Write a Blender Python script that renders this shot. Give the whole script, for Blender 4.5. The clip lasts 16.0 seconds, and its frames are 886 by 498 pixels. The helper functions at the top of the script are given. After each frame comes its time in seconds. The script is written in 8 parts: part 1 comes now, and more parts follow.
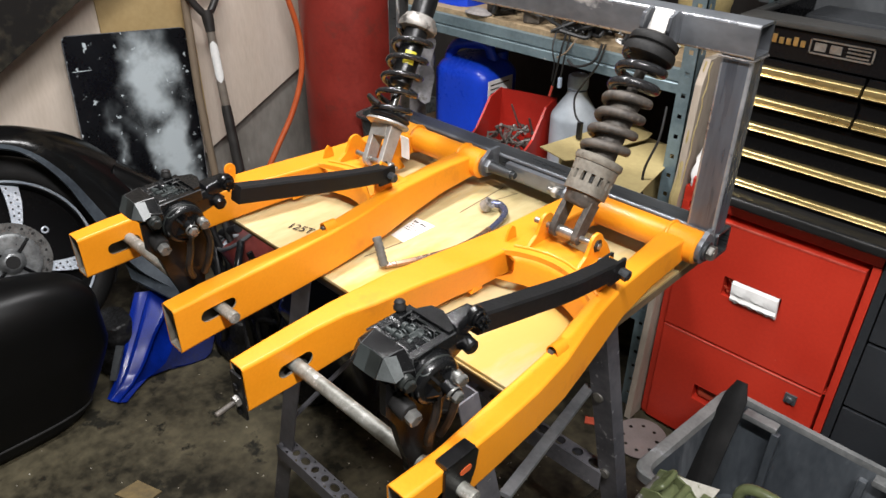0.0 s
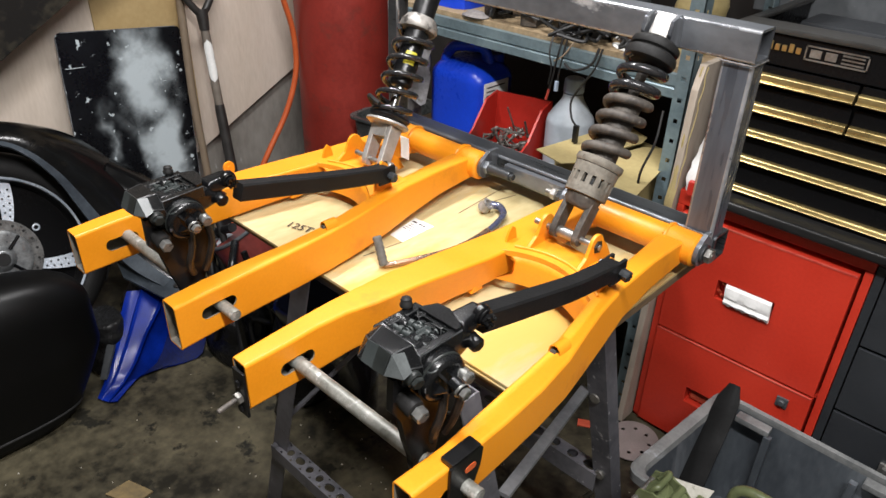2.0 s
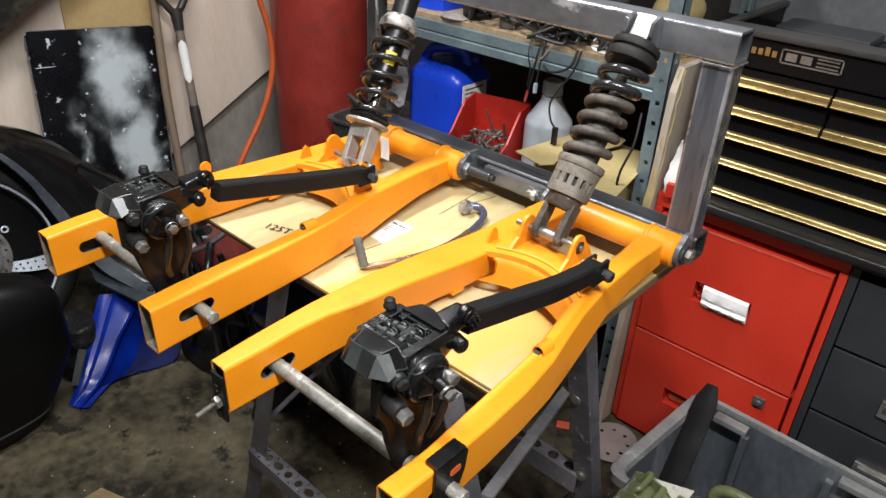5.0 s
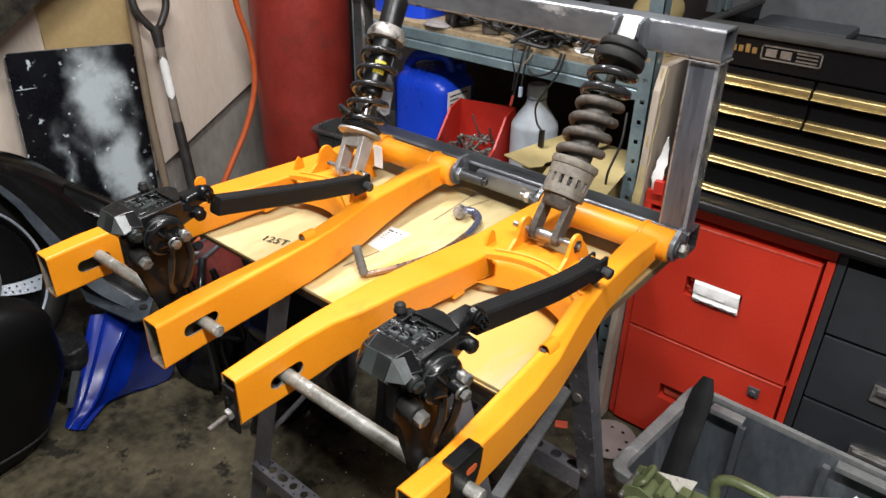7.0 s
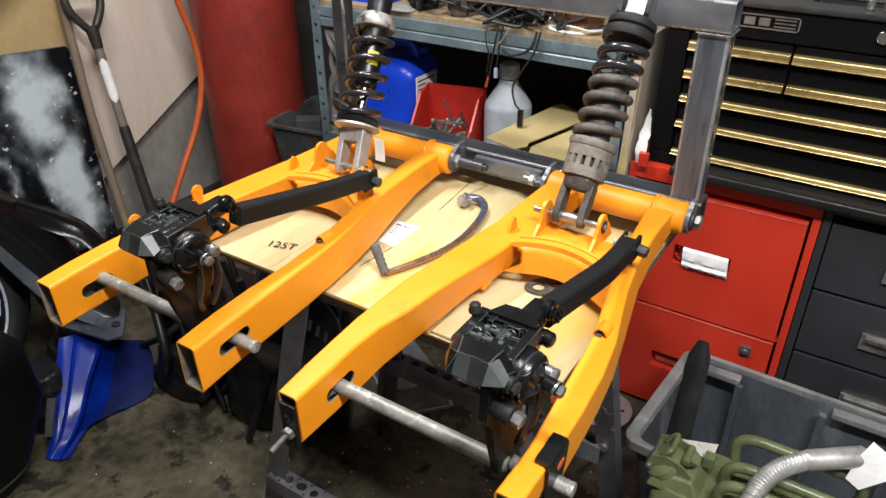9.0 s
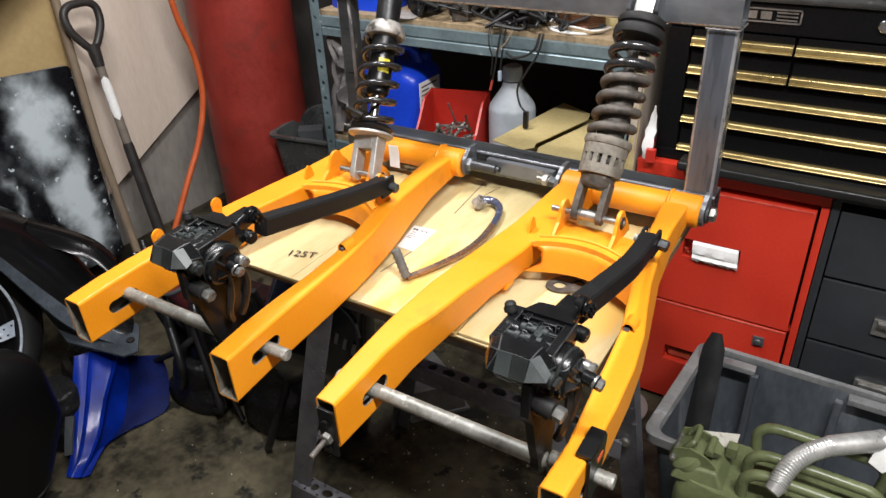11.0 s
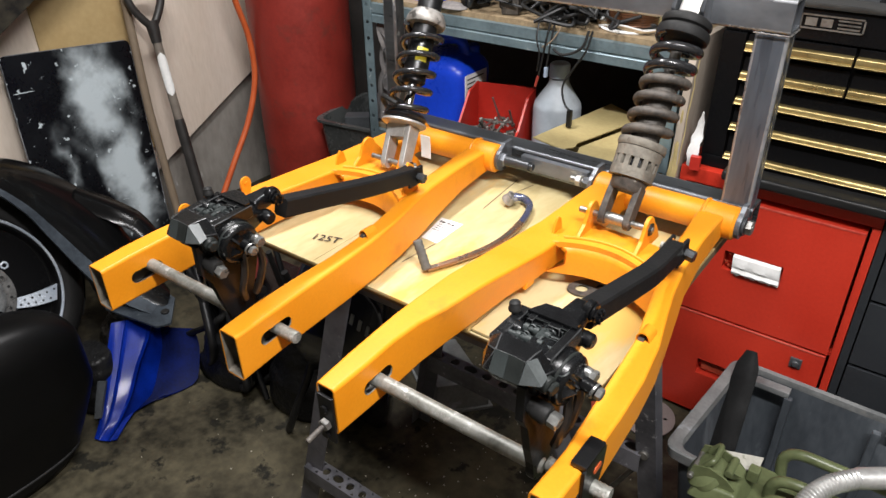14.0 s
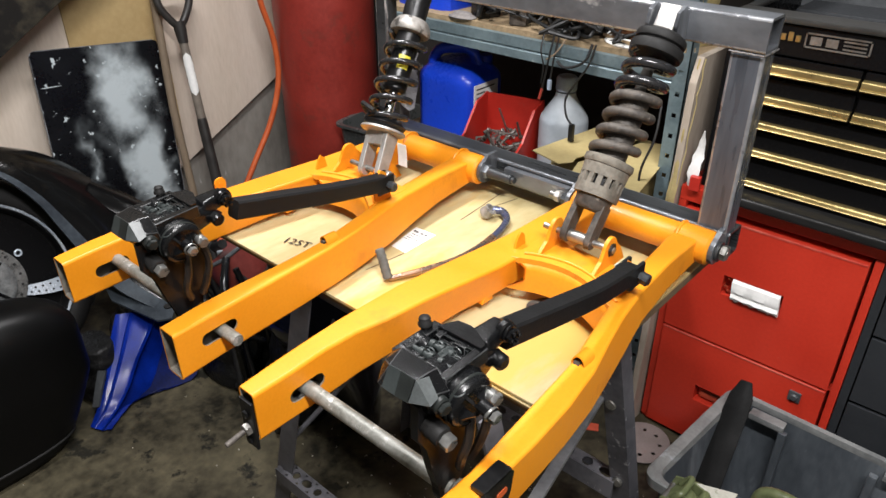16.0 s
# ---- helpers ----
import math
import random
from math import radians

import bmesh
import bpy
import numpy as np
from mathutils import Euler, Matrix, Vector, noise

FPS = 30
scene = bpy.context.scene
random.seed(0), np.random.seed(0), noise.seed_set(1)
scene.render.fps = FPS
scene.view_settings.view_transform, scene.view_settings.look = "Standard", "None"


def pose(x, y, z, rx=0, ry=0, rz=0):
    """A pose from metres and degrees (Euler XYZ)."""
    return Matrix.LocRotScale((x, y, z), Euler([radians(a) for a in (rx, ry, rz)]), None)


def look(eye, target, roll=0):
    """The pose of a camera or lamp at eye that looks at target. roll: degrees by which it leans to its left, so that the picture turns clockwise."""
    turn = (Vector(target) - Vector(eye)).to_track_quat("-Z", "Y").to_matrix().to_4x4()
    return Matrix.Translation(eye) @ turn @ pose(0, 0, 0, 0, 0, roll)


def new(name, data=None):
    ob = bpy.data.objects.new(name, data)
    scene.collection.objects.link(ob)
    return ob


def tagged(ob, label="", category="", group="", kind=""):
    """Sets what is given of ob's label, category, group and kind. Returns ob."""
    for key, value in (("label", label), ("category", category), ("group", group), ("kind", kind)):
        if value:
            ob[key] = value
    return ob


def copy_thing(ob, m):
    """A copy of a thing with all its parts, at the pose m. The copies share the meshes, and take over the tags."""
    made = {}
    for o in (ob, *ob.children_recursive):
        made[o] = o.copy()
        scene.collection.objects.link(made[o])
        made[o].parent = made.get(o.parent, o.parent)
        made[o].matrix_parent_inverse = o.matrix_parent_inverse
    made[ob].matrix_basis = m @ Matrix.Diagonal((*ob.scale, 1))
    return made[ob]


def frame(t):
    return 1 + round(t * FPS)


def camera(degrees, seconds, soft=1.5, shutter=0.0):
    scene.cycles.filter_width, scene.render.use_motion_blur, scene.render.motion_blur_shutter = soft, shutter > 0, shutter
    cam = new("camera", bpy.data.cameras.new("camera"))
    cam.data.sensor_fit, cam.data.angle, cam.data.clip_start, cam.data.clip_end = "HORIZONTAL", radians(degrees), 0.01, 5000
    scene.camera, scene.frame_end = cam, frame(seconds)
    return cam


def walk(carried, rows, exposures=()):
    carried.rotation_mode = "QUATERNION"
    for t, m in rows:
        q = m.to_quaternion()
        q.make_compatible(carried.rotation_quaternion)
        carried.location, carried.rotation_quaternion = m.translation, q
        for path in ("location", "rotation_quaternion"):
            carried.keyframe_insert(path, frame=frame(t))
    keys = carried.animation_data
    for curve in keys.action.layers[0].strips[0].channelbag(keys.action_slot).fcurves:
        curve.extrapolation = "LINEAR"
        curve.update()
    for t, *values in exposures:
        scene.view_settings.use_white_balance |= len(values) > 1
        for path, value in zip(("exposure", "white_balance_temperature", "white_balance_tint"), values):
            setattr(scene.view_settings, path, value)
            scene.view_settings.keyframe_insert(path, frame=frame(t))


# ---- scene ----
cam = camera(63.5, 16.0)
PATH = [
    (0, (-0.0024, 0.0247, 1.4823), (-1.2020, 1.2536, 0.4572), 0.57),
    (0.5, (-0.0156, 0.0174, 1.4797), (-1.2109, 1.2588, 0.4647), 1.49),
    (1, (-0.0223, 0.0115, 1.4774), (-1.1982, 1.2600, 0.4486), 1.48),
    (1.5, (-0.0184, 0.0099, 1.4775), (-1.1780, 1.2671, 0.4408), 1.92),
    (2, (-0.0135, 0.0057, 1.4781), (-1.1917, 1.2627, 0.4625), 1.75),
    (2.5, (-0.0068, 0.0072, 1.4777), (-1.1802, 1.2812, 0.4777), 1.64),
    (3, (-0.0051, 0.0071, 1.4754), (-1.1762, 1.2838, 0.4761), 1.49),
    (3.5, (-0.0096, 0.0026, 1.4757), (-1.1921, 1.2704, 0.4785), 1.89),
    (4, (-0.0020, 0.0010, 1.4792), (-1.1795, 1.2830, 0.4943), 1.89),
    (4.5, (-0.0094, 0.0032, 1.4771), (-1.1719, 1.3011, 0.4954), 2.52),
    (5, (-0.0242, 0.0041, 1.4703), (-1.1565, 1.3106, 0.4648), 2.78),
    (7.3, (-0.0355, -0.0245, 1.4724), (-1.1402, 1.3206, 0.4874), 1.05),
    (7.5, (-0.0245, -0.0147, 1.4666), (-1.1833, 1.2725, 0.4664), 0.35),
    (8, (-0.0015, -0.0071, 1.4711), (-1.2249, 1.2265, 0.4804), -0.14),
    (8.5, (-0.1083, -0.0587, 1.4707), (-1.1427, 1.3156, 0.4502), -0.92),
    (9, (-0.1712, -0.0882, 1.4761), (-1.1073, 1.3470, 0.4447), -0.50),
    (9.2, (-0.1836, -0.0944, 1.4753), (-1.1356, 1.3247, 0.4360), -1.33),
    (11.3, (-0.1982, -0.1205, 1.4815), (-1.1295, 1.3266, 0.4625), -2.71),
    (11.5, (-0.1984, -0.1205, 1.4788), (-1.1411, 1.3131, 0.4511), -2.45),
    (12, (-0.2001, -0.1199, 1.4779), (-1.1529, 1.3109, 0.4556), -2.21),
    (12.5, (-0.1932, -0.1118, 1.4750), (-1.1658, 1.3104, 0.4594), -1.72),
    (13, (-0.1889, -0.1123, 1.4721), (-1.1840, 1.2964, 0.4594), -1.19),
    (13.5, (-0.1828, -0.1072, 1.4678), (-1.1912, 1.2698, 0.4251), -0.90),
    (14, (-0.1683, -0.0842, 1.4695), (-1.2088, 1.2788, 0.4401), -0.88),
    (14.5, (-0.1319, -0.0369, 1.4640), (-1.2244, 1.2689, 0.4144), -1.11),
    (15, (-0.0857, 0.0114, 1.4621), (-1.2030, 1.3051, 0.4239), -1.18),
    (15.5, (-0.0653, 0.0237, 1.4627), (-1.2316, 1.2931, 0.4486), -0.70),
    (16, (-0.0697, 0.0164, 1.4641), (-1.2205, 1.3045, 0.4558), -0.23),
]
walk(cam, [(t, look(eye, target, roll)) for t, eye, target, roll in PATH])

# ---- world and light ----
world = bpy.data.worlds.new("garage_world")
world.use_nodes = True
world.node_tree.nodes["Background"].inputs[0].default_value = (0.5, 0.55, 0.6, 1)
world.node_tree.nodes["Background"].inputs[1].default_value = 0.008
scene.world = world
scene.view_settings.exposure = 0.0


def area(name, eye, target, sx, sy, power, colour):
    lamp = bpy.data.lights.new(name, "AREA")
    lamp.shape, lamp.size, lamp.size_y, lamp.energy, lamp.color = "RECTANGLE", sx, sy, power, colour
    ob = new(name, lamp)
    ob.matrix_world = look(eye, target)
    return ob


area("tube_light_glow", (0.28, 0.06, 2.63), (0.28, 0.06, 0), 1.45, 0.14, 97, (1.0, 0.985, 0.99))
# added fill that brightens the far boards and table tops; no fitting is seen
area("tube_light_glow_far", (-1.40, 0.85, 2.63), (-1.40, 0.85, 0), 0.14, 1.2, 52, (1.0, 0.985, 0.99))

# ---- materials ----


def mat(name, a, b=None, rough=0.5, metal=0.0, scale=8.0, grain=60.0, bump=0.1, mix=0.5, rough_var=0.12, coat=0.0,
        spots=None, spot_scale=30.0, spot_cut=0.66, stretch=(1, 1, 1), spec=0.5, bump_dist=0.002, soft=0.06):
    """Two-scale painted, metal or stone surface: colours a and b by a cloudy noise, fine grain, bump, and specks."""
    m = bpy.data.materials.new(name)
    m.use_nodes = True
    nt = m.node_tree
    n, l = nt.nodes, nt.links
    bsdf = n["Principled BSDF"]
    tc = n.new("ShaderNodeTexCoord")
    mp = n.new("ShaderNodeMapping")
    mp.inputs["Scale"].default_value = stretch
    l.new(tc.outputs["Object"], mp.inputs["Vector"])
    big = n.new("ShaderNodeTexNoise")
    big.inputs["Scale"].default_value, big.inputs["Detail"].default_value = scale, 5
    fine = n.new("ShaderNodeTexNoise")
    fine.inputs["Scale"].default_value, fine.inputs["Detail"].default_value = grain, 4
    l.new(mp.outputs[0], big.inputs["Vector"])
    l.new(mp.outputs[0], fine.inputs["Vector"])
    add = n.new("ShaderNodeMath")
    add.operation = "MULTIPLY_ADD"
    add.inputs[1].default_value = 0.35
    l.new(fine.outputs["Fac"], add.inputs[0])
    sub = n.new("ShaderNodeMath")
    sub.operation = "MULTIPLY"
    sub.inputs[1].default_value = 0.65
    l.new(big.outputs["Fac"], sub.inputs[0])
    l.new(sub.outputs[0], add.inputs[2])
    ramp = n.new("ShaderNodeValToRGB")
    b = b or tuple(c * 0.75 for c in a)
    ramp.color_ramp.elements[0].position, ramp.color_ramp.elements[1].position = mix - 0.14, mix + 0.14
    ramp.color_ramp.elements[0].color, ramp.color_ramp.elements[1].color = (*b, 1), (*a, 1)
    l.new(add.outputs[0], ramp.inputs[0])
    out = ramp.outputs[0]
    if spots:
        sp = n.new("ShaderNodeTexNoise")
        sp.inputs["Scale"].default_value, sp.inputs["Detail"].default_value = spot_scale, 6
        sp.inputs["Roughness"].default_value = 0.65
        l.new(mp.outputs[0], sp.inputs["Vector"])
        cut = n.new("ShaderNodeMapRange")
        cut.inputs["From Min"].default_value, cut.inputs["From Max"].default_value = spot_cut, spot_cut + soft
        l.new(sp.outputs["Fac"], cut.inputs["Value"])
        mixn = n.new("ShaderNodeMix")
        mixn.data_type = "RGBA"
        l.new(cut.outputs[0], mixn.inputs[0])
        l.new(out, mixn.inputs[6])
        mixn.inputs[7].default_value = (*spots, 1)
        out = mixn.outputs[2]
    l.new(out, bsdf.inputs["Base Color"])
    rr = n.new("ShaderNodeMapRange")
    rr.inputs["To Min"].default_value, rr.inputs["To Max"].default_value = max(0.02, rough - rough_var), min(1, rough + rough_var)
    rr.inputs["From Min"].default_value, rr.inputs["From Max"].default_value = 0.3, 0.7
    l.new(add.outputs[0], rr.inputs["Value"])
    l.new(rr.outputs[0], bsdf.inputs["Roughness"])
    bsdf.inputs["Metallic"].default_value = metal
    bsdf.inputs["Specular IOR Level"].default_value = spec
    bsdf.inputs["Coat Weight"].default_value = coat
    bsdf.inputs["Coat Roughness"].default_value = 0.12
    if bump:
        bp = n.new("ShaderNodeBump")
        bp.inputs["Strength"].default_value, bp.inputs["Distance"].default_value = bump, bump_dist
        l.new(fine.outputs["Fac"], bp.inputs["Height"])
        l.new(bp.outputs[0], bsdf.inputs["Normal"])
    return m


ORANGE = mat("orange_powder_coat", (0.83, 0.305, 0.012), (0.74, 0.250, 0.008), rough=0.45, scale=7, grain=220, bump=0.06, coat=0.05, spots=(0.66, 0.22, 0.012), spot_scale=11, spot_cut=0.60, soft=0.12, rough_var=0.14)
BARE = mat("bare_tube_wall", (0.22, 0.20, 0.165), (0.11, 0.095, 0.075), rough=0.6, metal=0.1, scale=20, grain=90)
STEEL = mat("raw_steel", (0.25, 0.265, 0.285), (0.085, 0.09, 0.10), rough=0.36, metal=0.55, scale=9, grain=60, bump=0.12, stretch=(0.35, 3, 0.6), spots=(0.60, 0.61, 0.62), spot_scale=13, spot_cut=0.61, soft=0.05)
POSTSTEEL = mat("raw_post_steel", (0.125, 0.143, 0.170), (0.050, 0.057, 0.070), rough=0.30, metal=0.3, scale=10, grain=50, bump=0.10, stretch=(2.4, 2.4, 0.30), spots=(0.46, 0.50, 0.55), spot_scale=13, spot_cut=0.645, soft=0.04)
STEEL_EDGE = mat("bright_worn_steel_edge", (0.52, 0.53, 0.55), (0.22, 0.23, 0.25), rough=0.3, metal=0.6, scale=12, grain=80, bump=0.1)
DARKSTEEL = mat("oily_dark_steel", (0.075, 0.08, 0.085), (0.03, 0.032, 0.034), rough=0.33, metal=0.4, scale=12, grain=70, bump=0.15, stretch=(0.3, 3, 2), spots=(0.34, 0.35, 0.35), spot_scale=12, spot_cut=0.66, soft=0.04)
WELD = mat("weld_scale", (0.40, 0.39, 0.38), (0.12, 0.115, 0.11), rough=0.5, metal=0.7, scale=60, grain=200, bump=0.5)
ZINC = mat("zinc_plate", (0.42, 0.41, 0.39), (0.24, 0.23, 0.21), rough=0.42, metal=0.85, scale=30, grain=150)
DULLSTEEL = mat("dull_bolt_steel", (0.46, 0.46, 0.44), (0.20, 0.20, 0.19), rough=0.32, metal=0.8, scale=40, grain=150, bump=0.25)
RUSTY = mat("rusty_metal", (0.120, 0.104, 0.088), (0.040, 0.035, 0.031), rough=0.62, metal=0.25, scale=35, grain=140, bump=0.4, spots=(0.30, 0.27, 0.23), spot_scale=50, spot_cut=0.63)
BLACK = mat("satin_black_paint", (0.009, 0.009, 0.0095), (0.005, 0.005, 0.0055), rough=0.36, spec=0.4, scale=25, grain=160, bump=0.12)
MATTBLACK = mat("matt_black_paint", (0.0075, 0.0075, 0.008), (0.005, 0.005, 0.005), rough=0.58, spec=0.25, scale=20, grain=220, bump=0.15)
CAST = mat("black_cast_aluminium", (0.0065, 0.007, 0.0075), (0.003, 0.003, 0.0033), rough=0.24, scale=14, grain=420, bump=0.10, spec=0.42, rough_var=0.10, spots=(0.026, 0.026, 0.025), spot_scale=80, spot_cut=0.73)
CAST_WORN = mat("worn_cast_face", (0.036, 0.042, 0.041), (0.020, 0.024, 0.024), rough=0.42, spec=0.3, metal=0.0, scale=14, grain=500, bump=0.05, rough_var=0.05)
RUBBER = mat("black_rubber", (0.009, 0.009, 0.009), (0.014, 0.0135, 0.013), spec=0.3, rough=0.62, scale=14, grain=180, bump=0.2)
VINYL = mat("seat_vinyl", (0.0026, 0.0026, 0.0027), (0.0034, 0.0034, 0.0034), rough=0.40, scale=6, grain=500, bump=0.06, spec=0.19)
SPRING_BLACK = mat("black_spring_steel", (0.014, 0.014, 0.015), (0.02, 0.02, 0.021), rough=0.22, scale=18, grain=120, coat=0.2)
DIRTYALLOY = mat("grimy_cast_alloy", (0.40, 0.38, 0.35), (0.12, 0.11, 0.10), rough=0.5, metal=0.3, scale=26, grain=120, bump=0.3, spots=(0.05, 0.045, 0.04), spot_scale=34, spot_cut=0.56)
ALLOY = mat("cast_alloy", (0.52, 0.51, 0.49), (0.38, 0.36, 0.33), rough=0.45, metal=0.55, scale=30, grain=160, bump=0.2)
CHROME = mat("chrome", (0.66, 0.67, 0.68), (0.5, 0.5, 0.5), rough=0.12, metal=1.0, scale=10, grain=90, bump=0.02, rough_var=0.05)
AXLE = mat("dull_axle_steel", (0.33, 0.33, 0.30), (0.15, 0.15, 0.13), rough=0.46, metal=0.3, scale=26, grain=170, bump=0.3, spots=(0.45, 0.44, 0.41), spot_scale=60, spot_cut=0.60)
CARD = mat("cardboard", (0.575, 0.49, 0.27), (0.44, 0.345, 0.16), rough=0.62, scale=7, grain=90, bump=0.12, stretch=(1, 0.3, 1), spots=(0.60, 0.37, 0.085), spot_scale=5, spot_cut=0.535, soft=0.10)
CARD_EDGE = mat("board_edge", (0.20, 0.13, 0.07), (0.10, 0.07, 0.04), rough=0.8, scale=30, grain=200, stretch=(1, 1, 12))
KRAFT = mat("kraft_box", (0.47, 0.38, 0.175), (0.36, 0.28, 0.12), rough=0.75, scale=6, grain=90, spots=(0.20, 0.15, 0.08), spot_scale=9, spot_cut=0.66, soft=0.12)
PAPER = mat("white_paper", (0.82, 0.82, 0.80), (0.70, 0.70, 0.68), rough=0.85, scale=30, grain=120, bump=0.2)
INK = mat("dark_print", (0.035, 0.03, 0.025), rough=0.7)
CONCRETE = mat("stained_concrete_floor", (0.105, 0.090, 0.055), (0.014, 0.0125, 0.0088), rough=0.50, spec=0.2, scale=3.4, grain=34, bump=0.34, mix=0.535, rough_var=0.22, spots=(0.013, 0.012, 0.0085), spot_scale=9, spot_cut=0.565, soft=0.06, bump_dist=0.004)
BLOCK = mat("grey_render_wall", (0.30, 0.28, 0.25), (0.17, 0.155, 0.135), rough=0.85, scale=4, grain=40, bump=0.4, stretch=(1, 1, 0.4), spots=(0.42, 0.41, 0.38), spot_scale=16, spot_cut=0.66)
# near-black base: the gloom behind the shelving is put into the wall colour
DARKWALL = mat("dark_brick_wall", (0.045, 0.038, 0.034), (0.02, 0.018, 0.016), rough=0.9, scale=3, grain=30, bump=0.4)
CEIL = mat("plasterboard_ceiling", (0.38, 0.37, 0.345), (0.30, 0.29, 0.27), rough=0.9, scale=2, grain=40)
MDF = mat("beige_board", (0.74, 0.64, 0.545), (0.62, 0.525, 0.43), rough=0.75, scale=2.5, grain=60, bump=0.05, stretch=(1, 2, 0.4), spots=(0.52, 0.43, 0.34), spot_scale=3, spot_cut=0.60, soft=0.2)
OCHRE = mat("ochre_board", (0.50, 0.37, 0.18), (0.41, 0.29, 0.13), rough=0.75, scale=3, grain=60, bump=0.05)
REDCYL = mat("red_cylinder_paint", (0.30, 0.030, 0.020), (0.20, 0.020, 0.014), rough=0.50, scale=6, grain=70, bump=0.12, spots=(0.11, 0.035, 0.025), spot_scale=7, spot_cut=0.58, soft=0.16)
REDCAB = mat("red_cabinet_paint", (0.60, 0.043, 0.021), (0.50, 0.031, 0.016), rough=0.38, scale=5, grain=120, bump=0.05, spots=(0.60, 0.24, 0.17), spot_scale=46, spot_cut=0.725, soft=0.02)
GREYCAB = mat("charcoal_cabinet_paint", (0.030, 0.033, 0.037), (0.021, 0.023, 0.026), rough=0.42, scale=4, grain=150, bump=0.06, spots=(0.12, 0.12, 0.12), spot_scale=60, spot_cut=0.80)
CHEST = mat("gloss_black_steel", (0.005, 0.005, 0.0055), (0.006, 0.006, 0.0065), spec=0.10, rough=0.26, scale=5, grain=120, bump=0.05)
GOLD = mat("gold_trim", (0.61, 0.475, 0.21), (0.44, 0.335, 0.14), rough=0.33, metal=0.9, rough_var=0.08, scale=9, grain=120, bump=0.0, stretch=(0.5, 1, 1))
SHELF = mat("blue_grey_shelf_steel", (0.195, 0.262, 0.285), (0.115, 0.160, 0.180), rough=0.40, metal=0.35, scale=12, grain=90, bump=0.12, spots=(0.44, 0.48, 0.49), spot_scale=24, spot_cut=0.67, soft=0.04)
CHIP = mat("chipboard", (0.34, 0.25, 0.145), (0.21, 0.15, 0.085), rough=0.85, scale=60, grain=200, bump=0.3, spots=(0.10, 0.075, 0.05), spot_scale=8, spot_cut=0.58, soft=0.15)
BLUE = mat("blue_plastic", (0.009, 0.058, 0.62), (0.007, 0.042, 0.48), rough=0.34, scale=6, grain=90, bump=0.06)
FAIRING = mat("blue_fairing_paint", (0.0019, 0.019, 0.24), (0.0008, 0.008, 0.10), rough=0.34, scale=14, grain=300, bump=0.04, coat=0.13, spec=0.14, rough_var=0.08)
# lighter, glossier blue than the flank: the crease highlight is in the colour
FAIRING_HIGHLIGHT = mat("polished_blue_crease", (0.012, 0.065, 0.50), (0.006, 0.04, 0.36), rough=0.22, scale=12, grain=300, bump=0.02, coat=0.8, spec=0.5)
REDBIN = mat("red_bin_plastic", (0.50, 0.030, 0.019), (0.40, 0.022, 0.014), rough=0.40, scale=8, grain=90, bump=0.08, spots=(0.34, 0.06, 0.04), spot_scale=18, spot_cut=0.62, soft=0.1)
MILKY = mat("milky_plastic", (0.45, 0.49, 0.53), (0.36, 0.40, 0.44), rough=0.45, scale=9, grain=60, spots=(0.30, 0.32, 0.34), spot_scale=14, spot_cut=0.60, soft=0.12)
CAPBLUE = mat("pale_blue_cap", (0.36, 0.43, 0.54), (0.28, 0.34, 0.43), rough=0.5, scale=20, grain=90)
HOSE = mat("orange_hose", (0.60, 0.12, 0.03), (0.50, 0.09, 0.025), rough=0.45, scale=20, grain=100)
WOOD = mat("weathered_wood", (0.24, 0.18, 0.12), (0.15, 0.11, 0.075), rough=0.7, scale=14, grain=120, stretch=(1, 1, 0.1))
SHAFT = mat("grey_shaft", (0.20, 0.17, 0.14), (0.13, 0.11, 0.09), rough=0.6, scale=20, grain=120)
TRESTLE = mat("grey_painted_trestle", (0.17, 0.168, 0.185), (0.075, 0.076, 0.088), rough=0.5, metal=0.3, scale=12, grain=70, bump=0.2, spots=(0.38, 0.38, 0.39), spot_scale=45, spot_cut=0.635, soft=0.05)
CRATE = mat("grey_black_crate_plastic", (0.072, 0.082, 0.092), (0.036, 0.042, 0.050), rough=0.46, scale=6, grain=90, bump=0.1, stretch=(1, 1, 0.35), spots=(0.15, 0.165, 0.18), spot_scale=8, spot_cut=0.59, soft=0.14)
CRATE_RIM = mat("scuffed_crate_rim", (0.20, 0.205, 0.20), (0.115, 0.12, 0.12), rough=0.55, scale=14, grain=120, bump=0.2, spots=(0.33, 0.35, 0.37), spot_scale=12, spot_cut=0.62, soft=0.1)
GREEN = mat("army_green_paint", (0.135, 0.158, 0.072), (0.075, 0.090, 0.042), rough=0.36, scale=10, grain=90, bump=0.1, spots=(0.22, 0.25, 0.16), spot_scale=30, spot_cut=0.70)
SPOUT = mat("galvanised_spout", (0.62, 0.62, 0.60), (0.42, 0.42, 0.41), rough=0.36, metal=0.65, scale=20, grain=120)
GREYPLASTIC = mat("grey_black_plastic", (0.075, 0.080, 0.085), (0.04, 0.044, 0.048), rough=0.4, scale=8, grain=120, bump=0.1)
ORANGEBIT = mat("faded_red_paint", (0.55, 0.10, 0.05), (0.40, 0.06, 0.03), rough=0.45, scale=15, grain=80)
DISC = mat("pink_sanding_disc", (0.24, 0.20, 0.19), (0.17, 0.14, 0.13), rough=0.95, scale=14, grain=300, bump=0.4, spots=(0.25, 0.12, 0.09), spot_scale=10, spot_cut=0.62, soft=0.2)
YELLOW = mat("yellow_sticker", (0.75, 0.66, 0.05), rough=0.4)
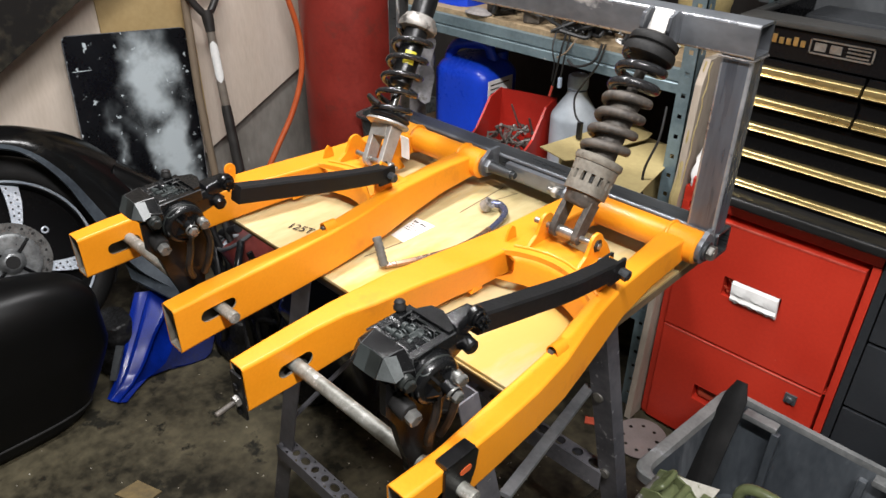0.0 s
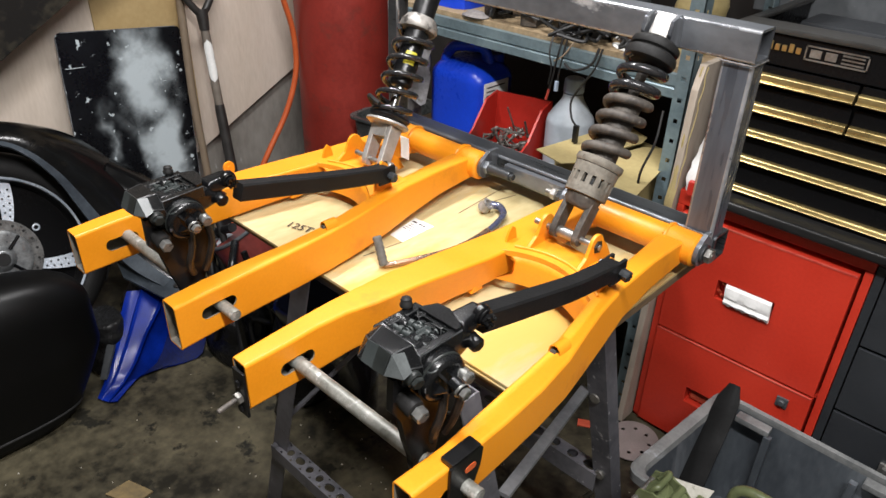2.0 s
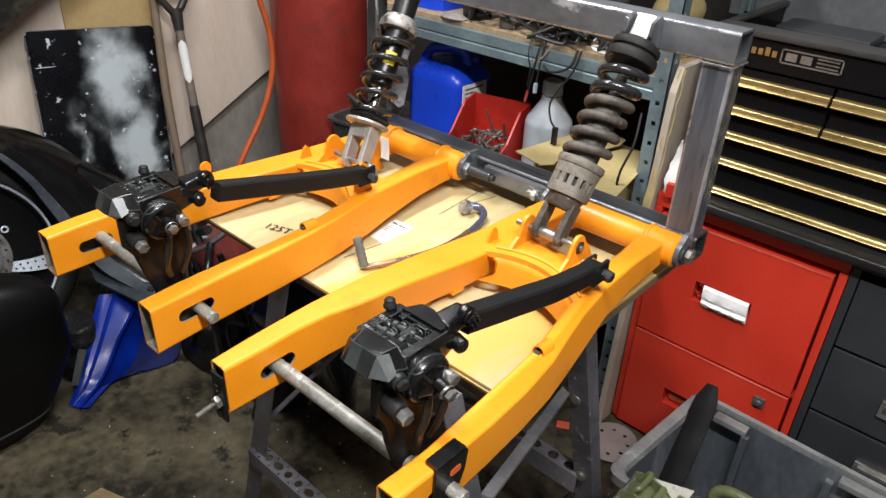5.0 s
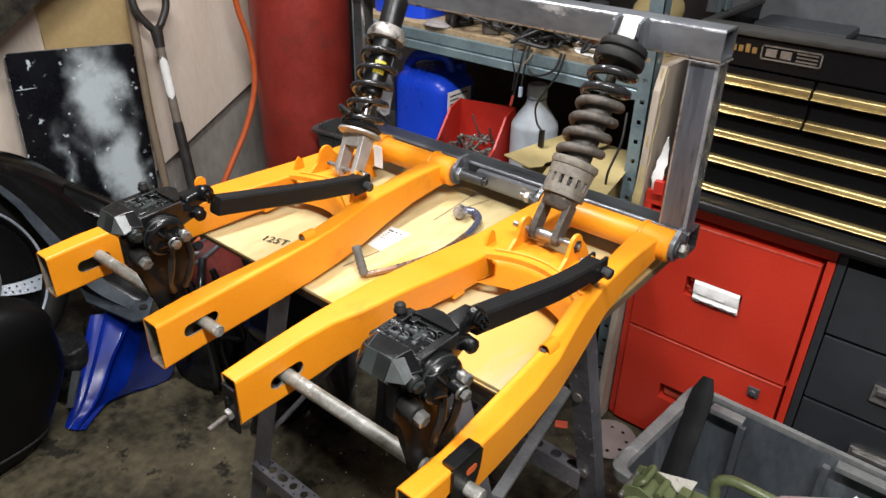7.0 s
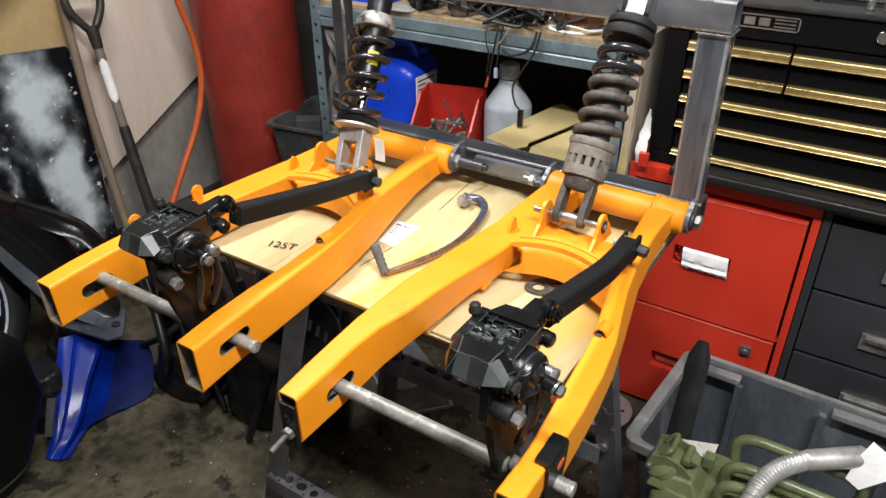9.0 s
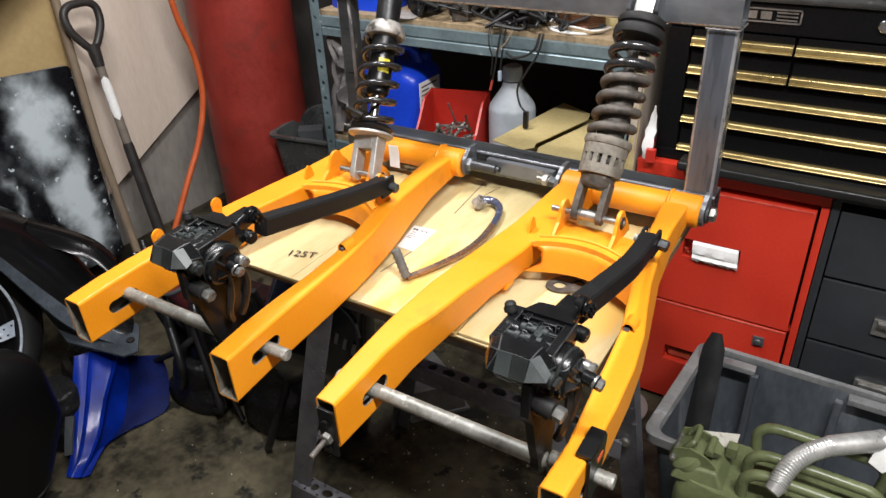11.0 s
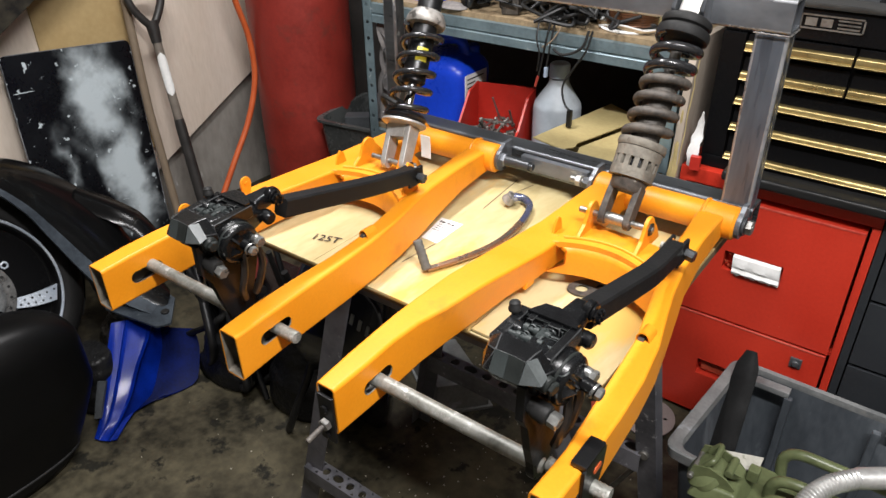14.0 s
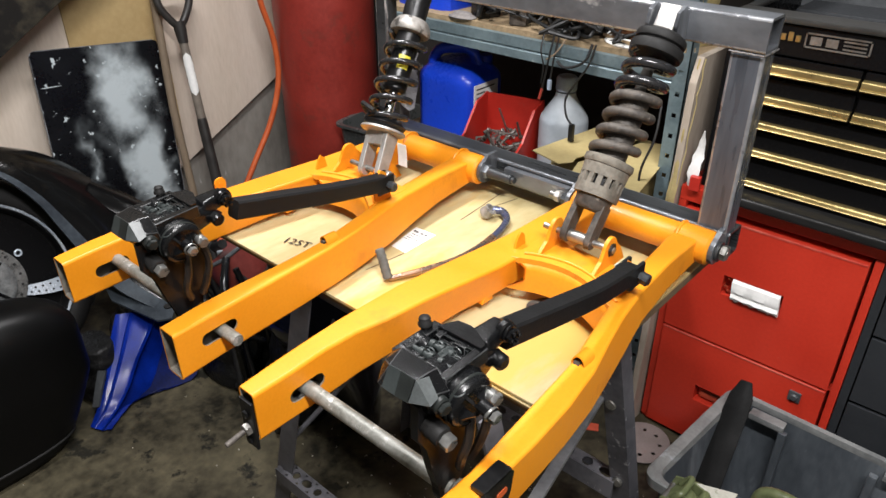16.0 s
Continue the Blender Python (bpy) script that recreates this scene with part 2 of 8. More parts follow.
RAG = mat("grey_rag", (0.24, 0.22, 0.21), (0.13, 0.12, 0.12), rough=0.95, scale=20, grain=150, bump=0.5)
LEVERBLUE = mat("blue_heat_tinted_steel", (0.06, 0.09, 0.25), (0.20, 0.20, 0.24), rough=0.3, metal=0.7, scale=25, grain=90)
LEVERRUST = mat("brown_tarnished_chrome", (0.40, 0.24, 0.15), (0.30, 0.27, 0.25), rough=0.25, metal=0.85, scale=16, grain=90)
WIRE = mat("black_wire", (0.012, 0.012, 0.012), rough=0.5)
COPPER = mat("brown_wire_reel", (0.16, 0.07, 0.035), (0.10, 0.045, 0.02), rough=0.35, metal=0.5, scale=20, grain=120)
REDWIRE = mat("red_wire", (0.45, 0.06, 0.04), rough=0.5)
DIRT = mat("floor_debris", (0.52, 0.49, 0.42), (0.20, 0.18, 0.15), rough=0.9, scale=60, grain=200)


def sprayed():
    """Black panel with a cloud of grey-white overspray, chips and scratches."""
    m = mat("oversprayed_black_panel", (0.008, 0.009, 0.011), (0.004, 0.004, 0.005), rough=0.30, scale=8, grain=90, spec=0.25)
    nt = m.node_tree
    n, l = nt.nodes, nt.links
    bsdf = n["Principled BSDF"]
    base = bsdf.inputs["Base Color"].links[0].from_socket
    tc = n.new("ShaderNodeTexCoord")
    warp = n.new("ShaderNodeTexNoise")
    warp.inputs["Scale"].default_value, warp.inputs["Detail"].default_value = 9.0, 7
    l.new(tc.outputs["Object"], warp.inputs["Vector"])
    sep = n.new("ShaderNodeSeparateXYZ")
    wob = n.new("ShaderNodeTexNoise")
    wob.inputs["Scale"].default_value, wob.inputs["Detail"].default_value = 7.0, 3
    l.new(tc.outputs["Object"], wob.inputs["Vector"])
    cen_ = n.new("ShaderNodeVectorMath"); cen_.operation = "MULTIPLY_ADD"
    cen_.inputs[1].default_value, cen_.inputs[2].default_value = (0.22, 0.22, 0), (-0.11, -0.11, 0)
    l.new(wob.outputs["Color"], cen_.inputs[0])
    mv = n.new("ShaderNodeVectorMath"); mv.operation = "ADD"
    l.new(tc.outputs["Object"], mv.inputs[0]); l.new(cen_.outputs[0], mv.inputs[1])
    l.new(mv.outputs[0], sep.inputs[0])

    def band(axis, mid, half):
        d = n.new("ShaderNodeMath"); d.operation = "SUBTRACT"; d.inputs[1].default_value = mid
        l.new(sep.outputs[axis], d.inputs[0])
        a = n.new("ShaderNodeMath"); a.operation = "ABSOLUTE"
        l.new(d.outputs[0], a.inputs[0])
        r = n.new("ShaderNodeMapRange")
        r.inputs["From Min"].default_value, r.inputs["From Max"].default_value = 0.0, half
        r.inputs["To Min"].default_value, r.inputs["To Max"].default_value = 1.0, 0.0
        l.new(a.outputs[0], r.inputs["Value"])
        return r.outputs[0]

    def times(p, q):
        k = n.new("ShaderNodeMath"); k.operation = "MULTIPLY"
        l.new(p, k.inputs[0]); l.new(q, k.inputs[1])
        return k.outputs[0]

    def most(p, q):
        k = n.new("ShaderNodeMath"); k.operation = "MAXIMUM"
        l.new(p, k.inputs[0]); l.new(q, k.inputs[1])
        return k.outputs[0]

    # upper cloud, lower right plume, faint left plume (panel coordinates: x across, y up)
    up = times(band(0, 0.055, 0.155), band(1, 0.19, 0.27))
    low = times(band(0, 0.120, 0.13), band(1, -0.13, 0.34))
    side0 = times(band(0, -0.10, 0.05), band(1, -0.04, 0.22))
    weak = n.new("ShaderNodeMath"); weak.operation = "MULTIPLY"; weak.inputs[1].default_value = 0.42
    l.new(side0, weak.inputs[0])
    side = weak.outputs[0]
    cloud = most(most(up, low), side)
    w = times(cloud, warp.outputs["Fac"])
    cut = n.new("ShaderNodeMapRange")
    cut.inputs["From Min"].default_value, cut.inputs["From Max"].default_value = 0.03, 0.36
    cut.interpolation_type = "SMOOTHSTEP"
    l.new(w, cut.inputs["Value"])
    chips = n.new("ShaderNodeTexNoise")
    chips.inputs["Scale"].default_value, chips.inputs["Detail"].default_value = 26, 8
    l.new(tc.outputs["Object"], chips.inputs["Vector"])
    ccut = n.new("ShaderNodeMapRange")
    ccut.inputs["From Min"].default_value, ccut.inputs["From Max"].default_value = 0.635, 0.67
    l.new(chips.outputs["Fac"], ccut.inputs["Value"])
    # larger flakes of bare primer, long scratches, and a chipped rim
    flakes = n.new("ShaderNodeTexNoise")
    flakes.inputs["Scale"].default_value, flakes.inputs["Detail"].default_value, flakes.inputs["Roughness"].default_value = 11, 9, 0.7
    l.new(tc.outputs["Object"], flakes.inputs["Vector"])
    fcut = n.new("ShaderNodeMapRange")
    fcut.inputs["From Min"].default_value, fcut.inputs["From Max"].default_value = 0.655, 0.675
    l.new(flakes.outputs["Fac"], fcut.inputs["Value"])
    turn = n.new("ShaderNodeMapping")
    turn.inputs["Rotation"].default_value, turn.inputs["Scale"].default_value = (0, 0, 0.5), (5, 60, 1)
    l.new(tc.outputs["Object"], turn.inputs["Vector"])
    scr = n.new("ShaderNodeTexNoise")
    scr.inputs["Scale"].default_value, scr.inputs["Detail"].default_value = 1.6, 3
    l.new(turn.outputs[0], scr.inputs["Vector"])
    scut = n.new("ShaderNodeMapRange")
    scut.inputs["From Min"].default_value, scut.inputs["From Max"].default_value = 0.70, 0.72
    l.new(scr.outputs["Fac"], scut.inputs["Value"])
    rim = n.new("ShaderNodeSeparateXYZ")
    l.new(tc.outputs["Object"], rim.inputs[0])
    ax = n.new("ShaderNodeMath"); ax.operation = "ABSOLUTE"
    l.new(rim.outputs[0], ax.inputs[0])
    near = n.new("ShaderNodeMapRange")
    near.inputs["From Min"].default_value, near.inputs["From Max"].default_value = 0.20, 0.236
    near.inputs["To Max"].default_value = 0.20
    l.new(ax.outputs[0], near.inputs["Value"])
    rimsum = n.new("ShaderNodeMath"); rimsum.operation = "ADD"
    l.new(near.outputs[0], rimsum.inputs[0]); l.new(chips.outputs["Fac"], rimsum.inputs[1])
    rcut = n.new("ShaderNodeMapRange")
    rcut.inputs["From Min"].default_value, rcut.inputs["From Max"].default_value = 0.78, 0.82
    l.new(rimsum.outputs[0], rcut.inputs["Value"])
    fac = most(most(most(cut.outputs[0], ccut.outputs[0]), most(fcut.outputs[0], scut.outputs[0])), rcut.outputs[0])
    mx = n.new("ShaderNodeMix"); mx.data_type = "RGBA"
    l.new(fac, mx.inputs[0]); l.new(base, mx.inputs[6])
    mx.inputs[7].default_value = (0.49, 0.55, 0.575, 1)
    l.new(mx.outputs[2], bsdf.inputs["Base Color"])
    return m


SPRAYED = sprayed()
WORNEDGE = mat("worn_panel_edge", (0.30, 0.31, 0.33), (0.02, 0.02, 0.021), rough=0.4, scale=14, grain=60, mix=0.52)

# ---- mesh helpers ----


def B():
    return bmesh.new()


def box(bm, x0, x1, y0, y1, z0, z1, bev=0.0, m=None, seg=2):
    r = bmesh.ops.create_cube(bm, size=1.0)
    vs = r["verts"]
    for v in vs:
        v.co = Vector(((x0 + x1) / 2 + v.co.x * (x1 - x0), (y0 + y1) / 2 + v.co.y * (y1 - y0), (z0 + z1) / 2 + v.co.z * (z1 - z0)))
    if bev:
        es = list({e for v in vs for e in v.link_edges})
        r = bmesh.ops.bevel(bm, geom=es, offset=bev, segments=seg, profile=0.6, affect="EDGES")
        vs = list({v for f in r["faces"] for v in f.verts} | {v for v in vs if v.is_valid})
    if m is not None:
        bmesh.ops.transform(bm, matrix=m, verts=[v for v in vs if v.is_valid])
    return bm


def ring_frames(pts, up=None):
    """Points of a path with a right and an up vector carried along it."""
    pts = [Vector(p) for p in pts]
    out, prev = [], None
    for i, p in enumerate(pts):
        a, b = pts[max(i - 1, 0)], pts[min(i + 1, len(pts) - 1)]
        d = (b - a).normalized()
        if up is not None:
            r = d.cross(Vector(up))
            r = r.normalized() if r.length > 1e-6 else Vector((1, 0, 0))
        elif prev is None:
            r = d.orthogonal().normalized()
        else:
            r = (prev - d * prev.dot(d)).normalized()
        prev = r
        out.append((p, r, r.cross(d).normalized() if up is None else r.cross(d).normalized()))
    return out


def loft(bm, rings, cap=True, closed=False):
    """Skin a list of rings of equal count."""
    rows = [[bm.verts.new(p) for p in ring] for ring in rings]
    n = len(rows[0])
    pairs = list(zip(rows, rows[1:])) + ([(rows[-1], rows[0])] if closed else [])
    for a, b in pairs:
        for i in range(n):
            bm.faces.new((a[i], a[(i + 1) % n], b[(i + 1) % n], b[i]))
    if cap and not closed:
        bm.faces.new(list(reversed(rows[0])))
        bm.faces.new(rows[-1])
    return bm


def tube(bm, pts, r, seg=12, cap=True, flat=None, closed=False):
    """A round tube along a path; r may be one radius or one per point; flat squeezes it across."""
    rs = r if isinstance(r, (list, tuple)) else [r] * len(pts)
    rings = []
    for (p, a, b), rad in zip(ring_frames(pts), rs):
        rings.append([p + a * math.cos(2 * math.pi * i / seg) * rad + b * math.sin(2 * math.pi * i / seg) * rad * (flat or 1) for i in range(seg)])
    return loft(bm, rings, cap, closed)


def rod(bm, p0, p1, r0, r1=None, seg=20, bev=0.0):
    p0, p1 = Vector(p0), Vector(p1)
    r1 = r0 if r1 is None else r1
    if not bev:
        return tube(bm, [p0, p1], [r0, r1], seg)
    d = (p1 - p0).normalized() * bev
    return tube(bm, [p0, p0 + d, p1 - d, p1], [r0 - bev, r0, r1, r1 - bev], seg)


def hexrod(bm, p0, p1, r):
    return rod(bm, p0, p1, r, seg=6, bev=min(0.0015, r * 0.15))


def lathe(bm, prof, m, seg=32):
    """Spin (radius, height) pairs about the z axis of m."""
    rings = [[m @ Vector((r * math.cos(2 * math.pi * i / seg), r * math.sin(2 * math.pi * i / seg), h)) for i in range(seg)] for r, h in prof]
    return loft(bm, rings)


def prism(bm, poly, z0, z1, m=None, bev=0.0):
    """A polygon in x, y pushed from z0 to z1."""
    m = m or Matrix.Identity(4)
    lo = [bm.verts.new(m @ Vector((x, y, z0))) for x, y in poly]
    hi = [bm.verts.new(m @ Vector((x, y, z1))) for x, y in poly]
    fs = [bm.faces.new(list(reversed(lo))), bm.faces.new(hi)]
    for i in range(len(poly)):
        j = (i + 1) % len(poly)
        fs.append(bm.faces.new((lo[i], lo[j], hi[j], hi[i])))
    if bev:
        es = list({e for f in fs for e in f.edges})
        bmesh.ops.bevel(bm, geom=es, offset=bev, segments=2, profile=0.6, affect="EDGES")
    return bm


def along(p0, p1, side=(0, 0, 1)):
    """A frame at p0 whose z axis points to p1."""
    z = (Vector(p1) - Vector(p0)).normalized()
    x = Vector(side).cross(z)
    x = x.normalized() if x.length > 1e-5 else Vector((1, 0, 0))
    y = z.cross(x)
    return Matrix(((x.x, y.x, z.x, p0[0]), (x.y, y.y, z.y, p0[1]), (x.z, y.z, z.z, p0[2]), (0, 0, 0, 1)))


def thing(name, base, label, category, group="", kind=""):
    ob = new(name)
    ob.location = base
    ob.empty_display_size = 0.05
    return tagged(ob, label, category, group, kind)


def part(name, bm, material, parent=None, label="", sharp=38, kind="", edge=None):
    """Links a bmesh as one mesh object under a thing or a part; the mesh is given in world places."""
    bmesh.ops.recalc_face_normals(bm, faces=bm.faces)
    me = bpy.data.meshes.new(name)
    bm.to_mesh(me)
    bm.free()
    for p in me.polygons:
        p.use_smooth = True
    me.set_sharp_from_angle(angle=radians(sharp))
    me.materials.append(material)
    if edge is not None:
        me.materials.append(edge)
    ob = new(name, me)
    if parent is not None:
        root = Vector((0, 0, 0))
        up = parent
        while up is not None:
            root += up.location
            up = up.parent
        ob.parent = parent
        me.transform(Matrix.Translation(-root))
    if label:
        ob["label"] = label
    if kind:
        ob["kind"] = kind
    return ob


def solo(name, bm, material, base, label, category, group="", kind="", sharp=38):
    """A thing that is one mesh, with its origin at base."""
    ob = part(name, bm, material, sharp=sharp)
    ob.data.transform(Matrix.Translation(-Vector(base)))
    ob.location = base
    return tagged(ob, label, category, group, kind)


def smooth_path(pts, n=8):
    """Catmull-Rom through the points."""
    P = [Vector(p) for p in pts]
    P = [2 * P[0] - P[1]] + P + [2 * P[-1] - P[-2]]
    out = []
    for i in range(1, len(P) - 2):
        for k in range(n):
            t = k / n
            out.append(0.5 * (2 * P[i] + (P[i + 1] - P[i - 1]) * t + (2 * P[i - 1] - 5 * P[i] + 4 * P[i + 1] - P[i + 2]) * t * t + (3 * P[i] - P[i - 1] - 3 * P[i + 1] + P[i + 2]) * t ** 3))
    out.append(P[-2])
    return out


def soften(bm, offset, segments=2):
    bmesh.ops.bevel(bm, geom=[e for e in bm.edges if e.is_manifold and e.calc_face_angle(0) > 0.5], offset=offset, segments=segments, profile=0.6, affect="EDGES")
    return bm



def edged(bm, offset=0.0012):
    """Narrow worn bevels, on the part's second material."""
    bmesh.ops.bevel(bm, geom=[e for e in bm.edges if e.is_manifold and e.calc_face_angle(0) > 0.35], offset=offset, segments=1, profile=0.5, affect="EDGES", material=1)
    return bm
# ---- the room ----
WX, EX, SY, NY, H = -2.76, 1.5, -1.9, 2.2, 2.7


def slab(name, x0, x1, y0, y1, z0, z1, material, label, category):
    return solo(name, box(B(), x0, x1, y0, y1, z0, z1), material, ((x0 + x1) / 2, (y0 + y1) / 2, z0), label, category, kind="structure")


slab("floor", WX - 0.1, EX + 0.1, SY - 0.1, NY + 0.1, -0.1, 0, CONCRETE, "oil-stained dark concrete garage floor with grit", "floor")
# out-of-view ceiling, toned lighter so it bounces fill into the room
slab("ceiling", WX - 0.1, EX + 0.1, SY - 0.1, NY + 0.1, H, H + 0.1, CEIL, "unseen off-white ceiling, lightened to bounce light", "ceiling")
slab("wall_west", WX - 0.1, WX, SY, NY, 0, H, BLOCK, "grey rendered garage wall with pale smears", "wall")
slab("wall_north", WX - 0.1, EX + 0.1, NY, NY + 0.1, 0, H, DARKWALL, "back wall behind the shelving, its shade put into a near-black colour", "wall")
# added walls out of view, pale so they throw fill under the table
slab("wall_east", EX, EX + 0.1, SY, NY, 0, H, BLOCK, "unseen grey closing wall, kept pale to bounce light", "wall")
slab("wall_south", WX - 0.1, EX + 0.1, SY - 0.1, SY, 0, H, BLOCK, "unseen grey closing wall, kept pale to bounce light", "wall")

# out-of-view housings, put in roughly where the two area lamps hang
for cx, cy, sx, sy in ((0.22, 0.02, 1.55, 0.18), (-1.30, 0.75, 0.18, 1.3)):
    lamp_case = thing("ceiling_light", (cx, cy, H), "unseen white batten housing added under the ceiling", "ceiling light", "ceiling lights")
    part("housing", box(B(), cx - sx / 2, cx + sx / 2, cy - sy / 2, cy + sy / 2, H - 0.05, H - 0.001, 0.006), PAPER, lamp_case)

# ---- boards against the west wall ----


def sheet(name, poly, x, thick, material, label, category="board"):
    """A flat board parallel to the west wall; poly in y, z."""
    m = Matrix(((0, 0, 1, 0), (1, 0, 0, 0), (0, 1, 0, 0), (0, 0, 0, 1)))
    bm = prism(B(), poly, x, x + thick, m, bev=0.002)
    cy = sum(p[0] for p in poly) / len(poly)
    return solo(name, bm, material, (x, cy, min(p[1] for p in poly)), label, category)


sheet("beige_board", [(1.93, 0.54), (1.36, 0.25), (0.55, -0.0 + 0.002), (-0.45, 0.002), (-0.45, 2.15), (1.93, 2.15)], -2.745, 0.012, MDF, "large pinkish-beige board leaning on the grey wall")
sheet("ochre_board", [(1.03, 0.35), (1.385, 0.35), (1.385, 1.9), (1.03, 1.9)], -2.731, 0.008, OCHRE, "narrow ochre board leaning over the beige board")

# ---- filing cabinets ----


def recess_front(bm, x0, x1, z0, z1, y, depth, holes):
    """A drawer front, in which the holes (x0, x1, z0, z1) are real pockets."""
    xs = sorted({x0, x1, *(h[0] for h in holes), *(h[1] for h in holes)})
    zs = sorted({z0, z1, *(h[2] for h in holes), *(h[3] for h in holes)})
    for xa, xb in zip(xs, xs[1:]):
        for za, zb in zip(zs, zs[1:]):
            hole = any(h[0] <= (xa + xb) / 2 <= h[1] and h[2] <= (za + zb) / 2 <= h[3] for h in holes)
            box(bm, xa, xb, y + (0.03 if hole else 0), y + depth, za, zb)
    bmesh.ops.remove_doubles(bm, verts=bm.verts, dist=1e-5)
    return bm


red = thing("filing_cabinet", (-0.45, 1.85, 0), "scuffed red steel two-drawer filing cabinet under the tool chest", "filing cabinet")
part("base", box(B(), -0.676, -0.226, 1.560, 2.16, 0.0, 0.018), REDCAB, red)
for x0, x1 in ((-0.676, -0.658), (-0.244, -0.226)):
    part("side_panel", box(B(), x0, x1, 1.548, 2.16, 0.018, 0.70, 0.002), REDCAB, red)
part("back_panel", box(B(), -0.658, -0.244, 2.14, 2.16, 0.018, 0.70), REDCAB, red)
part("top_panel", box(B(), -0.676, -0.226, 1.548, 2.16, 0.70, 0.738, 0.004), REDCAB, red)
part("divider", box(B(), -0.658, -0.244, 1.556, 1.575, 0.340, 0.350), REDCAB, red)
d1 = part("drawer", recess_front(B(), -0.655, -0.250, 0.349, 0.685, 1.541, 0.05, [(-0.531, -0.392, 0.494, 0.546)]), REDCAB, red)
d2 = part("drawer", recess_front(B(), -0.655, -0.250, 0.016, 0.342, 1.541, 0.05, [(-0.540, -0.455, 0.150, 0.199)]), REDCAB, red)
# paler red for drawer top edges: ridge highlight painted in, along with wear
REDEDGE = mat("rubbed_red_edge", (0.62, 0.13, 0.09), (0.50, 0.05, 0.035), rough=0.45, scale=30, grain=120, bump=0.1)
for dd, zz in ((d1, 0.685), (d2, 0.342)):
    part("worn_edge", box(B(), -0.653, -0.252, 1.5396, 1.543, zz - 0.0045, zz + 0.0006, 0.0010), REDEDGE, dd, "pale red strip for the ridge highlight and rubbed edge")
bm = B()
rod(bm, (-0.309, 1.543, 0.297), (-0.309, 1.530, 0.297), 0.0085, seg=18, bev=0.002)
box(bm, -0.323, -0.295, 1.536, 1.5425, 0.283, 0.311, 0.002)
part("lock", bm, GREYPLASTIC, d2, "small dark square lock")
part("slot_pull", box(B(), -0.532, -0.458, 1.556, 1.568, 0.156, 0.184, 0.006), ORANGEBIT, d2, "worn pull inside the slot")
# a wad of paper folded into the slot: creased front, torn lower edge
rows = []
for i in range(17):
    u = i / 16
    x = -0.506 + 0.111 * u
    low = 0.492 + 0.0020 * math.sin(i * 2.3) + 0.001 * math.sin(i * 5.1)
    edge = 0.004 * min(1, u * 5, (1 - u) * 5)
    zs = (0.5445, 0.538, 0.527, 0.516, 0.508, 0.500, low)
    ys = (1.541, 1.5345, 1.533 - edge * 0.4, 1.5325 - edge * abs(math.sin(i * 0.5)), 1.5350 - edge * 0.3, 1.5305 - edge * abs(math.cos(i * 0.7)), 1.5335)
    face = [Vector((x + 0.004 * (0.545 - z) / 0.05 - 0.002, y, z)) for y, z in zip(ys, zs)]
    rows.append(face + [Vector((v.x, 1.5405, v.z + (0.002 if v.z < 0.495 else 0))) for v in reversed(face[1:])])
solo("folded_paper", loft(B(), rows), PAPER, (-0.45, 1.545, 0.494), "crumpled white paper stuffed in the drawer slot", "paper", sharp=25)
for k, (x, z, l) in enumerate(((-0.520, 0.535, 0.012), (-0.526, 0.512, 0.010), (-0.516, 0.503, 0.014))):
    part("bent_slot_strip", tube(B(), [(x - l / 2, 1.556, z), (x, 1.5475 - 0.002 * k, z + 0.004), (x + l / 2, 1.554, z - 0.003)], 0.0028, 6, flat=0.5), ORANGEBIT, d1, "bent worn strip inside the slot")

dark = thing("filing_cabinet", (0.01, 1.85, 0), "charcoal grey steel multi-drawer cabinet beside the red one", "filing cabinet")
for x0, x1 in ((-0.224, -0.206), (0.226, 0.244)):
    part("side_panel", box(B(), x0, x1, 1.546, 2.16, 0.0, 0.72, 0.002), GREYCAB, dark)
part("back_panel", box(B(), -0.206, 0.226, 2.14, 2.16, 0.0, 0.72), GREYCAB, dark)
part("top_panel", box(B(), -0.224, 0.244, 1.546, 2.16, 0.72, 0.738, 0.003), GREYCAB, dark)
part("base", box(B(), -0.206, 0.226, 1.556, 2.14, 0.0, 0.02), GREYCAB, dark)
for z0, z1 in ((0.528, 0.700), (0.346, 0.520), (0.164, 0.338), (0.022, 0.156)):
    d = part("drawer", box(B(), -0.203, 0.223, 1.545, 1.60, z0, z1, 0.003), GREYCAB, dark)
    zc = z0 + 0.082
    bm = B()
    box(bm, -0.078, 0.06, 1.537, 1.5445, zc - 0.022, zc + 0.022, 0.002)
    box(bm, -0.070, 0.052, 1.526, 1.5365, zc + 0.006, zc + 0.018, 0.003)
    part("label_pull", bm, ZINC, d, "bright metal label holder and pull")

# ---- tool chest ----
chest = thing("tool_chest", (-0.28, 1.85, 0.738), "glossy black tool chest with gold drawer trims", "tool chest")
part("case", box(B(), -0.640, 0.06, 1.600, 2.05, 0.768, 1.085, 0.004), CHEST, chest)
for xa, xb, ya, yb in ((-0.640, -0.632, 1.61, 2.05), (0.052, 0.06, 1.61, 2.05), (-0.631, 0.051, 2.042, 2.05)):
    part("tray_wall", box(B(), xa, xb, ya, yb, 1.0855, 1.1275, 0.001), CHEST, chest)
part("plinth", box(B(), -0.643, 0.063, 1.572, 2.05, 0.738, 0.768, 0.006), CHEST, chest)
WORNRIM = mat("worn_black_rim", (0.05, 0.048, 0.044), (0.018, 0.0175, 0.017), rough=0.32, scale=16, grain=120, stretch=(0.2, 1, 1))
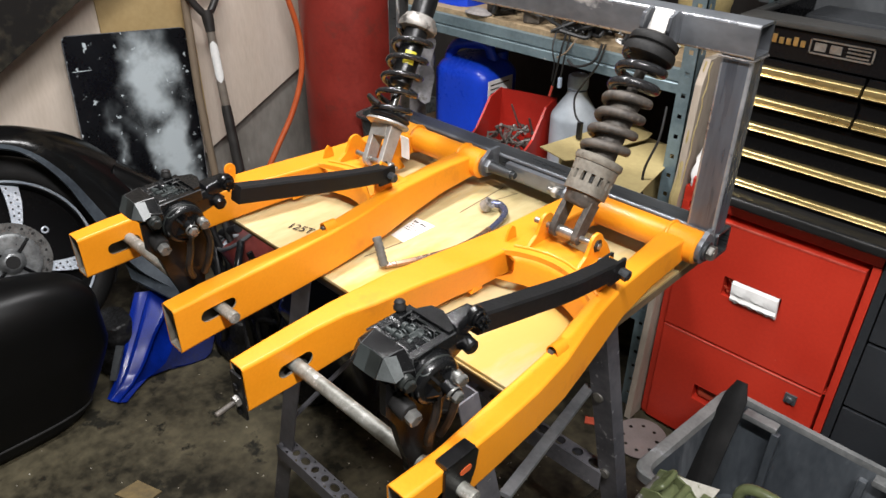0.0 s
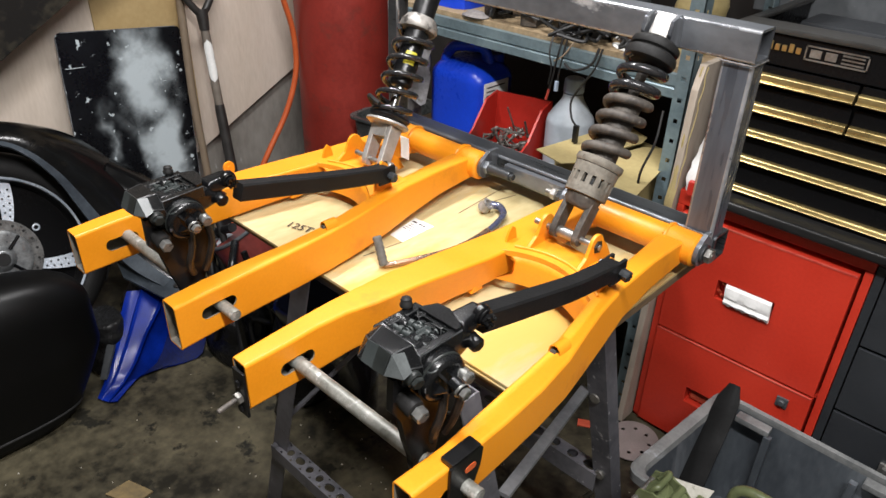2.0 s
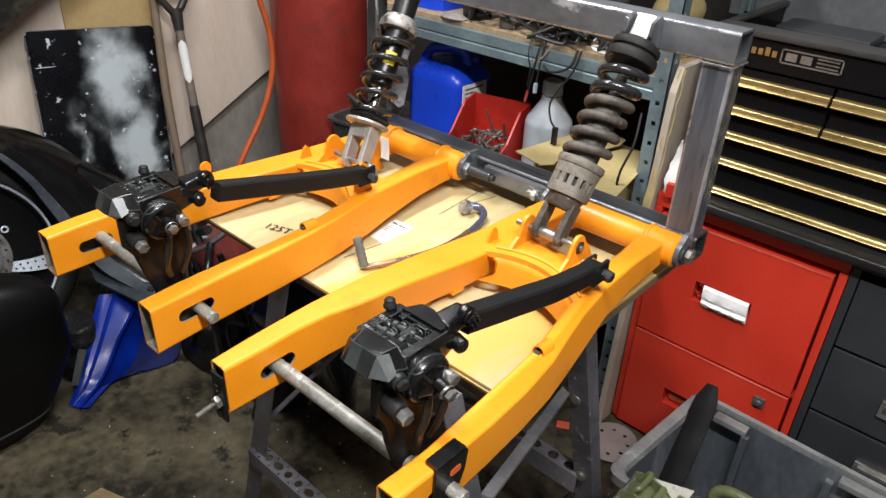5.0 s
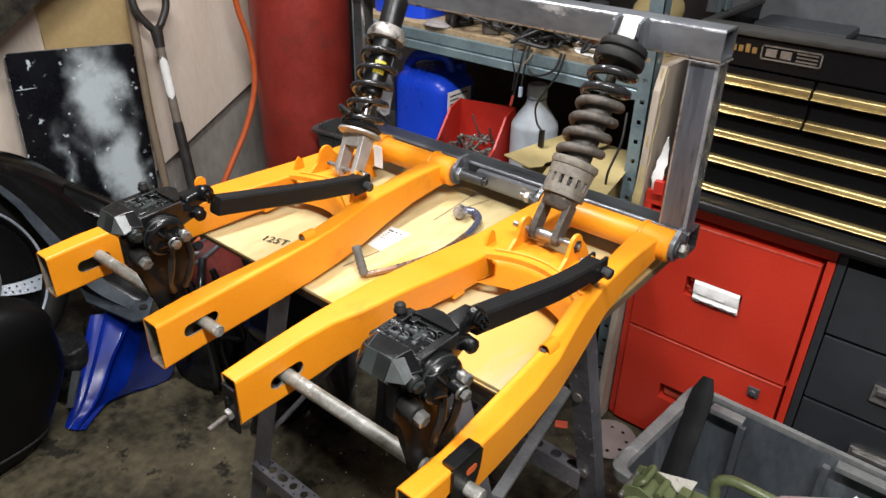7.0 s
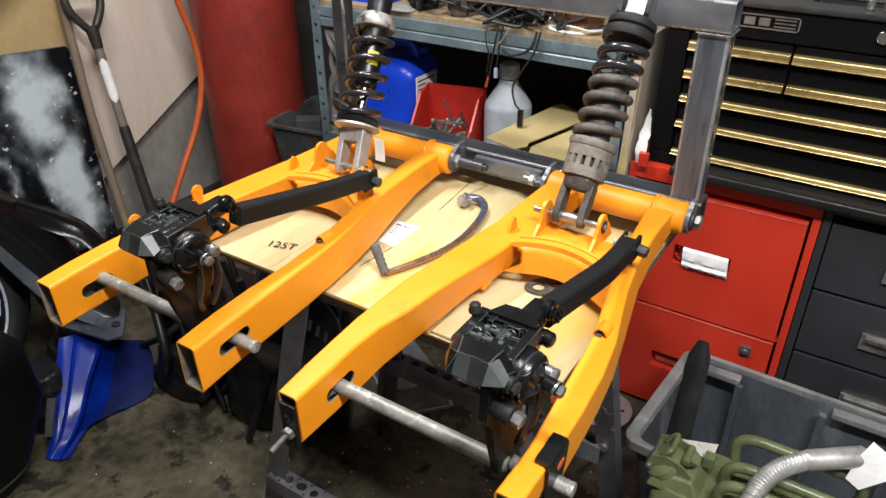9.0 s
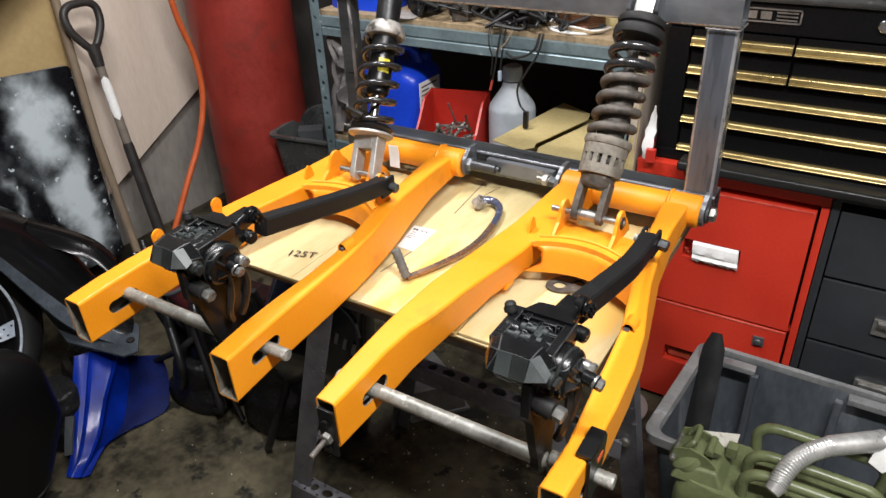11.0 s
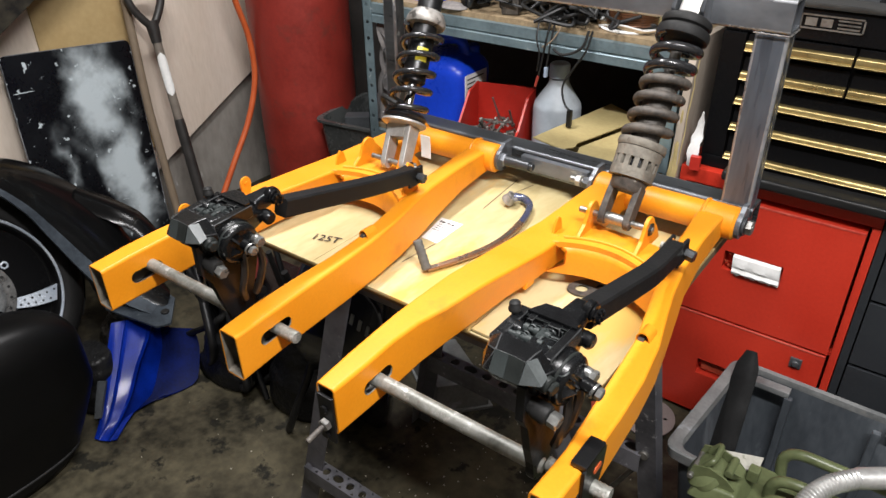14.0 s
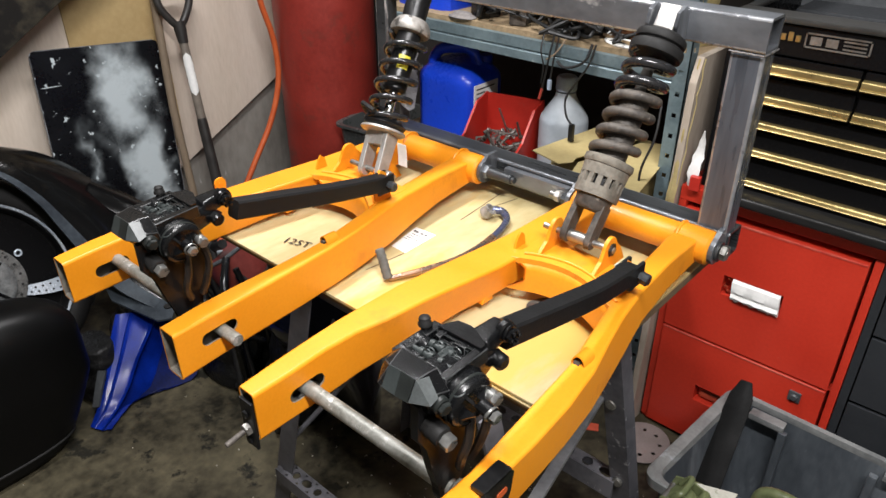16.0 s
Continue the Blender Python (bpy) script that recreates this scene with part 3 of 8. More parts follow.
BASELIP = mat("rubbed_black_lip", (0.018, 0.018, 0.018), (0.007, 0.007, 0.007), rough=0.34, spec=0.3, scale=16, grain=120, stretch=(0.2, 1, 1))
part("base_lip", box(B(), -0.570, 0.063, 1.512, 1.571, 0.7385, 0.762, 0.008, None, 3), BASELIP, chest, "worn rounded front lip of the base")
part("corner_post", box(B(), -0.643, -0.592, 1.578, 1.5995, 0.768, 1.06, 0.003), CHEST, chest)
part("top_panel", box(B(), -0.643, 0.063, 1.582, 1.61, 1.062, 1.128, 0.004), CHEST, chest)
part("tray_rim", box(B(), -0.645, 0.065, 1.574, 1.645, 1.128, 1.140, 0.004), WORNRIM, chest, "worn edge of the open tray")
for xa, xb in ((-0.645, -0.625), (0.045, 0.065)):
    part("tray_rim", box(B(), xa, xb, 1.646, 2.05, 1.128, 1.140, 0.004), WORNRIM, chest, "worn edge of the open tray")
TRIMS = [(1.021, 1.043, True), (0.957, 0.977, True), (0.901, 0.918, False), (0.839, 0.855, False), (0.767, 0.782, False)]
tops = [1.058, 1.010, 0.946, 0.892, 0.830]
for (z0, z1, split), top in zip(TRIMS, tops):
    for xa, xb in (((-0.588, -0.374), (-0.368, 0.04)) if split else ((-0.588, 0.04),)):
        low = z0 - 0.006
        d = part("drawer", box(B(), xa, xb, 1.584, 1.62, low, top, 0.002), CHEST, chest)
        bm = B()
        prof = [(1.586, z0), (1.574, z0), (1.567, z0 + 0.0015), (1.564, z0 + 0.0045), (1.5655, z0 + 0.0065), (1.5695, z0 + 0.008), (1.5705, z1 - 0.0045), (1.572, z1 - 0.002), (1.576, z1), (1.586, z1)]
        loft(bm, [[Vector((x, y, z)) for y, z in prof] for x in (xa, xb)])
        part("trim", bm, GOLD, d, "gold edge trim")
bm = B()
fx0, fx1, fz0, fz1 = -0.492, -0.370, 1.086, 1.116
for a in ((fx0, fx1, fz0, fz0 + 0.003), (fx0, fx1, fz1 - 0.003, fz1), (fx0, fx0 + 0.003, fz0, fz1), (fx1 - 0.003, fx1, fz0, fz1)):
    box(bm, a[0], a[1], 1.579, 1.5815, a[2], a[3])
for x0, x1, z0, z1 in ((-0.482, -0.460, 1.093, 1.109), (-0.452, -0.430, 1.093, 1.109), (-0.420, -0.378, 1.107, 1.110), (-0.420, -0.378, 1.092, 1.095), (-0.420, -0.378, 1.0995, 1.1025)):
    box(bm, x0, x1, 1.579, 1.5815, z0, z1)
part("badge", bm, ZINC, chest, "raised silver badge frame")
bm = B()
for i in range(6):
    x = -0.583 + i * 0.0145
    box(bm, x, x + 0.010, 1.579, 1.5815, 1.094, 1.112 if i in (0, 1, 4) else 1.107, 0.001)
part("badge_bars", bm, GOLD, chest, "raised pale gold badge bars")
bm = B()
rod(bm, (-0.215, 1.582, 1.098), (-0.215, 1.574, 1.098), 0.013, seg=20, bev=0.002)
rod(bm, (-0.215, 1.574, 1.098), (-0.215, 1.570, 1.098), 0.006, seg=12)
part("lock", bm, CHROME, chest, "round chrome lock")

# ---- shelving ----
shelf = thing("shelving_unit", (-1.22, 1.77, 0), "blue-grey perforated steel shelving with chipboard decks", "shelving unit")


def perforated_angle(x, y, z0, z1, sx, sy):
    """An L-section upright with square holes cut through both flanges; the arms point to sx and sy."""
    bm = B()
    w, t, hole, pitch = 0.036, 0.0025, 0.011, 0.05

    def strip(f):
        z = z0
        f(0, w / 2 - hole / 2, z0, z1)
        f(w / 2 + hole / 2, w, z0, z1)
        while z < z1:
            f(w / 2 - hole / 2, w / 2 + hole / 2, z, min(z + pitch - hole, z1))
            z += pitch
    strip(lambda a, b, c, d: box(bm, *sorted((x + sx * a, x + sx * b)), *sorted((y, y + sy * t)), c, d))
    strip(lambda a, b, c, d: box(bm, *sorted((x, x + sx * t)), *sorted((y + sy * a, y + sy * b)), c, d))
    return bm


for x, sx in ((-1.712, 1), (-0.708, -1)):
    for y, sy in ((1.552, 1), (1.98, -1)):
        part("upright", perforated_angle(x, y, 0.0, 1.78, sx, sy), SHELF, shelf)
for zt in (0.35, 0.60, 1.0, 1.42):
    for y, s in ((1.5555, 1), (1.9765, -1)):
        bm = B()
        prof = [(0, 0), (0.018, 0), (0.018, -0.003), (0.003, -0.004), (0.003, -0.026), (0.007, -0.030), (0.003, -0.034), (0.003, -0.052), (0.016, -0.052), (0.016, -0.055), (0, -0.055), (0, -0.034), (0.004, -0.030), (0, -0.026)]
        loft(bm, [[Vector((xx, y + s * a, zt + b)) for a, b in prof] for xx in (-1.7085, -0.7115)])
        part("beam", bm, SHELF, shelf)
    part("deck", box(B(), -1.700, -0.716, 1.575, 1.958, zt - 0.001, zt + 0.014, 0.001), CHIP, shelf, "chipboard deck")

# ---- red gas cylinder ----
gc = thing("gas_cylinder", (-2.385, 1.90, 0), "tall dull red steel gas cylinder in the corner", "gas cylinder")
bm = lathe(B(), [(0.17, 0.0), (0.195, 0.012), (0.198, 0.06), (0.200, 0.10), (0.200, 1.12), (0.196, 1.19), (0.17, 1.27), (0.11, 1.32), (0.045, 1.335)], Matrix.Translation((-2.385, 1.90, 0)), 48)
part("body", bm, REDCYL, gc, sharp=30)
part("valve", lathe(B(), [(0.045, 1.33), (0.05, 1.345), (0.03, 1.36), (0.028, 1.42), (0.035, 1.44), (0.0351, 1.46)], Matrix.Translation((-2.385, 1.90, 0)), 20), ZINC, gc)

# ---- oversprayed panel ----
p_tr, p_br, p_tl = Vector((-2.695, 1.338, 0.790)), Vector((-2.585, 1.285, 0.075)), Vector((-2.655, 0.868, 0.842))
ux = (p_tr - p_tl)
wid = ux.length
ux.normalize()
uy = (p_tr - p_br)
uy = (uy - ux * uy.dot(ux))
hei = uy.length
uy.normalize()
uz = ux.cross(uy)
cen = p_tr - ux * wid / 2 - uy * hei / 2
pm = Matrix(((ux.x, uy.x, uz.x, cen.x), (ux.y, uy.y, uz.y, cen.y), (ux.z, uy.z, uz.z, cen.z), (0, 0, 0, 1)))
bm = B()
r, pts = 0.02, []
for sx, sy, a0 in ((1, 1, 0), (-1, 1, 90), (-1, -1, 180), (1, -1, 270)):
    for k in range(5):
        a = radians(a0 + k * 22.5)
        pts.append((sx * (wid / 2 - r) + r * math.cos(a), sy * (hei / 2 - r) + r * math.sin(a)))
prism(bm, pts, -0.006, 0.0, bev=0.001)
panel = part("sheet_panel", bm, SPRAYED)
panel.matrix_basis = pm
for q, (x0, x1, y0, y1) in enumerate(((wid / 2 - 0.0015, wid / 2 + 0.0012, -hei / 2 + 0.03, hei / 2 - 0.02), (-wid / 2 - 0.0012, -wid / 2 + 0.0012, -hei / 2 + 0.03, hei / 2 - 0.02), (-wid / 2 + 0.02, wid / 2 - 0.02, hei / 2 - 0.0015, hei / 2 + 0.0012))):
    lip_ob = part("worn_edge", box(B(), x0, x1, y0, y1, -0.0052, 0.0008, 0.0004), WORNEDGE, label="edge worn to bare metal")
    lip_ob.parent = panel
tagged(panel, "black sheet panel clouded with grey-white overspray, leaning on boards", "panel")
# ---- work table: board on a folding trestle ----
ZT = 0.820
tb = thing("table_board", (-0.8, 0.9, 0.796), "worn board laid over the steel trestle", "board")
part("board", box(B(), -1.262, -0.440, 0.620, 1.20, 0.798, ZT - 0.0065, 0.002), CARD_EDGE, tb, "dark-edged board")
card_t = thing("cardboard_sheet", (-0.8, 0.9, ZT - 0.006), "flattened tan cardboard sheet with creases over the board", "cardboard")
for xa, xb, y0, dz in ((-1.255, -0.985, 0.612, 0.0), (-0.983, -0.655, 0.611, 0.0012), (-0.653, -0.440, 0.618, 0.0004)):
    part("flap", box(B(), xa, xb, y0, 1.198, ZT - 0.006, ZT - 0.001 + dz, 0.0012), CARD, card_t)

for k, (dz, dy) in enumerate(((0.0098, 0.004), (0.0150, 0.007))):
    solo("cardboard_layer", box(B(), -1.258, -0.438, 0.612 + dy, 0.6195, ZT - dz, ZT - dz + 0.0026, 0.0006), (CARD, KRAFT)[k], (-0.85, 0.616, ZT - dz), "thin cardboard layer edge under the top sheet", "cardboard", "cardboard layers")

# ---- swing arms ----


def box_section(bm, rows, wall=0.0025, open_start=True):
    """A hollow rounded rectangular tube along y; rows of (x_left, x_right, y, z_low, z_high, x_right_low)."""
    def ring(xl, xr, y, zl, zh, xb, r):
        out = []
        for cx, cz, a0 in ((xr - r, zh - r, 0), (xl + r, zh - r, 90), (xl + r, zl + r, 180), (xb - r, zl + r, 270)):
            for k in range(4):
                a = radians(a0 + k * 30)
                out.append(Vector((cx + r * math.cos(a), y, cz + r * math.sin(a))))
        return out
    outer = [ring(*row, 0.005) for row in rows]
    inner = [ring(xl + wall, xr - wall, y, zl + wall, zh - wall, xb - wall, 0.003) for xl, xr, y, zl, zh, xb in rows[:3]]
    n = len(outer[0])
    o = [[bm.verts.new(p) for p in rg] for rg in outer]
    i_ = [[bm.verts.new(p) for p in rg] for rg in inner]
    for a, b in zip(o, o[1:]):
        for k in range(n):
            bm.faces.new((a[k], a[(k + 1) % n], b[(k + 1) % n], b[k]))
    for a, b in zip(i_, i_[1:]):
        for k in range(n):
            bm.faces.new((a[k], b[k], b[(k + 1) % n], a[(k + 1) % n])).material_index = 1
    for k in range(n):
        bm.faces.new((o[0][k], i_[0][k], i_[0][(k + 1) % n], o[0][(k + 1) % n]))
    bm.faces.new(i_[-1]).material_index = 1
    bm.faces.new(list(reversed(o[-1])))
    return bm


# rows of x_left, x_right, y, z_low, z_high, x_right_low for the four tubes
ARM_L = [(-0.687, -0.657, 0.341, 0.826, 0.897, -0.656), (-0.693, -0.658, 0.40, 0.826, 0.897, -0.656), (-0.697, -0.661, 0.455, 0.826, 0.897, -0.657), (-0.700, -0.659, 0.505, 0.826, 0.897, -0.659), (-0.700, -0.649, 0.55, 0.827, 0.897, -0.656), (-0.698, -0.640, 0.62, 0.830, 0.898, -0.649),
         (-0.689, -0.626, 0.70, 0.834, 0.898, -0.641), (-0.681, -0.616, 0.76, 0.838, 0.898, -0.628), (-0.671, -0.611, 0.84, 0.844, 0.898, -0.617), (-0.668, -0.606, 0.94, 0.848, 0.898, -0.607), (-0.668, -0.606, 1.00, 0.848, 0.896, -0.606), (-0.668, -0.606, 1.038, 0.850, 0.892, -0.606)]
ARM_R = [(-0.398, -0.368, 0.350, 0.826, 0.897, -0.367), (-0.396, -0.366, 0.42, 0.826, 0.898, -0.367), (-0.402, -0.367, 0.50, 0.829, 0.899, -0.369), (-0.407, -0.371, 0.57, 0.832, 0.900, -0.372), (-0.413, -0.381, 0.64, 0.834, 0.900, -0.379), (-0.426, -0.396, 0.70, 0.836, 0.900, -0.390),
         (-0.438, -0.410, 0.76, 0.838, 0.900, -0.402), (-0.456, -0.423, 0.84, 0.843, 0.899, -0.418), (-0.466, -0.430, 0.94, 0.846, 0.898, -0.428), (-0.474, -0.431, 1.02, 0.848, 0.896, -0.430), (-0.474, -0.431, 1.05, 0.850, 0.892, -0.430)]
FAR_L = [(-1.169, -1.133, 0.328, 0.816, 0.890, -1.133), (-1.178, -1.140, 0.39, 0.817, 0.890, -1.134), (-1.182, -1.144, 0.45, 0.818, 0.890, -1.136), (-1.181, -1.141, 0.51, 0.819, 0.891, -1.138), (-1.180, -1.131, 0.56, 0.821, 0.892, -1.136), (-1.178, -1.121, 0.62, 0.825, 0.893, -1.129),
         (-1.169, -1.106, 0.70, 0.829, 0.894, -1.121), (-1.161, -1.096, 0.76, 0.834, 0.895, -1.108), (-1.151, -1.090, 0.84, 0.840, 0.895, -1.096), (-1.146, -1.084, 0.94, 0.844, 0.895, -1.085), (-1.146, -1.084, 1.00, 0.845, 0.894, -1.084), (-1.146, -1.084, 1.034, 0.847, 0.890, -1.084)]
FAR_R = [(-0.872, -0.837, 0.342, 0.818, 0.892, -0.835), (-0.880, -0.842, 0.41, 0.819, 0.892, -0.841), (-0.883, -0.847, 0.48, 0.820, 0.892, -0.845), (-0.882, -0.851, 0.56, 0.822, 0.893, -0.848), (-0.886, -0.856, 0.63, 0.825, 0.894, -0.852), (-0.900, -0.866, 0.70, 0.828, 0.895, -0.859),
         (-0.914, -0.882, 0.77, 0.832, 0.895, -0.870), (-0.931, -0.897, 0.84, 0.838, 0.895, -0.884), (-0.944, -0.906, 0.94, 0.843, 0.895, -0.902), (-0.952, -0.909, 1.02, 0.846, 0.894, -0.908), (-0.952, -0.909, 1.05, 0.848, 0.890, -0.908)]


def stadium(y0, y1, z, r, n=10):
    out = []
    for k in range(n + 1):
        a = radians(-90 + 180 * k / n)
        out.append((y1 - r + r * math.cos(a), z + r * math.sin(a)))
    for k in range(n + 1):
        a = radians(90 + 180 * k / n)
        out.append((y0 + r + r * math.cos(a), z + r * math.sin(a)))
    return out


XM = Matrix(((0, 0, 1, 0), (1, 0, 0, 0), (0, 1, 0, 0), (0, 0, 0, 1)))  # a y, z outline pushed along x


def at_x(x):
    return Matrix.Translation((x, 0, 0)) @ XM


def cut_away(ob, knife):
    """Cut the knife out of ob for good, and clear the knife."""
    md = ob.modifiers.new("cut", "BOOLEAN")
    md.object, md.solver = knife, "EXACT"
    dg = bpy.context.evaluated_depsgraph_get()
    dg.update()
    me = bpy.data.meshes.new_from_object(ob.evaluated_get(dg))
    ob.modifiers.clear()
    ob.data = me
    bpy.data.objects.remove(knife)
    for p in me.polygons:
        p.use_smooth = True
    me.set_sharp_from_angle(angle=radians(38))


def swing_arm(left, right, slots, dx, dy, dz, label):
    """Two slotted box tubes, pivot tube, arched gusset channel, shock lugs and small tabs; dx, dy, dz place the fittings."""
    t = thing("swing_arm", (-0.53 + dx, 0.70, ZT), label, "swing arm", "swing arms")
    for rows, (s0, s1, sz) in zip((left, right), slots):
        ob = part("arm_tube", box_section(B(), rows), ORANGE, t, edge=BARE)
        cut_away(ob, part("slot_cutter", prism(B(), stadium(s0, s1, sz, 0.0098), rows[0][0] - 0.03, rows[0][1] + 0.03, XM), BARE))
    py, pz = 1.058 + dy, 0.875
    xl, xr = left[-1][1], right[-1][0]
    part("pivot_tube", rod(B(), (xl - 0.03, py, pz), (xr + 0.03, py, pz), 0.026, seg=28), ORANGE, t)
    for xa, xb in ((xl - 0.066, xl), (xr, xr + 0.062)):
        part("pivot_boss", rod(B(), (xa, py, pz), (xb, py, pz), 0.029, seg=28, bev=0.004), ORANGE, t)
        n = 30
        xs = xb - 0.006 if xa < xl - 0.01 else xa + 0.006
        ringp = [Vector((xs, py + 0.0295 * math.cos(2 * math.pi * i / n), pz + 0.0295 * math.sin(2 * math.pi * i / n))) for i in range(n)]
        part("weld", tube(B(), ringp, [0.0022 + 0.0012 * abs(math.sin(i * 2.1)) for i in range(n)], 8, closed=True), ORANGE, t, "lumpy painted weld bead")
    # arched channel between the tubes
    N = 16
    x0, x1 = -0.622 + dx, -0.436 + dx
    front = []
    for k in range(N + 1):
        u = k / N
        front.append((x0 + (x1 - x0) * u, 0.776 + dy + 0.046 * math.sin(math.pi * (0.08 + 0.86 * u)) ** 0.9 - 0.016 * u))
    back = [(x, 0.886 + dy - 0.02 * k / N) for k, (x, y) in enumerate(front)]
    zt = 0.899 + dz
    part("gusset_plate", prism(B(), front + list(reversed(back)), zt - 0.010, zt, bev=0.002), ORANGE, t)
    prof = [(0.005, -0.002), (-0.002, -0.006), (-0.0055, -0.014), (-0.007, -0.030), (-0.009, -0.050), (-0.004, -0.050), (-0.002, -0.030), (0.000, -0.014), (0.006, -0.010)]
    rows = []
    for k in range(1, N + 1):
        x, y = front[k]
        ring = []
        for i, (a, b) in enumerate(prof):
            pull = (0.0, 0.0)
            if k == 1:
                pull = (-0.016, -0.004) if i in (4, 5) else ((-0.010, 0.0) if i in (0, 8) else (0.014, 0.002))
            ring.append(Vector((x + pull[0], y + a + pull[1], zt - 0.004 + b)))
        rows.append(ring)
    part("gusset_skirt", loft(B(), rows), ORANGE, t)
    fold = [Vector((x, y + 0.016, zt + 0.0012)) for x, y in front[1:]]
    part("pressed_rib", tube(B(), fold, 0.0026, 8), ORANGE, t)
    for x in (-0.592 + dx, -0.497 + dx):
        pts = [(0.812 + dy, zt - 0.006), (0.912 + dy, zt - 0.006), (0.896 + dy, zt + 0.021)] + [(0.866 + dy + 0.017 * math.cos(radians(a)), 0.930 + dz + 0.017 * math.sin(radians(a))) for a in range(0, 181, 20)] + [(0.842 + dy, zt + 0.016), (0.824 + dy, zt + 0.004)]
        part("shock_lug", prism(B(), pts, -0.003, 0.003, at_x(x), bev=0.001), ORANGE, t)
    part("small_tab", prism(B(), [(0.812 + dy, zt - 0.006), (0.842 + dy, zt - 0.006), (0.836 + dy, zt + 0.018), (0.828 + dy, zt + 0.024), (0.820 + dy, zt + 0.016)], -0.002, 0.002, at_x(-0.632 + dx)), ORANGE, t)
    # open hose clip on the right tube, and a stop tab under the left one
    cx, cz = right[4][0] + 0.004, right[4][4] + 0.0005
    arc = [(0.0095 * math.cos(radians(a)), 0.0120 * math.sin(radians(a))) for a in range(-20, 181, 20)]
    rows = []
    for y in (0.636 + dy, 0.644 + dy, 0.654 + dy, 0.660 + dy):
        ring = [Vector((cx + 0.006 - a, y, cz + b)) for a, b in arc]
        rows.append(ring + [Vector((cx + 0.006 + (v.x - cx - 0.006) * 0.84, y, cz + (v.z - cz) * 0.84)) for v in reversed(ring)])
    part("hose_clip", loft(B(), rows), ORANGE, t)
    part("clip_rust", prism(B(), [(0.634 + dy, cz - 0.0005), (0.652 + dy, cz - 0.0005), (0.650 + dy, cz + 0.0035), (0.636 + dy, cz + 0.003)], -0.004, 0.004, at_x(cx + 0.004)), RUSTY, t, "rust showing inside the clip")
    bx = left[6][5]
    part("stop_tab", prism(B(), [(0.735 + dy, 0.832 + dz), (0.762 + dy, 0.832 + dz), (0.758 + dy, 0.846 + dz), (0.740 + dy, 0.842 + dz)], -0.004, 0.010, at_x(bx), bev=0.001), ORANGE, t)
    return t


swing_arm(ARM_L, ARM_R, ((0.390, 0.446, 0.859), (0.390, 0.446, 0.858)), 0.0, 0.0, 0.0, "orange powder-coated motorcycle swing arm, nearer the cabinets, on cardboard")
swing_arm(FAR_L, FAR_R, ((0.372, 0.430, 0.851), (0.381, 0.441, 0.859)), -0.478, -0.004, -0.003, "orange powder-coated motorcycle swing arm, beside the wheel, on cardboard")


# ---- axles ----


def axle(name, x0, x1, y, z, r, material, label, sleeve=False):
    t = thing(name, ((x0 + x1) / 2, y, z), label, "axle")
    bm = B()
    tube(bm, [(x0, y, z), (x0 + 0.002, y, z), (x1 - 0.003, y, z), (x1, y, z)], [r - 0.002, r, r, r - 0.003], 24)
    part("shaft", bm, material, t)
    return t


axle("wheel_axle", -0.720, -0.418, 0.420, 0.856, 0.0098, AXLE, "dull galvanised wheel axle through the arm slots")
axle("wheel_axle", -1.196, -0.900, 0.412, 0.858, 0.0098, AXLE, "dull galvanised wheel axle through the arm slots")
for x, y in ((-0.366, 0.425), (-0.832, 0.417)):
    t = thing("threaded_stub", (x, y, 0.858), "stubby threaded axle end through the arm slot", "axle")
    bm = B()
    pts, rs = [], []
    for k in range(25):
        pts.append((x - 0.05 + 0.075 * k / 24, y, 0.858))
        rs.append(0.0092 if k % 2 else 0.0084)
    tube(bm, pts, rs, 20)
    part("thread", bm, AXLE, t)

# ---- steel frame ----
frame_t = thing("steel_frame", (-0.8, 1.10, ZT), "raw welded box-section steel frame standing on the table", "steel frame")


def hollow(bm, a, b, w, h, wall=0.004):
    """A square tube from a to b, open at both ends."""
    m = along(a, b, (0, 0, 1) if abs(Vector(b).z - Vector(a).z) < 0.1 else (0, 1, 0))
    ln = (Vector(b) - Vector(a)).length

    def rg(w, h, r, z):
        out = []
        for cx, cy, a0 in ((w / 2 - r, h / 2 - r, 0), (-w / 2 + r, h / 2 - r, 90), (-w / 2 + r, -h / 2 + r, 180), (w / 2 - r, -h / 2 + r, 270)):
            for k in range(4):
                t = radians(a0 + 30 * k)
                out.append(m @ Vector((cx + r * math.cos(t), cy + r * math.sin(t), z)))
        return out
    rings = [rg(w, h, 0.005, 0), rg(w, h, 0.005, ln), rg(w - 2 * wall, h - 2 * wall, 0.003, ln), rg(w - 2 * wall, h - 2 * wall, 0.003, 0)]
    loft(bm, rings, cap=False, closed=True)
    bm.faces.ensure_lookup_table()
    # the rounded corners take the second, brighter material
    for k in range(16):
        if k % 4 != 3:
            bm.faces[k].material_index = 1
    return bm


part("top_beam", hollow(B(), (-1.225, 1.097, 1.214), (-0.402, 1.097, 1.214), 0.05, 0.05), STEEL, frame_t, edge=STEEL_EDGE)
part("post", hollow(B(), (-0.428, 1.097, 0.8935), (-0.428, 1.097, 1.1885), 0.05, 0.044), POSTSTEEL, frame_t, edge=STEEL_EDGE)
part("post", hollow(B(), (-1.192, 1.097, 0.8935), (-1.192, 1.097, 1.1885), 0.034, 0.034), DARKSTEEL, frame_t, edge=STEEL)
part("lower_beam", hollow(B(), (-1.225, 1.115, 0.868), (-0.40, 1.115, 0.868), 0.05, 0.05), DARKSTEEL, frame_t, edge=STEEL)
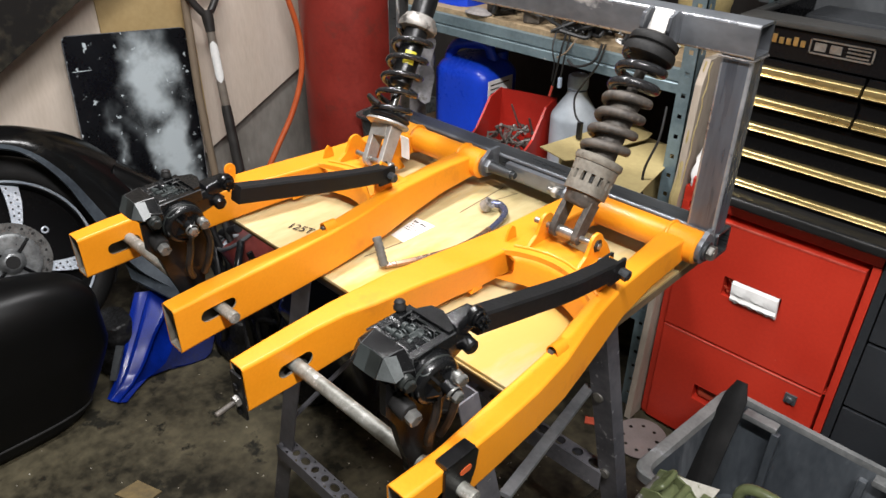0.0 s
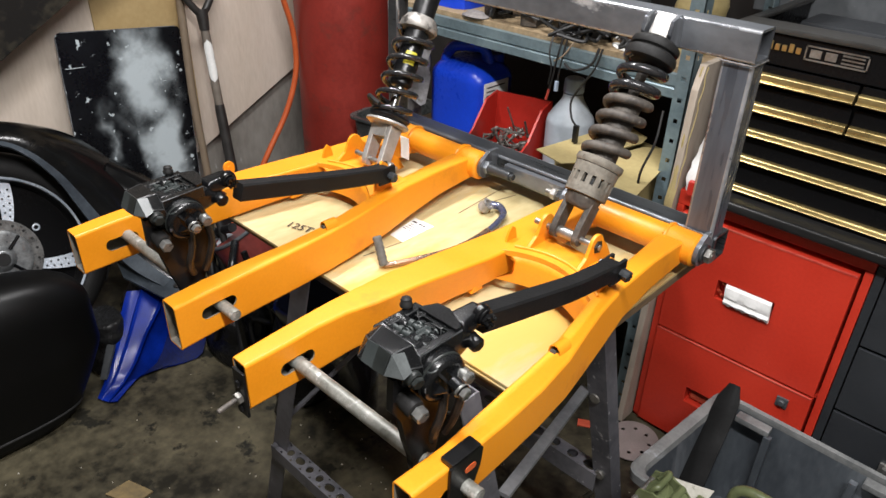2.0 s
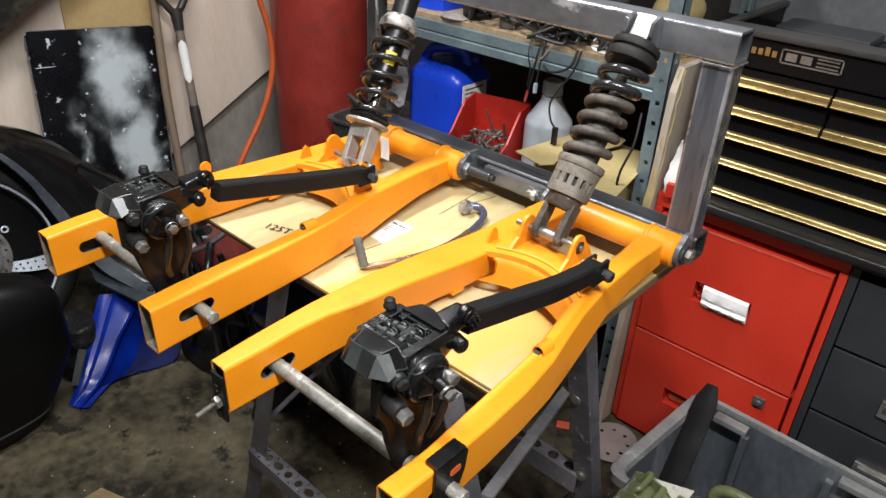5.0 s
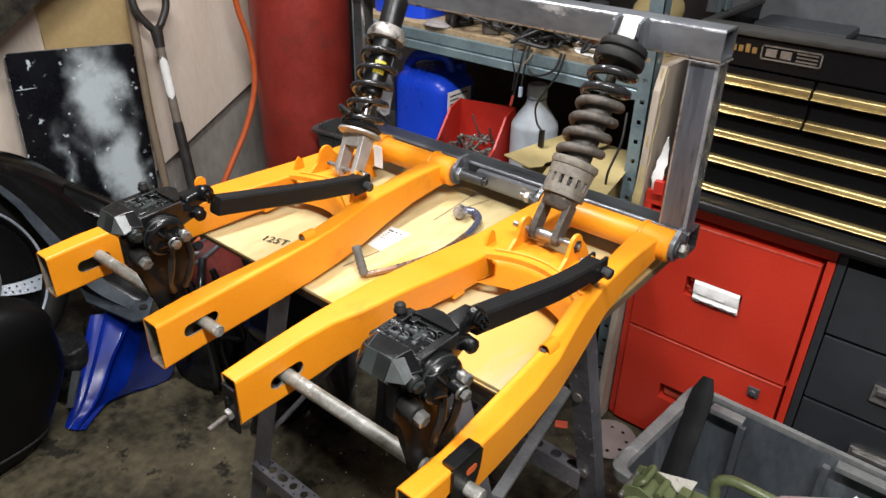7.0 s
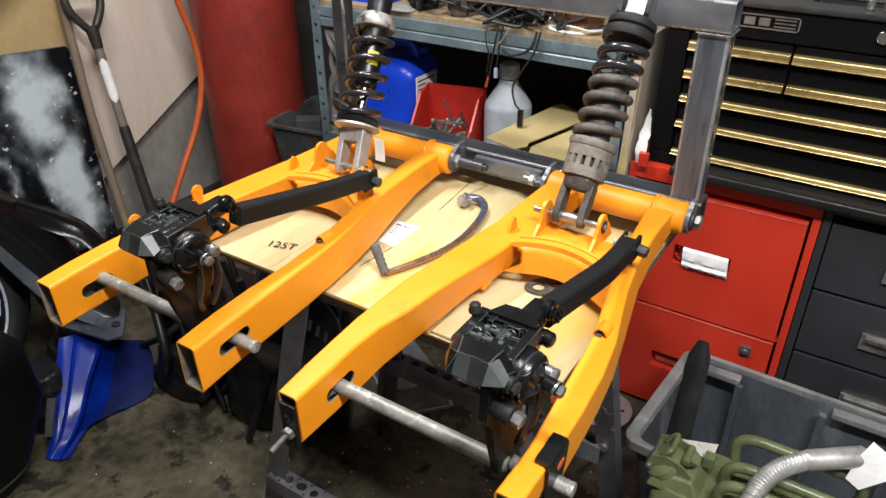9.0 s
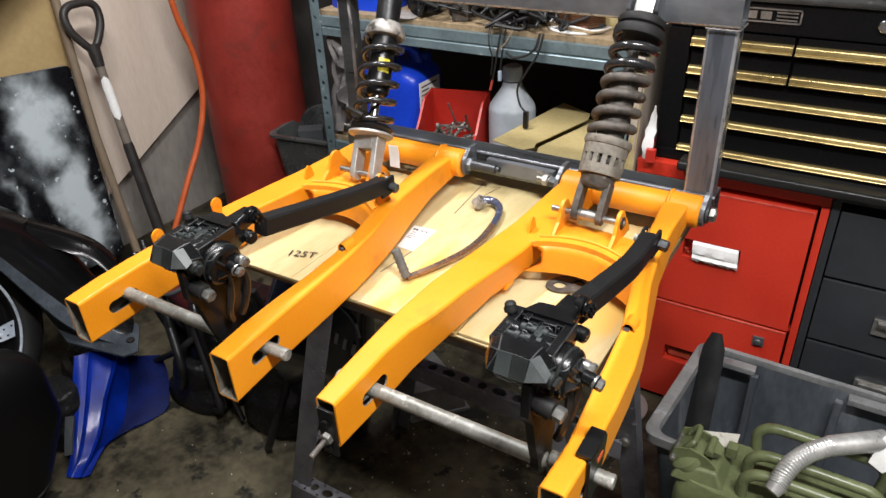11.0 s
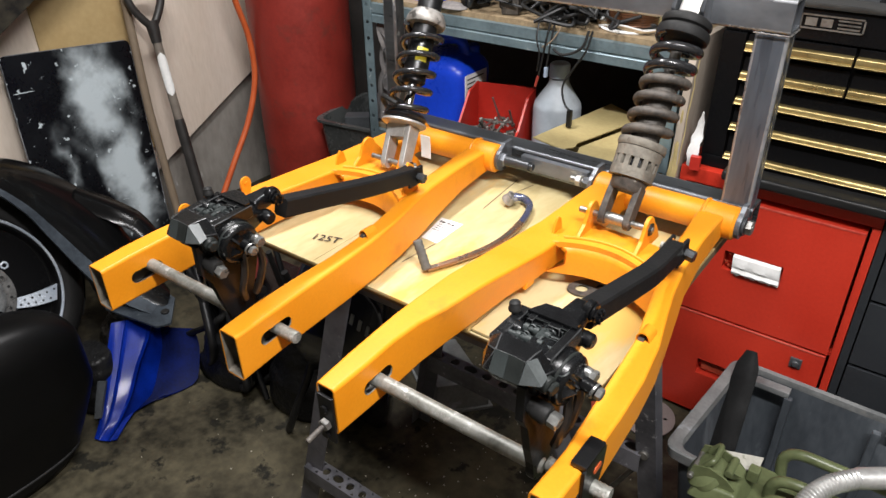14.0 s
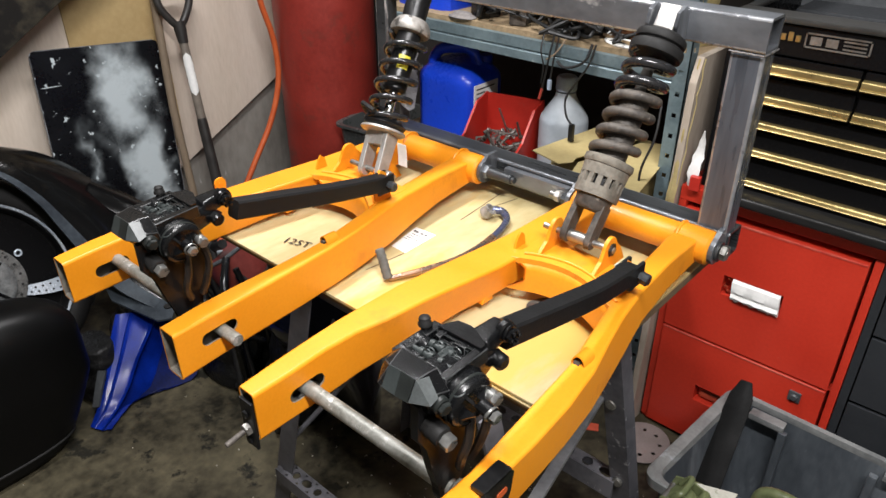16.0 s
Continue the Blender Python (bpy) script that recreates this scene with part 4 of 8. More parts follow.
for x in (-0.428, -1.192):
    for k, (p, q) in enumerate((((x - 0.026, 1.070, 1.188), (x + 0.026, 1.070, 1.188)), ((x + 0.027, 1.070, 1.188), (x + 0.027, 1.122, 1.188)), ((x - 0.026, 1.071, 0.902), (x + 0.026, 1.071, 0.902)))):
        n = 14
        pts = [Vector(p).lerp(Vector(q), i / n) + Vector((0, 0, 0.0006 * math.sin(i * 2.3))) for i in range(n + 1)]
        part("weld", tube(B(), pts, [0.0010 + 0.0009 * abs(math.sin(i * 3.7) * math.sin(i * 1.3)) for i in range(n + 1)], 8), WELD, frame_t, "rough weld bead")
# pivot lugs and threaded rod
for x in (-0.408, -0.680, -0.886, -1.155):
    m = Matrix(((0, 0, 1, x), (1, 0, 0, 0), (0, 1, 0, 0), (0, 0, 0, 1)))
    pts = [(1.092, 0.852), (1.092, 0.908), (1.063, 0.908)] + [(1.058 + 0.024 * math.cos(radians(a)), 0.875 + 0.024 * math.sin(radians(a))) for a in range(100, 281, 20)]
    part("pivot_lug", prism(B(), pts, -0.004, 0.004, m, bev=0.001), STEEL, frame_t)
for xa, xb, near in ((-0.728, -0.386, True), (-1.165, -0.812, False)):
    pr = thing("pivot_bolt", ((xa + xb) / 2, 1.058, 0.875), "long pivot bolt with nuts through lugs and swing arm", "bolt", "pivot bolts")
    part("shank", rod(B(), (xa, 1.058, 0.875), (xb, 1.058, 0.875), 0.0065, seg=16), DARKSTEEL if not near else ZINC, pr)
    if near:
        part("head", hexrod(B(), (xb - 0.012, 1.058, 0.875), (xb - 0.001, 1.058, 0.875), 0.0135), ZINC, pr)
        part("washer", rod(B(), (xb - 0.0165, 1.058, 0.875), (xb - 0.0125, 1.058, 0.875), 0.017, seg=22), DARKSTEEL, pr)
        part("nut", hexrod(B(), (-0.716, 1.058, 0.875), (-0.705, 1.058, 0.875), 0.0115), ALLOY, pr, "bright plated nut")
        part("lock_nut", hexrod(B(), (-0.701, 1.058, 0.875), (-0.687, 1.058, 0.875), 0.0120), DARKSTEEL, pr, "dark lock nut")
    else:
        pts = [(-0.882 + 0.062 * k / 20, 1.058, 0.875) for k in range(21)]
        part("thread", tube(B(), pts, [0.0115 - 0.0022 * k / 20 + (0.0007 if k % 2 else 0) for k in range(21)], 18), DARKSTEEL, pr, "dark steel thread")
        part("nut", hexrod(B(), (-0.886, 1.058, 0.875), (-0.874, 1.058, 0.875), 0.0150), STEEL, pr)
# welded box packing between the lugs
part("packing_piece", box(B(), -0.852, -0.702, 1.0745, 1.0895, 0.856, 0.886, 0.003), STEEL, frame_t, "short welded steel packing piece")
# ---- arm fittings ----
bm = B()
box(bm, -0.6835, -0.6590, 0.3365, 0.3405, 0.812, 0.884, 0.001)
ap = thing("adjuster_plate", (-0.671, 0.339, 0.812), "black steel chain adjuster plate on the arm end", "plate")
part("plate", bm, BLACK, ap)
part("stud", rod(B(), (-0.671, 0.337, 0.842), (-0.672, 0.303, 0.836), 0.0036, seg=12, bev=0.001), RUSTY, ap, "dull threaded stud")
part("nut", hexrod(B(), (-0.671, 0.337, 0.842), (-0.671, 0.329, 0.841), 0.0085), ZINC, ap, "plated nut")
for z in (0.822, 0.864):
    part("bolt", hexrod(B(), (-0.672, 0.3365, z), (-0.672, 0.333, z), 0.0055), BLACK, ap)

br = thing("stub_bracket", (-0.362, 0.43, 0.83), "black steel bracket bolted to the arm side", "bracket")
m = Matrix(((0, 0, 1, -0.3655), (1, 0, 0, 0), (0, 1, 0, 0), (0, 0, 0, 1)))
part("plate", prism(B(), [(0.398, 0.834), (0.432, 0.834), (0.448, 0.872), (0.452, 0.897), (0.446, 0.905), (0.408, 0.905), (0.400, 0.898)], 0.0, 0.004, m, bev=0.001), BLACK, br)
part("flange", box(B(), -0.380, -0.3615, 0.402, 0.448, 0.8995, 0.9055, 0.0022), BLACK, br)
part("rust_patch", prism(B(), stadium(0.422, 0.440, 0.882, 0.0045), 0.0042, 0.0048, m), HOSE, br, "rust-stained slot")

for y in (0.625, 0.497):
    tab = thing("round_tab", (-1.150, y, 0.894), "small orange round guard tab welded on the arm", "tab", "round tabs")
    mm = Matrix(((0, 0, 1, -1.152), (1, 0, 0, 0), (0, 1, 0, 0), (0, 0, 0, 1)))
    pts = [(y - 0.008, 0.896), (y + 0.008, 0.896)] + [(y + 0.0115 * math.cos(radians(a)), 0.917 + 0.0115 * math.sin(radians(a))) for a in range(-30, 211, 20)]
    part("tab", prism(B(), pts, -0.002, 0.002, mm, bev=0.0008), ORANGE, tab)
    part("rivet", rod(B(), (-1.151, y, 0.917), (-1.148, y, 0.917), 0.004, seg=12), ORANGE, tab)

# ---- shock absorbers ----


def helix(c0, c1, r, turns, n=22, r1=None):
    m = along(c0, c1)
    ln = (Vector(c1) - Vector(c0)).length
    k = int(turns * n)
    return [m @ Vector(((r + ((r1 or r) - r) * i / k) * math.cos(2 * math.pi * i / n), (r + ((r1 or r) - r) * i / k) * math.sin(2 * math.pi * i / n), ln * i / k)) for i in range(k + 1)]


def at(p0, p1, s):
    return Vector(p0) + (Vector(p1) - Vector(p0)).normalized() * s


def shock_rusty():
    p0, p1 = (-0.551, 0.864, 0.927), (-0.547, 1.058, 1.214)
    t = thing("shock_absorber", p0, "worn coil-over shock with rusty lower coils, pinned to the swing arm", "shock absorber", "shock absorbers")
    m = along(p0, p1, (0, 1, 0))
    for s in (-1, 1):
        bm = B()
        pts = [(-0.011, 0.058), (-0.013, 0.02)] + [(0.012 * math.cos(radians(a)), 0.012 * math.sin(radians(a))) for a in range(180, 361, 20)] + [(0.013, 0.02), (0.016, 0.058)]
        # leg outline lies across the pin
        ax = (Vector(p1) - Vector(p0)).normalized()
        fwd = ax.cross(Vector((1, 0, 0))).normalized()
        mm = Matrix(((fwd.x, ax.x, 1, p0[0] + s * 0.021), (fwd.y, ax.y, 0, p0[1]), (fwd.z, ax.z, 0, p0[2]), (0, 0, 0, 1)))
        prism(bm, pts, -0.005, 0.005, mm, bev=0.0015)
        part("fork_leg", bm, RUSTY, t)
    part("base_block", lathe(B(), [(0.022, 0.046), (0.026, 0.050), (0.028, 0.062), (0.030, 0.070)], m, 24), RUSTY, t)
    # castellated adjuster collar
    dusty = mat("dusty_grey_collar", (0.215, 0.195, 0.16), (0.11, 0.097, 0.078), rough=0.7, metal=0.2, scale=40, grain=160, bump=0.4, spots=(0.08, 0.065, 0.05), spot_scale=60, spot_cut=0.62)
    part("collar_ring", lathe(B(), [(0.028, 0.066), (0.0345, 0.067), (0.0345, 0.083), (0.028, 0.084)], m, 32), dusty, t)
    part("collar_ring", lathe(B(), [(0.028, 0.097), (0.035, 0.098), (0.036, 0.114), (0.028, 0.115)], m, 32), dusty, t)
    for i in range(15):
        a = 2 * math.pi * i / 15
        mm = m @ Matrix.Rotation(a, 4, "Z")
        part("collar_tooth", box(B(), 0.0285, 0.0345, -0.0040, 0.0040, 0.076, 0.104, 0.0, mm), dusty, t)
    part("collar_core", lathe(B(), [(0.025, 0.06), (0.0275, 0.07), (0.0275, 0.112), (0.025, 0.116)], m, 24), BLACK, t)
    part("spring_seat", lathe(B(), [(0.028, 0.114), (0.0365, 0.115), (0.039, 0.120), (0.038, 0.127), (0.028, 0.129)], m, 36), dusty, t)
    part("lower_spring", tube(B(), helix(at(p0, p1, 0.136), at(p0, p1, 0.236), 0.0318, 3.8), 0.0076, 12), RUSTY, t, "rusty grey-brown spring coils")
    part("upper_spring", tube(B(), helix(at(p0, p1, 0.238), at(p0, p1, 0.298), 0.0330, 2.2), 0.0076, 12), SPRING_BLACK, t, "glossy black spring coils")
    part("damper_body", lathe(B(), [(0.020, 0.11), (0.0225, 0.12), (0.0225, 0.222), (0.0245, 0.224), (0.0245, 0.232), (0.018, 0.236), (0.0085, 0.238), (0.0085, 0.31)], m, 24), RUSTY, t)
    part("bump_rubber", lathe(B(), [(0.018, 0.290), (0.034, 0.291), (0.0400, 0.295), (0.0415, 0.302), (0.0400, 0.309), (0.034, 0.3125), (0.038, 0.315), (0.0392, 0.320), (0.038, 0.325), (0.031, 0.330), (0.015, 0.332)], m, 36), RUBBER, t, "brown-black rubber bumper rings")
    bm = B()
    box(bm, -0.016, 0.016, -0.014, 0.014, 0.325, 0.372, 0.004, m)
    part("top_eye", bm, ALLOY, t, "bright bare alloy top eye")
    return t


shock_rusty()


def shock_black():
    p0, p1 = (-0.988, 0.847, 0.918), (-1.044, 1.066, 1.240)
    t = thing("shock_absorber", p0, "black coil-over shock with pale alloy fork, pinned to the swing arm", "shock absorber", "shock absorbers")
    m = along(p0, p1, (0, 1, 0))
    ax = (Vector(p1) - Vector(p0)).normalized()
    sx = Vector((1, 0, 0))
    sx = (sx - ax * sx.dot(ax)).normalized()
    fwd = ax.cross(sx).normalized()
    for s in (-1, 1):
        bm = B()
        pts = [(-0.016, 0.070), (-0.013, 0.022)] + [(0.013 * math.cos(radians(a)), 0.013 * math.sin(radians(a))) for a in range(180, 361, 20)] + [(0.014, 0.022), (0.018, 0.070)]
        mm = Matrix(((fwd.x, ax.x, sx.x, p0[0] + sx.x * s * 0.021), (fwd.y, ax.y, sx.y, p0[1] + sx.y * s * 0.021), (fwd.z, ax.z, sx.z, p0[2] + sx.z * s * 0.021), (0, 0, 0, 1)))
        prism(bm, pts, -0.0055, 0.0055, mm, bev=0.002)
        part("fork_leg", bm, ALLOY, t)
    bm = B()
    mm = Matrix(((fwd.x, ax.x, sx.x, p0[0]), (fwd.y, ax.y, sx.y, p0[1]), (fwd.z, ax.z, sx.z, p0[2]), (0, 0, 0, 1)))
    prism(bm, [(-0.016, 0.046), (0.015, 0.046), (0.018, 0.072), (-0.018, 0.072)], -0.016, 0.016, mm, bev=0.002)
    part("fork_bridge", bm, ALLOY, t)
    part("spring_seat", lathe(B(), [(0.02, 0.070), (0.039, 0.071), (0.043, 0.074), (0.042, 0.078), (0.02, 0.080)], m, 36), ALLOY, t)
    part("spring", tube(B(), helix(at(p0, p1, 0.089), at(p0, p1, 0.262), 0.0355, 5.1), 0.0058, 12), SPRING_BLACK, t, "glossy black spring")
    part("lower_cup", lathe(B(), [(0.02, 0.08), (0.038, 0.082), (0.041, 0.087), (0.034, 0.094), (0.018, 0.096)], m, 30), BLACK, t)
    part("damper_rod", lathe(B(), [(0.009, 0.09), (0.009, 0.185)], m, 16), CHROME, t, "bright damper rod")
    part("damper_body", lathe(B(), [(0.016, 0.150), (0.0225, 0.156), (0.023, 0.27), (0.018, 0.274)], m, 28), BLACK, t)
    part("top_cap", lathe(B(), [(0.02, 0.262), (0.036, 0.264), (0.0385, 0.269), (0.037, 0.278), (0.030, 0.290), (0.02, 0.292)], m, 32), DIRTYALLOY, t, "dirty pale alloy cap")
    part("reservoir", lathe(B(), [(0.018, 0.286), (0.023, 0.290), (0.0235, 0.345), (0.021, 0.352), (0.012, 0.354)], m, 28), BLACK, t)
    bm = B()
    rows = []
    for k in range(7):
        a = radians(-62 + k * 9)
        rows.append([m @ Vector((r * math.cos(a), r * math.sin(a), z)) for r, z in ((0.0232, 0.192), (0.0238, 0.192), (0.0238, 0.218), (0.0232, 0.218))])
    loft(bm, rows)
    part("sticker", bm, YELLOW, t, "yellow sticker")
    bm = B()
    arc = [m @ Vector((0.050 * math.cos(radians(a)), 0.050 * math.sin(radians(a)), 0.105 + 0.01 * math.sin(radians(a * 2)))) for a in range(120, 300, 12)]
    tube(bm, arc, 0.0045, 8)
    part("cable_guard", bm, RUBBER, t, "black rubber guard strip")
    bm = B()
    q = Vector((-0.953, 0.880, 0.915))
    loft(bm, [[q + Vector((0.0, 0.0, dz)) + Vector((dx, 0.0015 * math.sin(dz * 60), 0)) for dx in (0, 0.022)] + [q + Vector((dx, 0.0008 + 0.0015 * math.sin(dz * 60), dz)) for dx in (0.022, 0)] for dz in (0.012, 0.026, 0.042, 0.056)])
    part("paper_tag", bm, PAPER, t, "white paper tag")
    return t


shock_black()
for xa, xb, y, z in ((-0.614, -0.489, 0.867, 0.926), (-1.046, -0.930, 0.847, 0.918)):
    pin = thing("shock_bolt", ((xa + xb) / 2, y, z), "plated bolt pinning the shock fork to its lugs", "bolt", "shock bolts")
    part("shank", rod(B(), (xa, y, z), (xb, y, z), 0.0052, seg=16, bev=0.001), ZINC, pin)
    if xb > -0.6:
        part("head", hexrod(B(), (xb - 0.002, y, z), (xb - 0.014, y, z), 0.011), BLACK, pin, "dark hex head")
        part("spacer", rod(B(), (-0.567, y, z), (-0.537, y, z), 0.009, seg=18), ZINC, pin)
    else:
        part("nut", hexrod(B(), (xb - 0.012, y, z), (xb - 0.024, y, z), 0.0095), ZINC, pin)
# frame brackets that hold the shock tops
for x, s in ((-0.547, 0.030), (-1.044, 0.030)):
    for k in (-1, 1):
        mm = Matrix(((0, 0, 1, x + k * s * 0.75), (1, 0, 0, 0), (0, 1, 0, 0), (0, 0, 0, 1)))
        pts = [(1.074, 1.192), (1.074, 1.236), (1.060, 1.243), (1.040, 1.236), (1.034, 1.216), (1.042, 1.198)]
        part("shock_bracket", prism(B(), pts, -0.003, 0.003, mm, bev=0.001), STEEL, frame_t)

# ---- brake calipers and tie rods ----


def hull(bm, pts):
    vs = [bm.verts.new(p) for p in pts]
    bmesh.ops.convex_hull(bm, input=vs)
    bmesh.ops.dissolve_limit(bm, angle_limit=0.02, verts=bm.verts, edges=bm.edges)
    return bm


CAST_EDGE = mat("rubbed_cast_edge", (0.055, 0.057, 0.058), (0.014, 0.0145, 0.015), rough=0.36, scale=60, grain=300, bump=0.1)
cal = thing("brake_caliper", (-0.44, 0.43, 0.86), "black cast brake caliper hung over the axle between the arms", "brake caliper", "brake calipers")



def W(x, y, z):
    """World place to the caliper's own measure."""
    return ((x + 0.434) / 0.88 - 0.44, (y - 0.43) / 0.88 + 0.43, (z - 0.884) / 0.88 + 0.86)


CAST_MID = mat("half_rubbed_cast_face", (0.020, 0.023, 0.0215), (0.010, 0.0115, 0.011), rough=0.40, spec=0.35, scale=30, grain=400, bump=0.06, rough_var=0.08)
# faceted outer half: a flat top, a band of sloping facets, and an undercut belly
bm = hull(B(), [W(*p) for p in ((-0.456, 0.373, 1.034), (-0.440, 0.3735, 1.0345), (-0.422, 0.373, 1.034), (-0.421, 0.389, 1.034), (-0.407, 0.386, 1.018), (-0.466, 0.365, 1.011), (-0.456, 0.3632, 1.0135), (-0.439, 0.3630, 1.013), (-0.424, 0.3640, 1.0125), (-0.4065, 0.372, 1.013),
                                (-0.478, 0.400, 1.024), (-0.466, 0.400, 1.033), (-0.420, 0.400, 1.033), (-0.405, 0.400, 1.014), (-0.478, 0.402, 1.002), (-0.405, 0.402, 1.000), (-0.475, 0.380, 1.016), (-0.469, 0.380, 1.029))])
edged(bm, 0.0009)
part("outer_half", bm, CAST, cal, edge=CAST_EDGE, sharp=6)
CAST_PALE = mat("pale_rubbed_cast_face", (0.085, 0.094, 0.094), (0.050, 0.056, 0.056), rough=0.36, spec=0.4, scale=30, grain=400, bump=0.06, rough_var=0.08)
for quad, mt in ((((-0.456, 0.3730, 1.0342), (-0.4405, 0.3735, 1.0347), (-0.4395, 0.3625, 1.0130), (-0.4565, 0.3627, 1.0135)), CAST_WORN), (((-0.4400, 0.3735, 1.0347), (-0.4225, 0.3730, 1.0342), (-0.4240, 0.3635, 1.0125), (-0.4390, 0.3625, 1.0130)), CAST_MID),
                 (((-0.4220, 0.3730, 1.0342), (-0.4175, 0.3855, 1.0330), (-0.4040, 0.3830, 1.0165), (-0.4045, 0.3725, 1.0130), (-0.4235, 0.3635, 1.0125)), CAST_PALE)):
    q = [Vector(W(*p)) for p in quad]
    nv = (q[1] - q[0]).cross(q[2] - q[1]).normalized()
    nv = nv if nv.z > 0 else -nv
    part("rubbed_facet", hull(B(), [p + nv * 0.0012 for p in q] + [p - nv * 0.004 for p in q]), mt, cal, "facet rubbed to bare grey casting")
part("belly", soften(hull(B(), [W(*p) for p in ((-0.467, 0.370, 1.012), (-0.410, 0.376, 1.011), (-0.462, 0.378, 0.992), (-0.414, 0.382, 0.990), (-0.452, 0.392, 0.978), (-0.420, 0.394, 0.977), (-0.472, 0.404, 1.010), (-0.408, 0.406, 1.010), (-0.468, 0.410, 0.982), (-0.410, 0.412, 0.980))]), 0.004, 3), CAST, cal)
# side bosses
for yy, zz, rr in ((0.410, 1.014, 0.0095), (0.433, 1.015, 0.0095)):
    part("side_boss", lathe(B(), [(rr / 0.88 - 0.002, 0), (rr / 0.88, 0.003), (rr / 0.88, 0.018), (rr / 0.88 - 0.003, 0.021), (0.006, 0.0215)], along(W(-0.462, yy, zz), W(-0.500, yy, zz + 0.004), (0, 0, 1)), 24), CAST, cal)
# bridge arms over the pad window
for x0, x1 in ((-0.494, -0.480), (-0.424, -0.412)):
    part("bridge", edged(box(B(), x0, x1, 0.396, 0.468, 1.0000, 1.0195), 0.0013), CAST, cal, edge=CAST_EDGE)
part("pad_well", box(B(), -0.480, -0.424, 0.404, 0.462, 0.965, 1.0030, 0.002), CAST, cal)
for y in (0.418, 0.436):
    bm = rod(B(), (-0.492, y, 1.0150), (-0.414, y, 1.0140), 0.0034, seg=10)
    for x in (-0.470, -0.456, -0.442):
        rod(bm, (x, y, 1.0150), (x + 0.006, y, 1.0150), 0.0056, seg=12)
    part("pad_pin", bm, CAST_WORN, cal)
bm = B()
for k in range(5):
    tube(bm, [(-0.445 + 0.004 * math.cos(a), 0.427 + 0.004 * math.sin(a) + 0.003 * k, 1.0180) for a in [i * 0.52 for i in range(13)]], 0.0011, 6)
part("pin_spring", bm, CAST_WORN, cal)
for x, y in ((-0.4565, 0.420), (-0.4360, 0.423)):
    part("pin_spring", tube(B(), helix(W(x, y, 1.0165), W(x + 0.001, y + 0.027, 1.0160), 0.0042, 6), 0.0011, 6), CAST_PALE, cal, "small bright coil spring")
# ribs, webs and clips of the casting
for x0, x1, y0, y1, z1 in ((-0.476, -0.464, 0.402, 0.412, 1.0180), (-0.450, -0.430, 0.400, 0.409, 1.0160), (-0.474, -0.466, 0.446, 0.462, 1.0200), (-0.448, -0.432, 0.450, 0.464, 1.0190)):
    part("web", edged(box(B(), x0, x1, y0, y1, 0.9940, z1), 0.0009), CAST, cal, edge=CAST_EDGE)
for x, y in ((-0.470, 0.427), (-0.447, 0.444), (-0.458, 0.420)):
    part("pad_tab", edged(hull(B(), [(x - 0.007, y - 0.003, 1.0020), (x + 0.008, y - 0.004, 1.0020), (x - 0.006, y + 0.004, 1.0020), (x + 0.007, y + 0.004, 1.0020), (x - 0.004, y, 1.0160), (x + 0.005, y + 0.001, 1.0175)]), 0.0008), CAST, cal, edge=CAST_WORN)
bm = tube(B(), smooth_path([(-0.412, 0.402, 0.9980), (-0.400, 0.400, 1.0000), (-0.396, 0.408, 1.0030), (-0.404, 0.414, 1.0050), (-0.398, 0.420, 1.0040)], 4), 0.0012, 6)
part("clip_wire", bm, CAST_WORN, cal)
for y in (0.412, 0.436):
    part("flange_ear", edged(hull(B(), [(-0.413, y - 0.009, 0.990), (-0.413, y + 0.008, 0.990), (-0.413, y, 1.0040), (-0.402, y - 0.006, 0.992), (-0.402, y + 0.005, 0.992), (-0.404, y, 0.9990)]), 0.0008), CAST, cal, edge=CAST_EDGE)
rnd = random.Random(17)
for k in range(16):
    x, y = rnd.uniform(-0.486, -0.420), rnd.uniform(0.404, 0.462)
    sx, sy = rnd.uniform(0.003, 0.008), rnd.uniform(0.0018, 0.004)
    part("casting_rib", edged(box(B(), -sx, sx, -sy, sy, 0, rnd.uniform(0.006, 0.0125), 0, pose(x, y, 1.0060, 0, 0, rnd.choice((0, 0, 90, 20)))), 0.0006), CAST, cal, edge=CAST_WORN)
# rear half with shoulder plate
part("rear_half", soften(hull(B(), [W(*p) for p in ((-0.478, 0.446, 0.990), (-0.408, 0.446, 0.985), (-0.477, 0.450, 1.014), (-0.409, 0.450, 1.014), (-0.464, 0.478, 1.016), (-0.420, 0.474, 1.014), (-0.456, 0.500, 0.996), (-0.420, 0.505, 0.990))]), 0.004, 2), CAST, cal)
shoulder = [(-0.469, 0.455), (-0.459, 0.4755), (-0.443, 0.4775), (-0.427, 0.471), (-0.413, 0.463), (-0.412, 0.4545)]
bm = prism(B(), [W(x, y, 0)[:2] for x, y in reversed(shoulder)], W(0, 0, 1.012)[2], W(0, 0, 1.0275)[2])
part("shoulder_plate", edged(bm, 0.0011), CAST, cal, edge=CAST_EDGE)
part("shoulder_lip", edged(box(B(), W(-0.468, 0, 0)[0], W(-0.413, 0, 0)[0], W(0, 0.4505, 0)[1], W(0, 0.4542, 0)[1], W(0, 0, 1.010)[2], W(0, 0, 1.0240)[2]), 0.0007), CAST, cal, edge=CAST_MID)
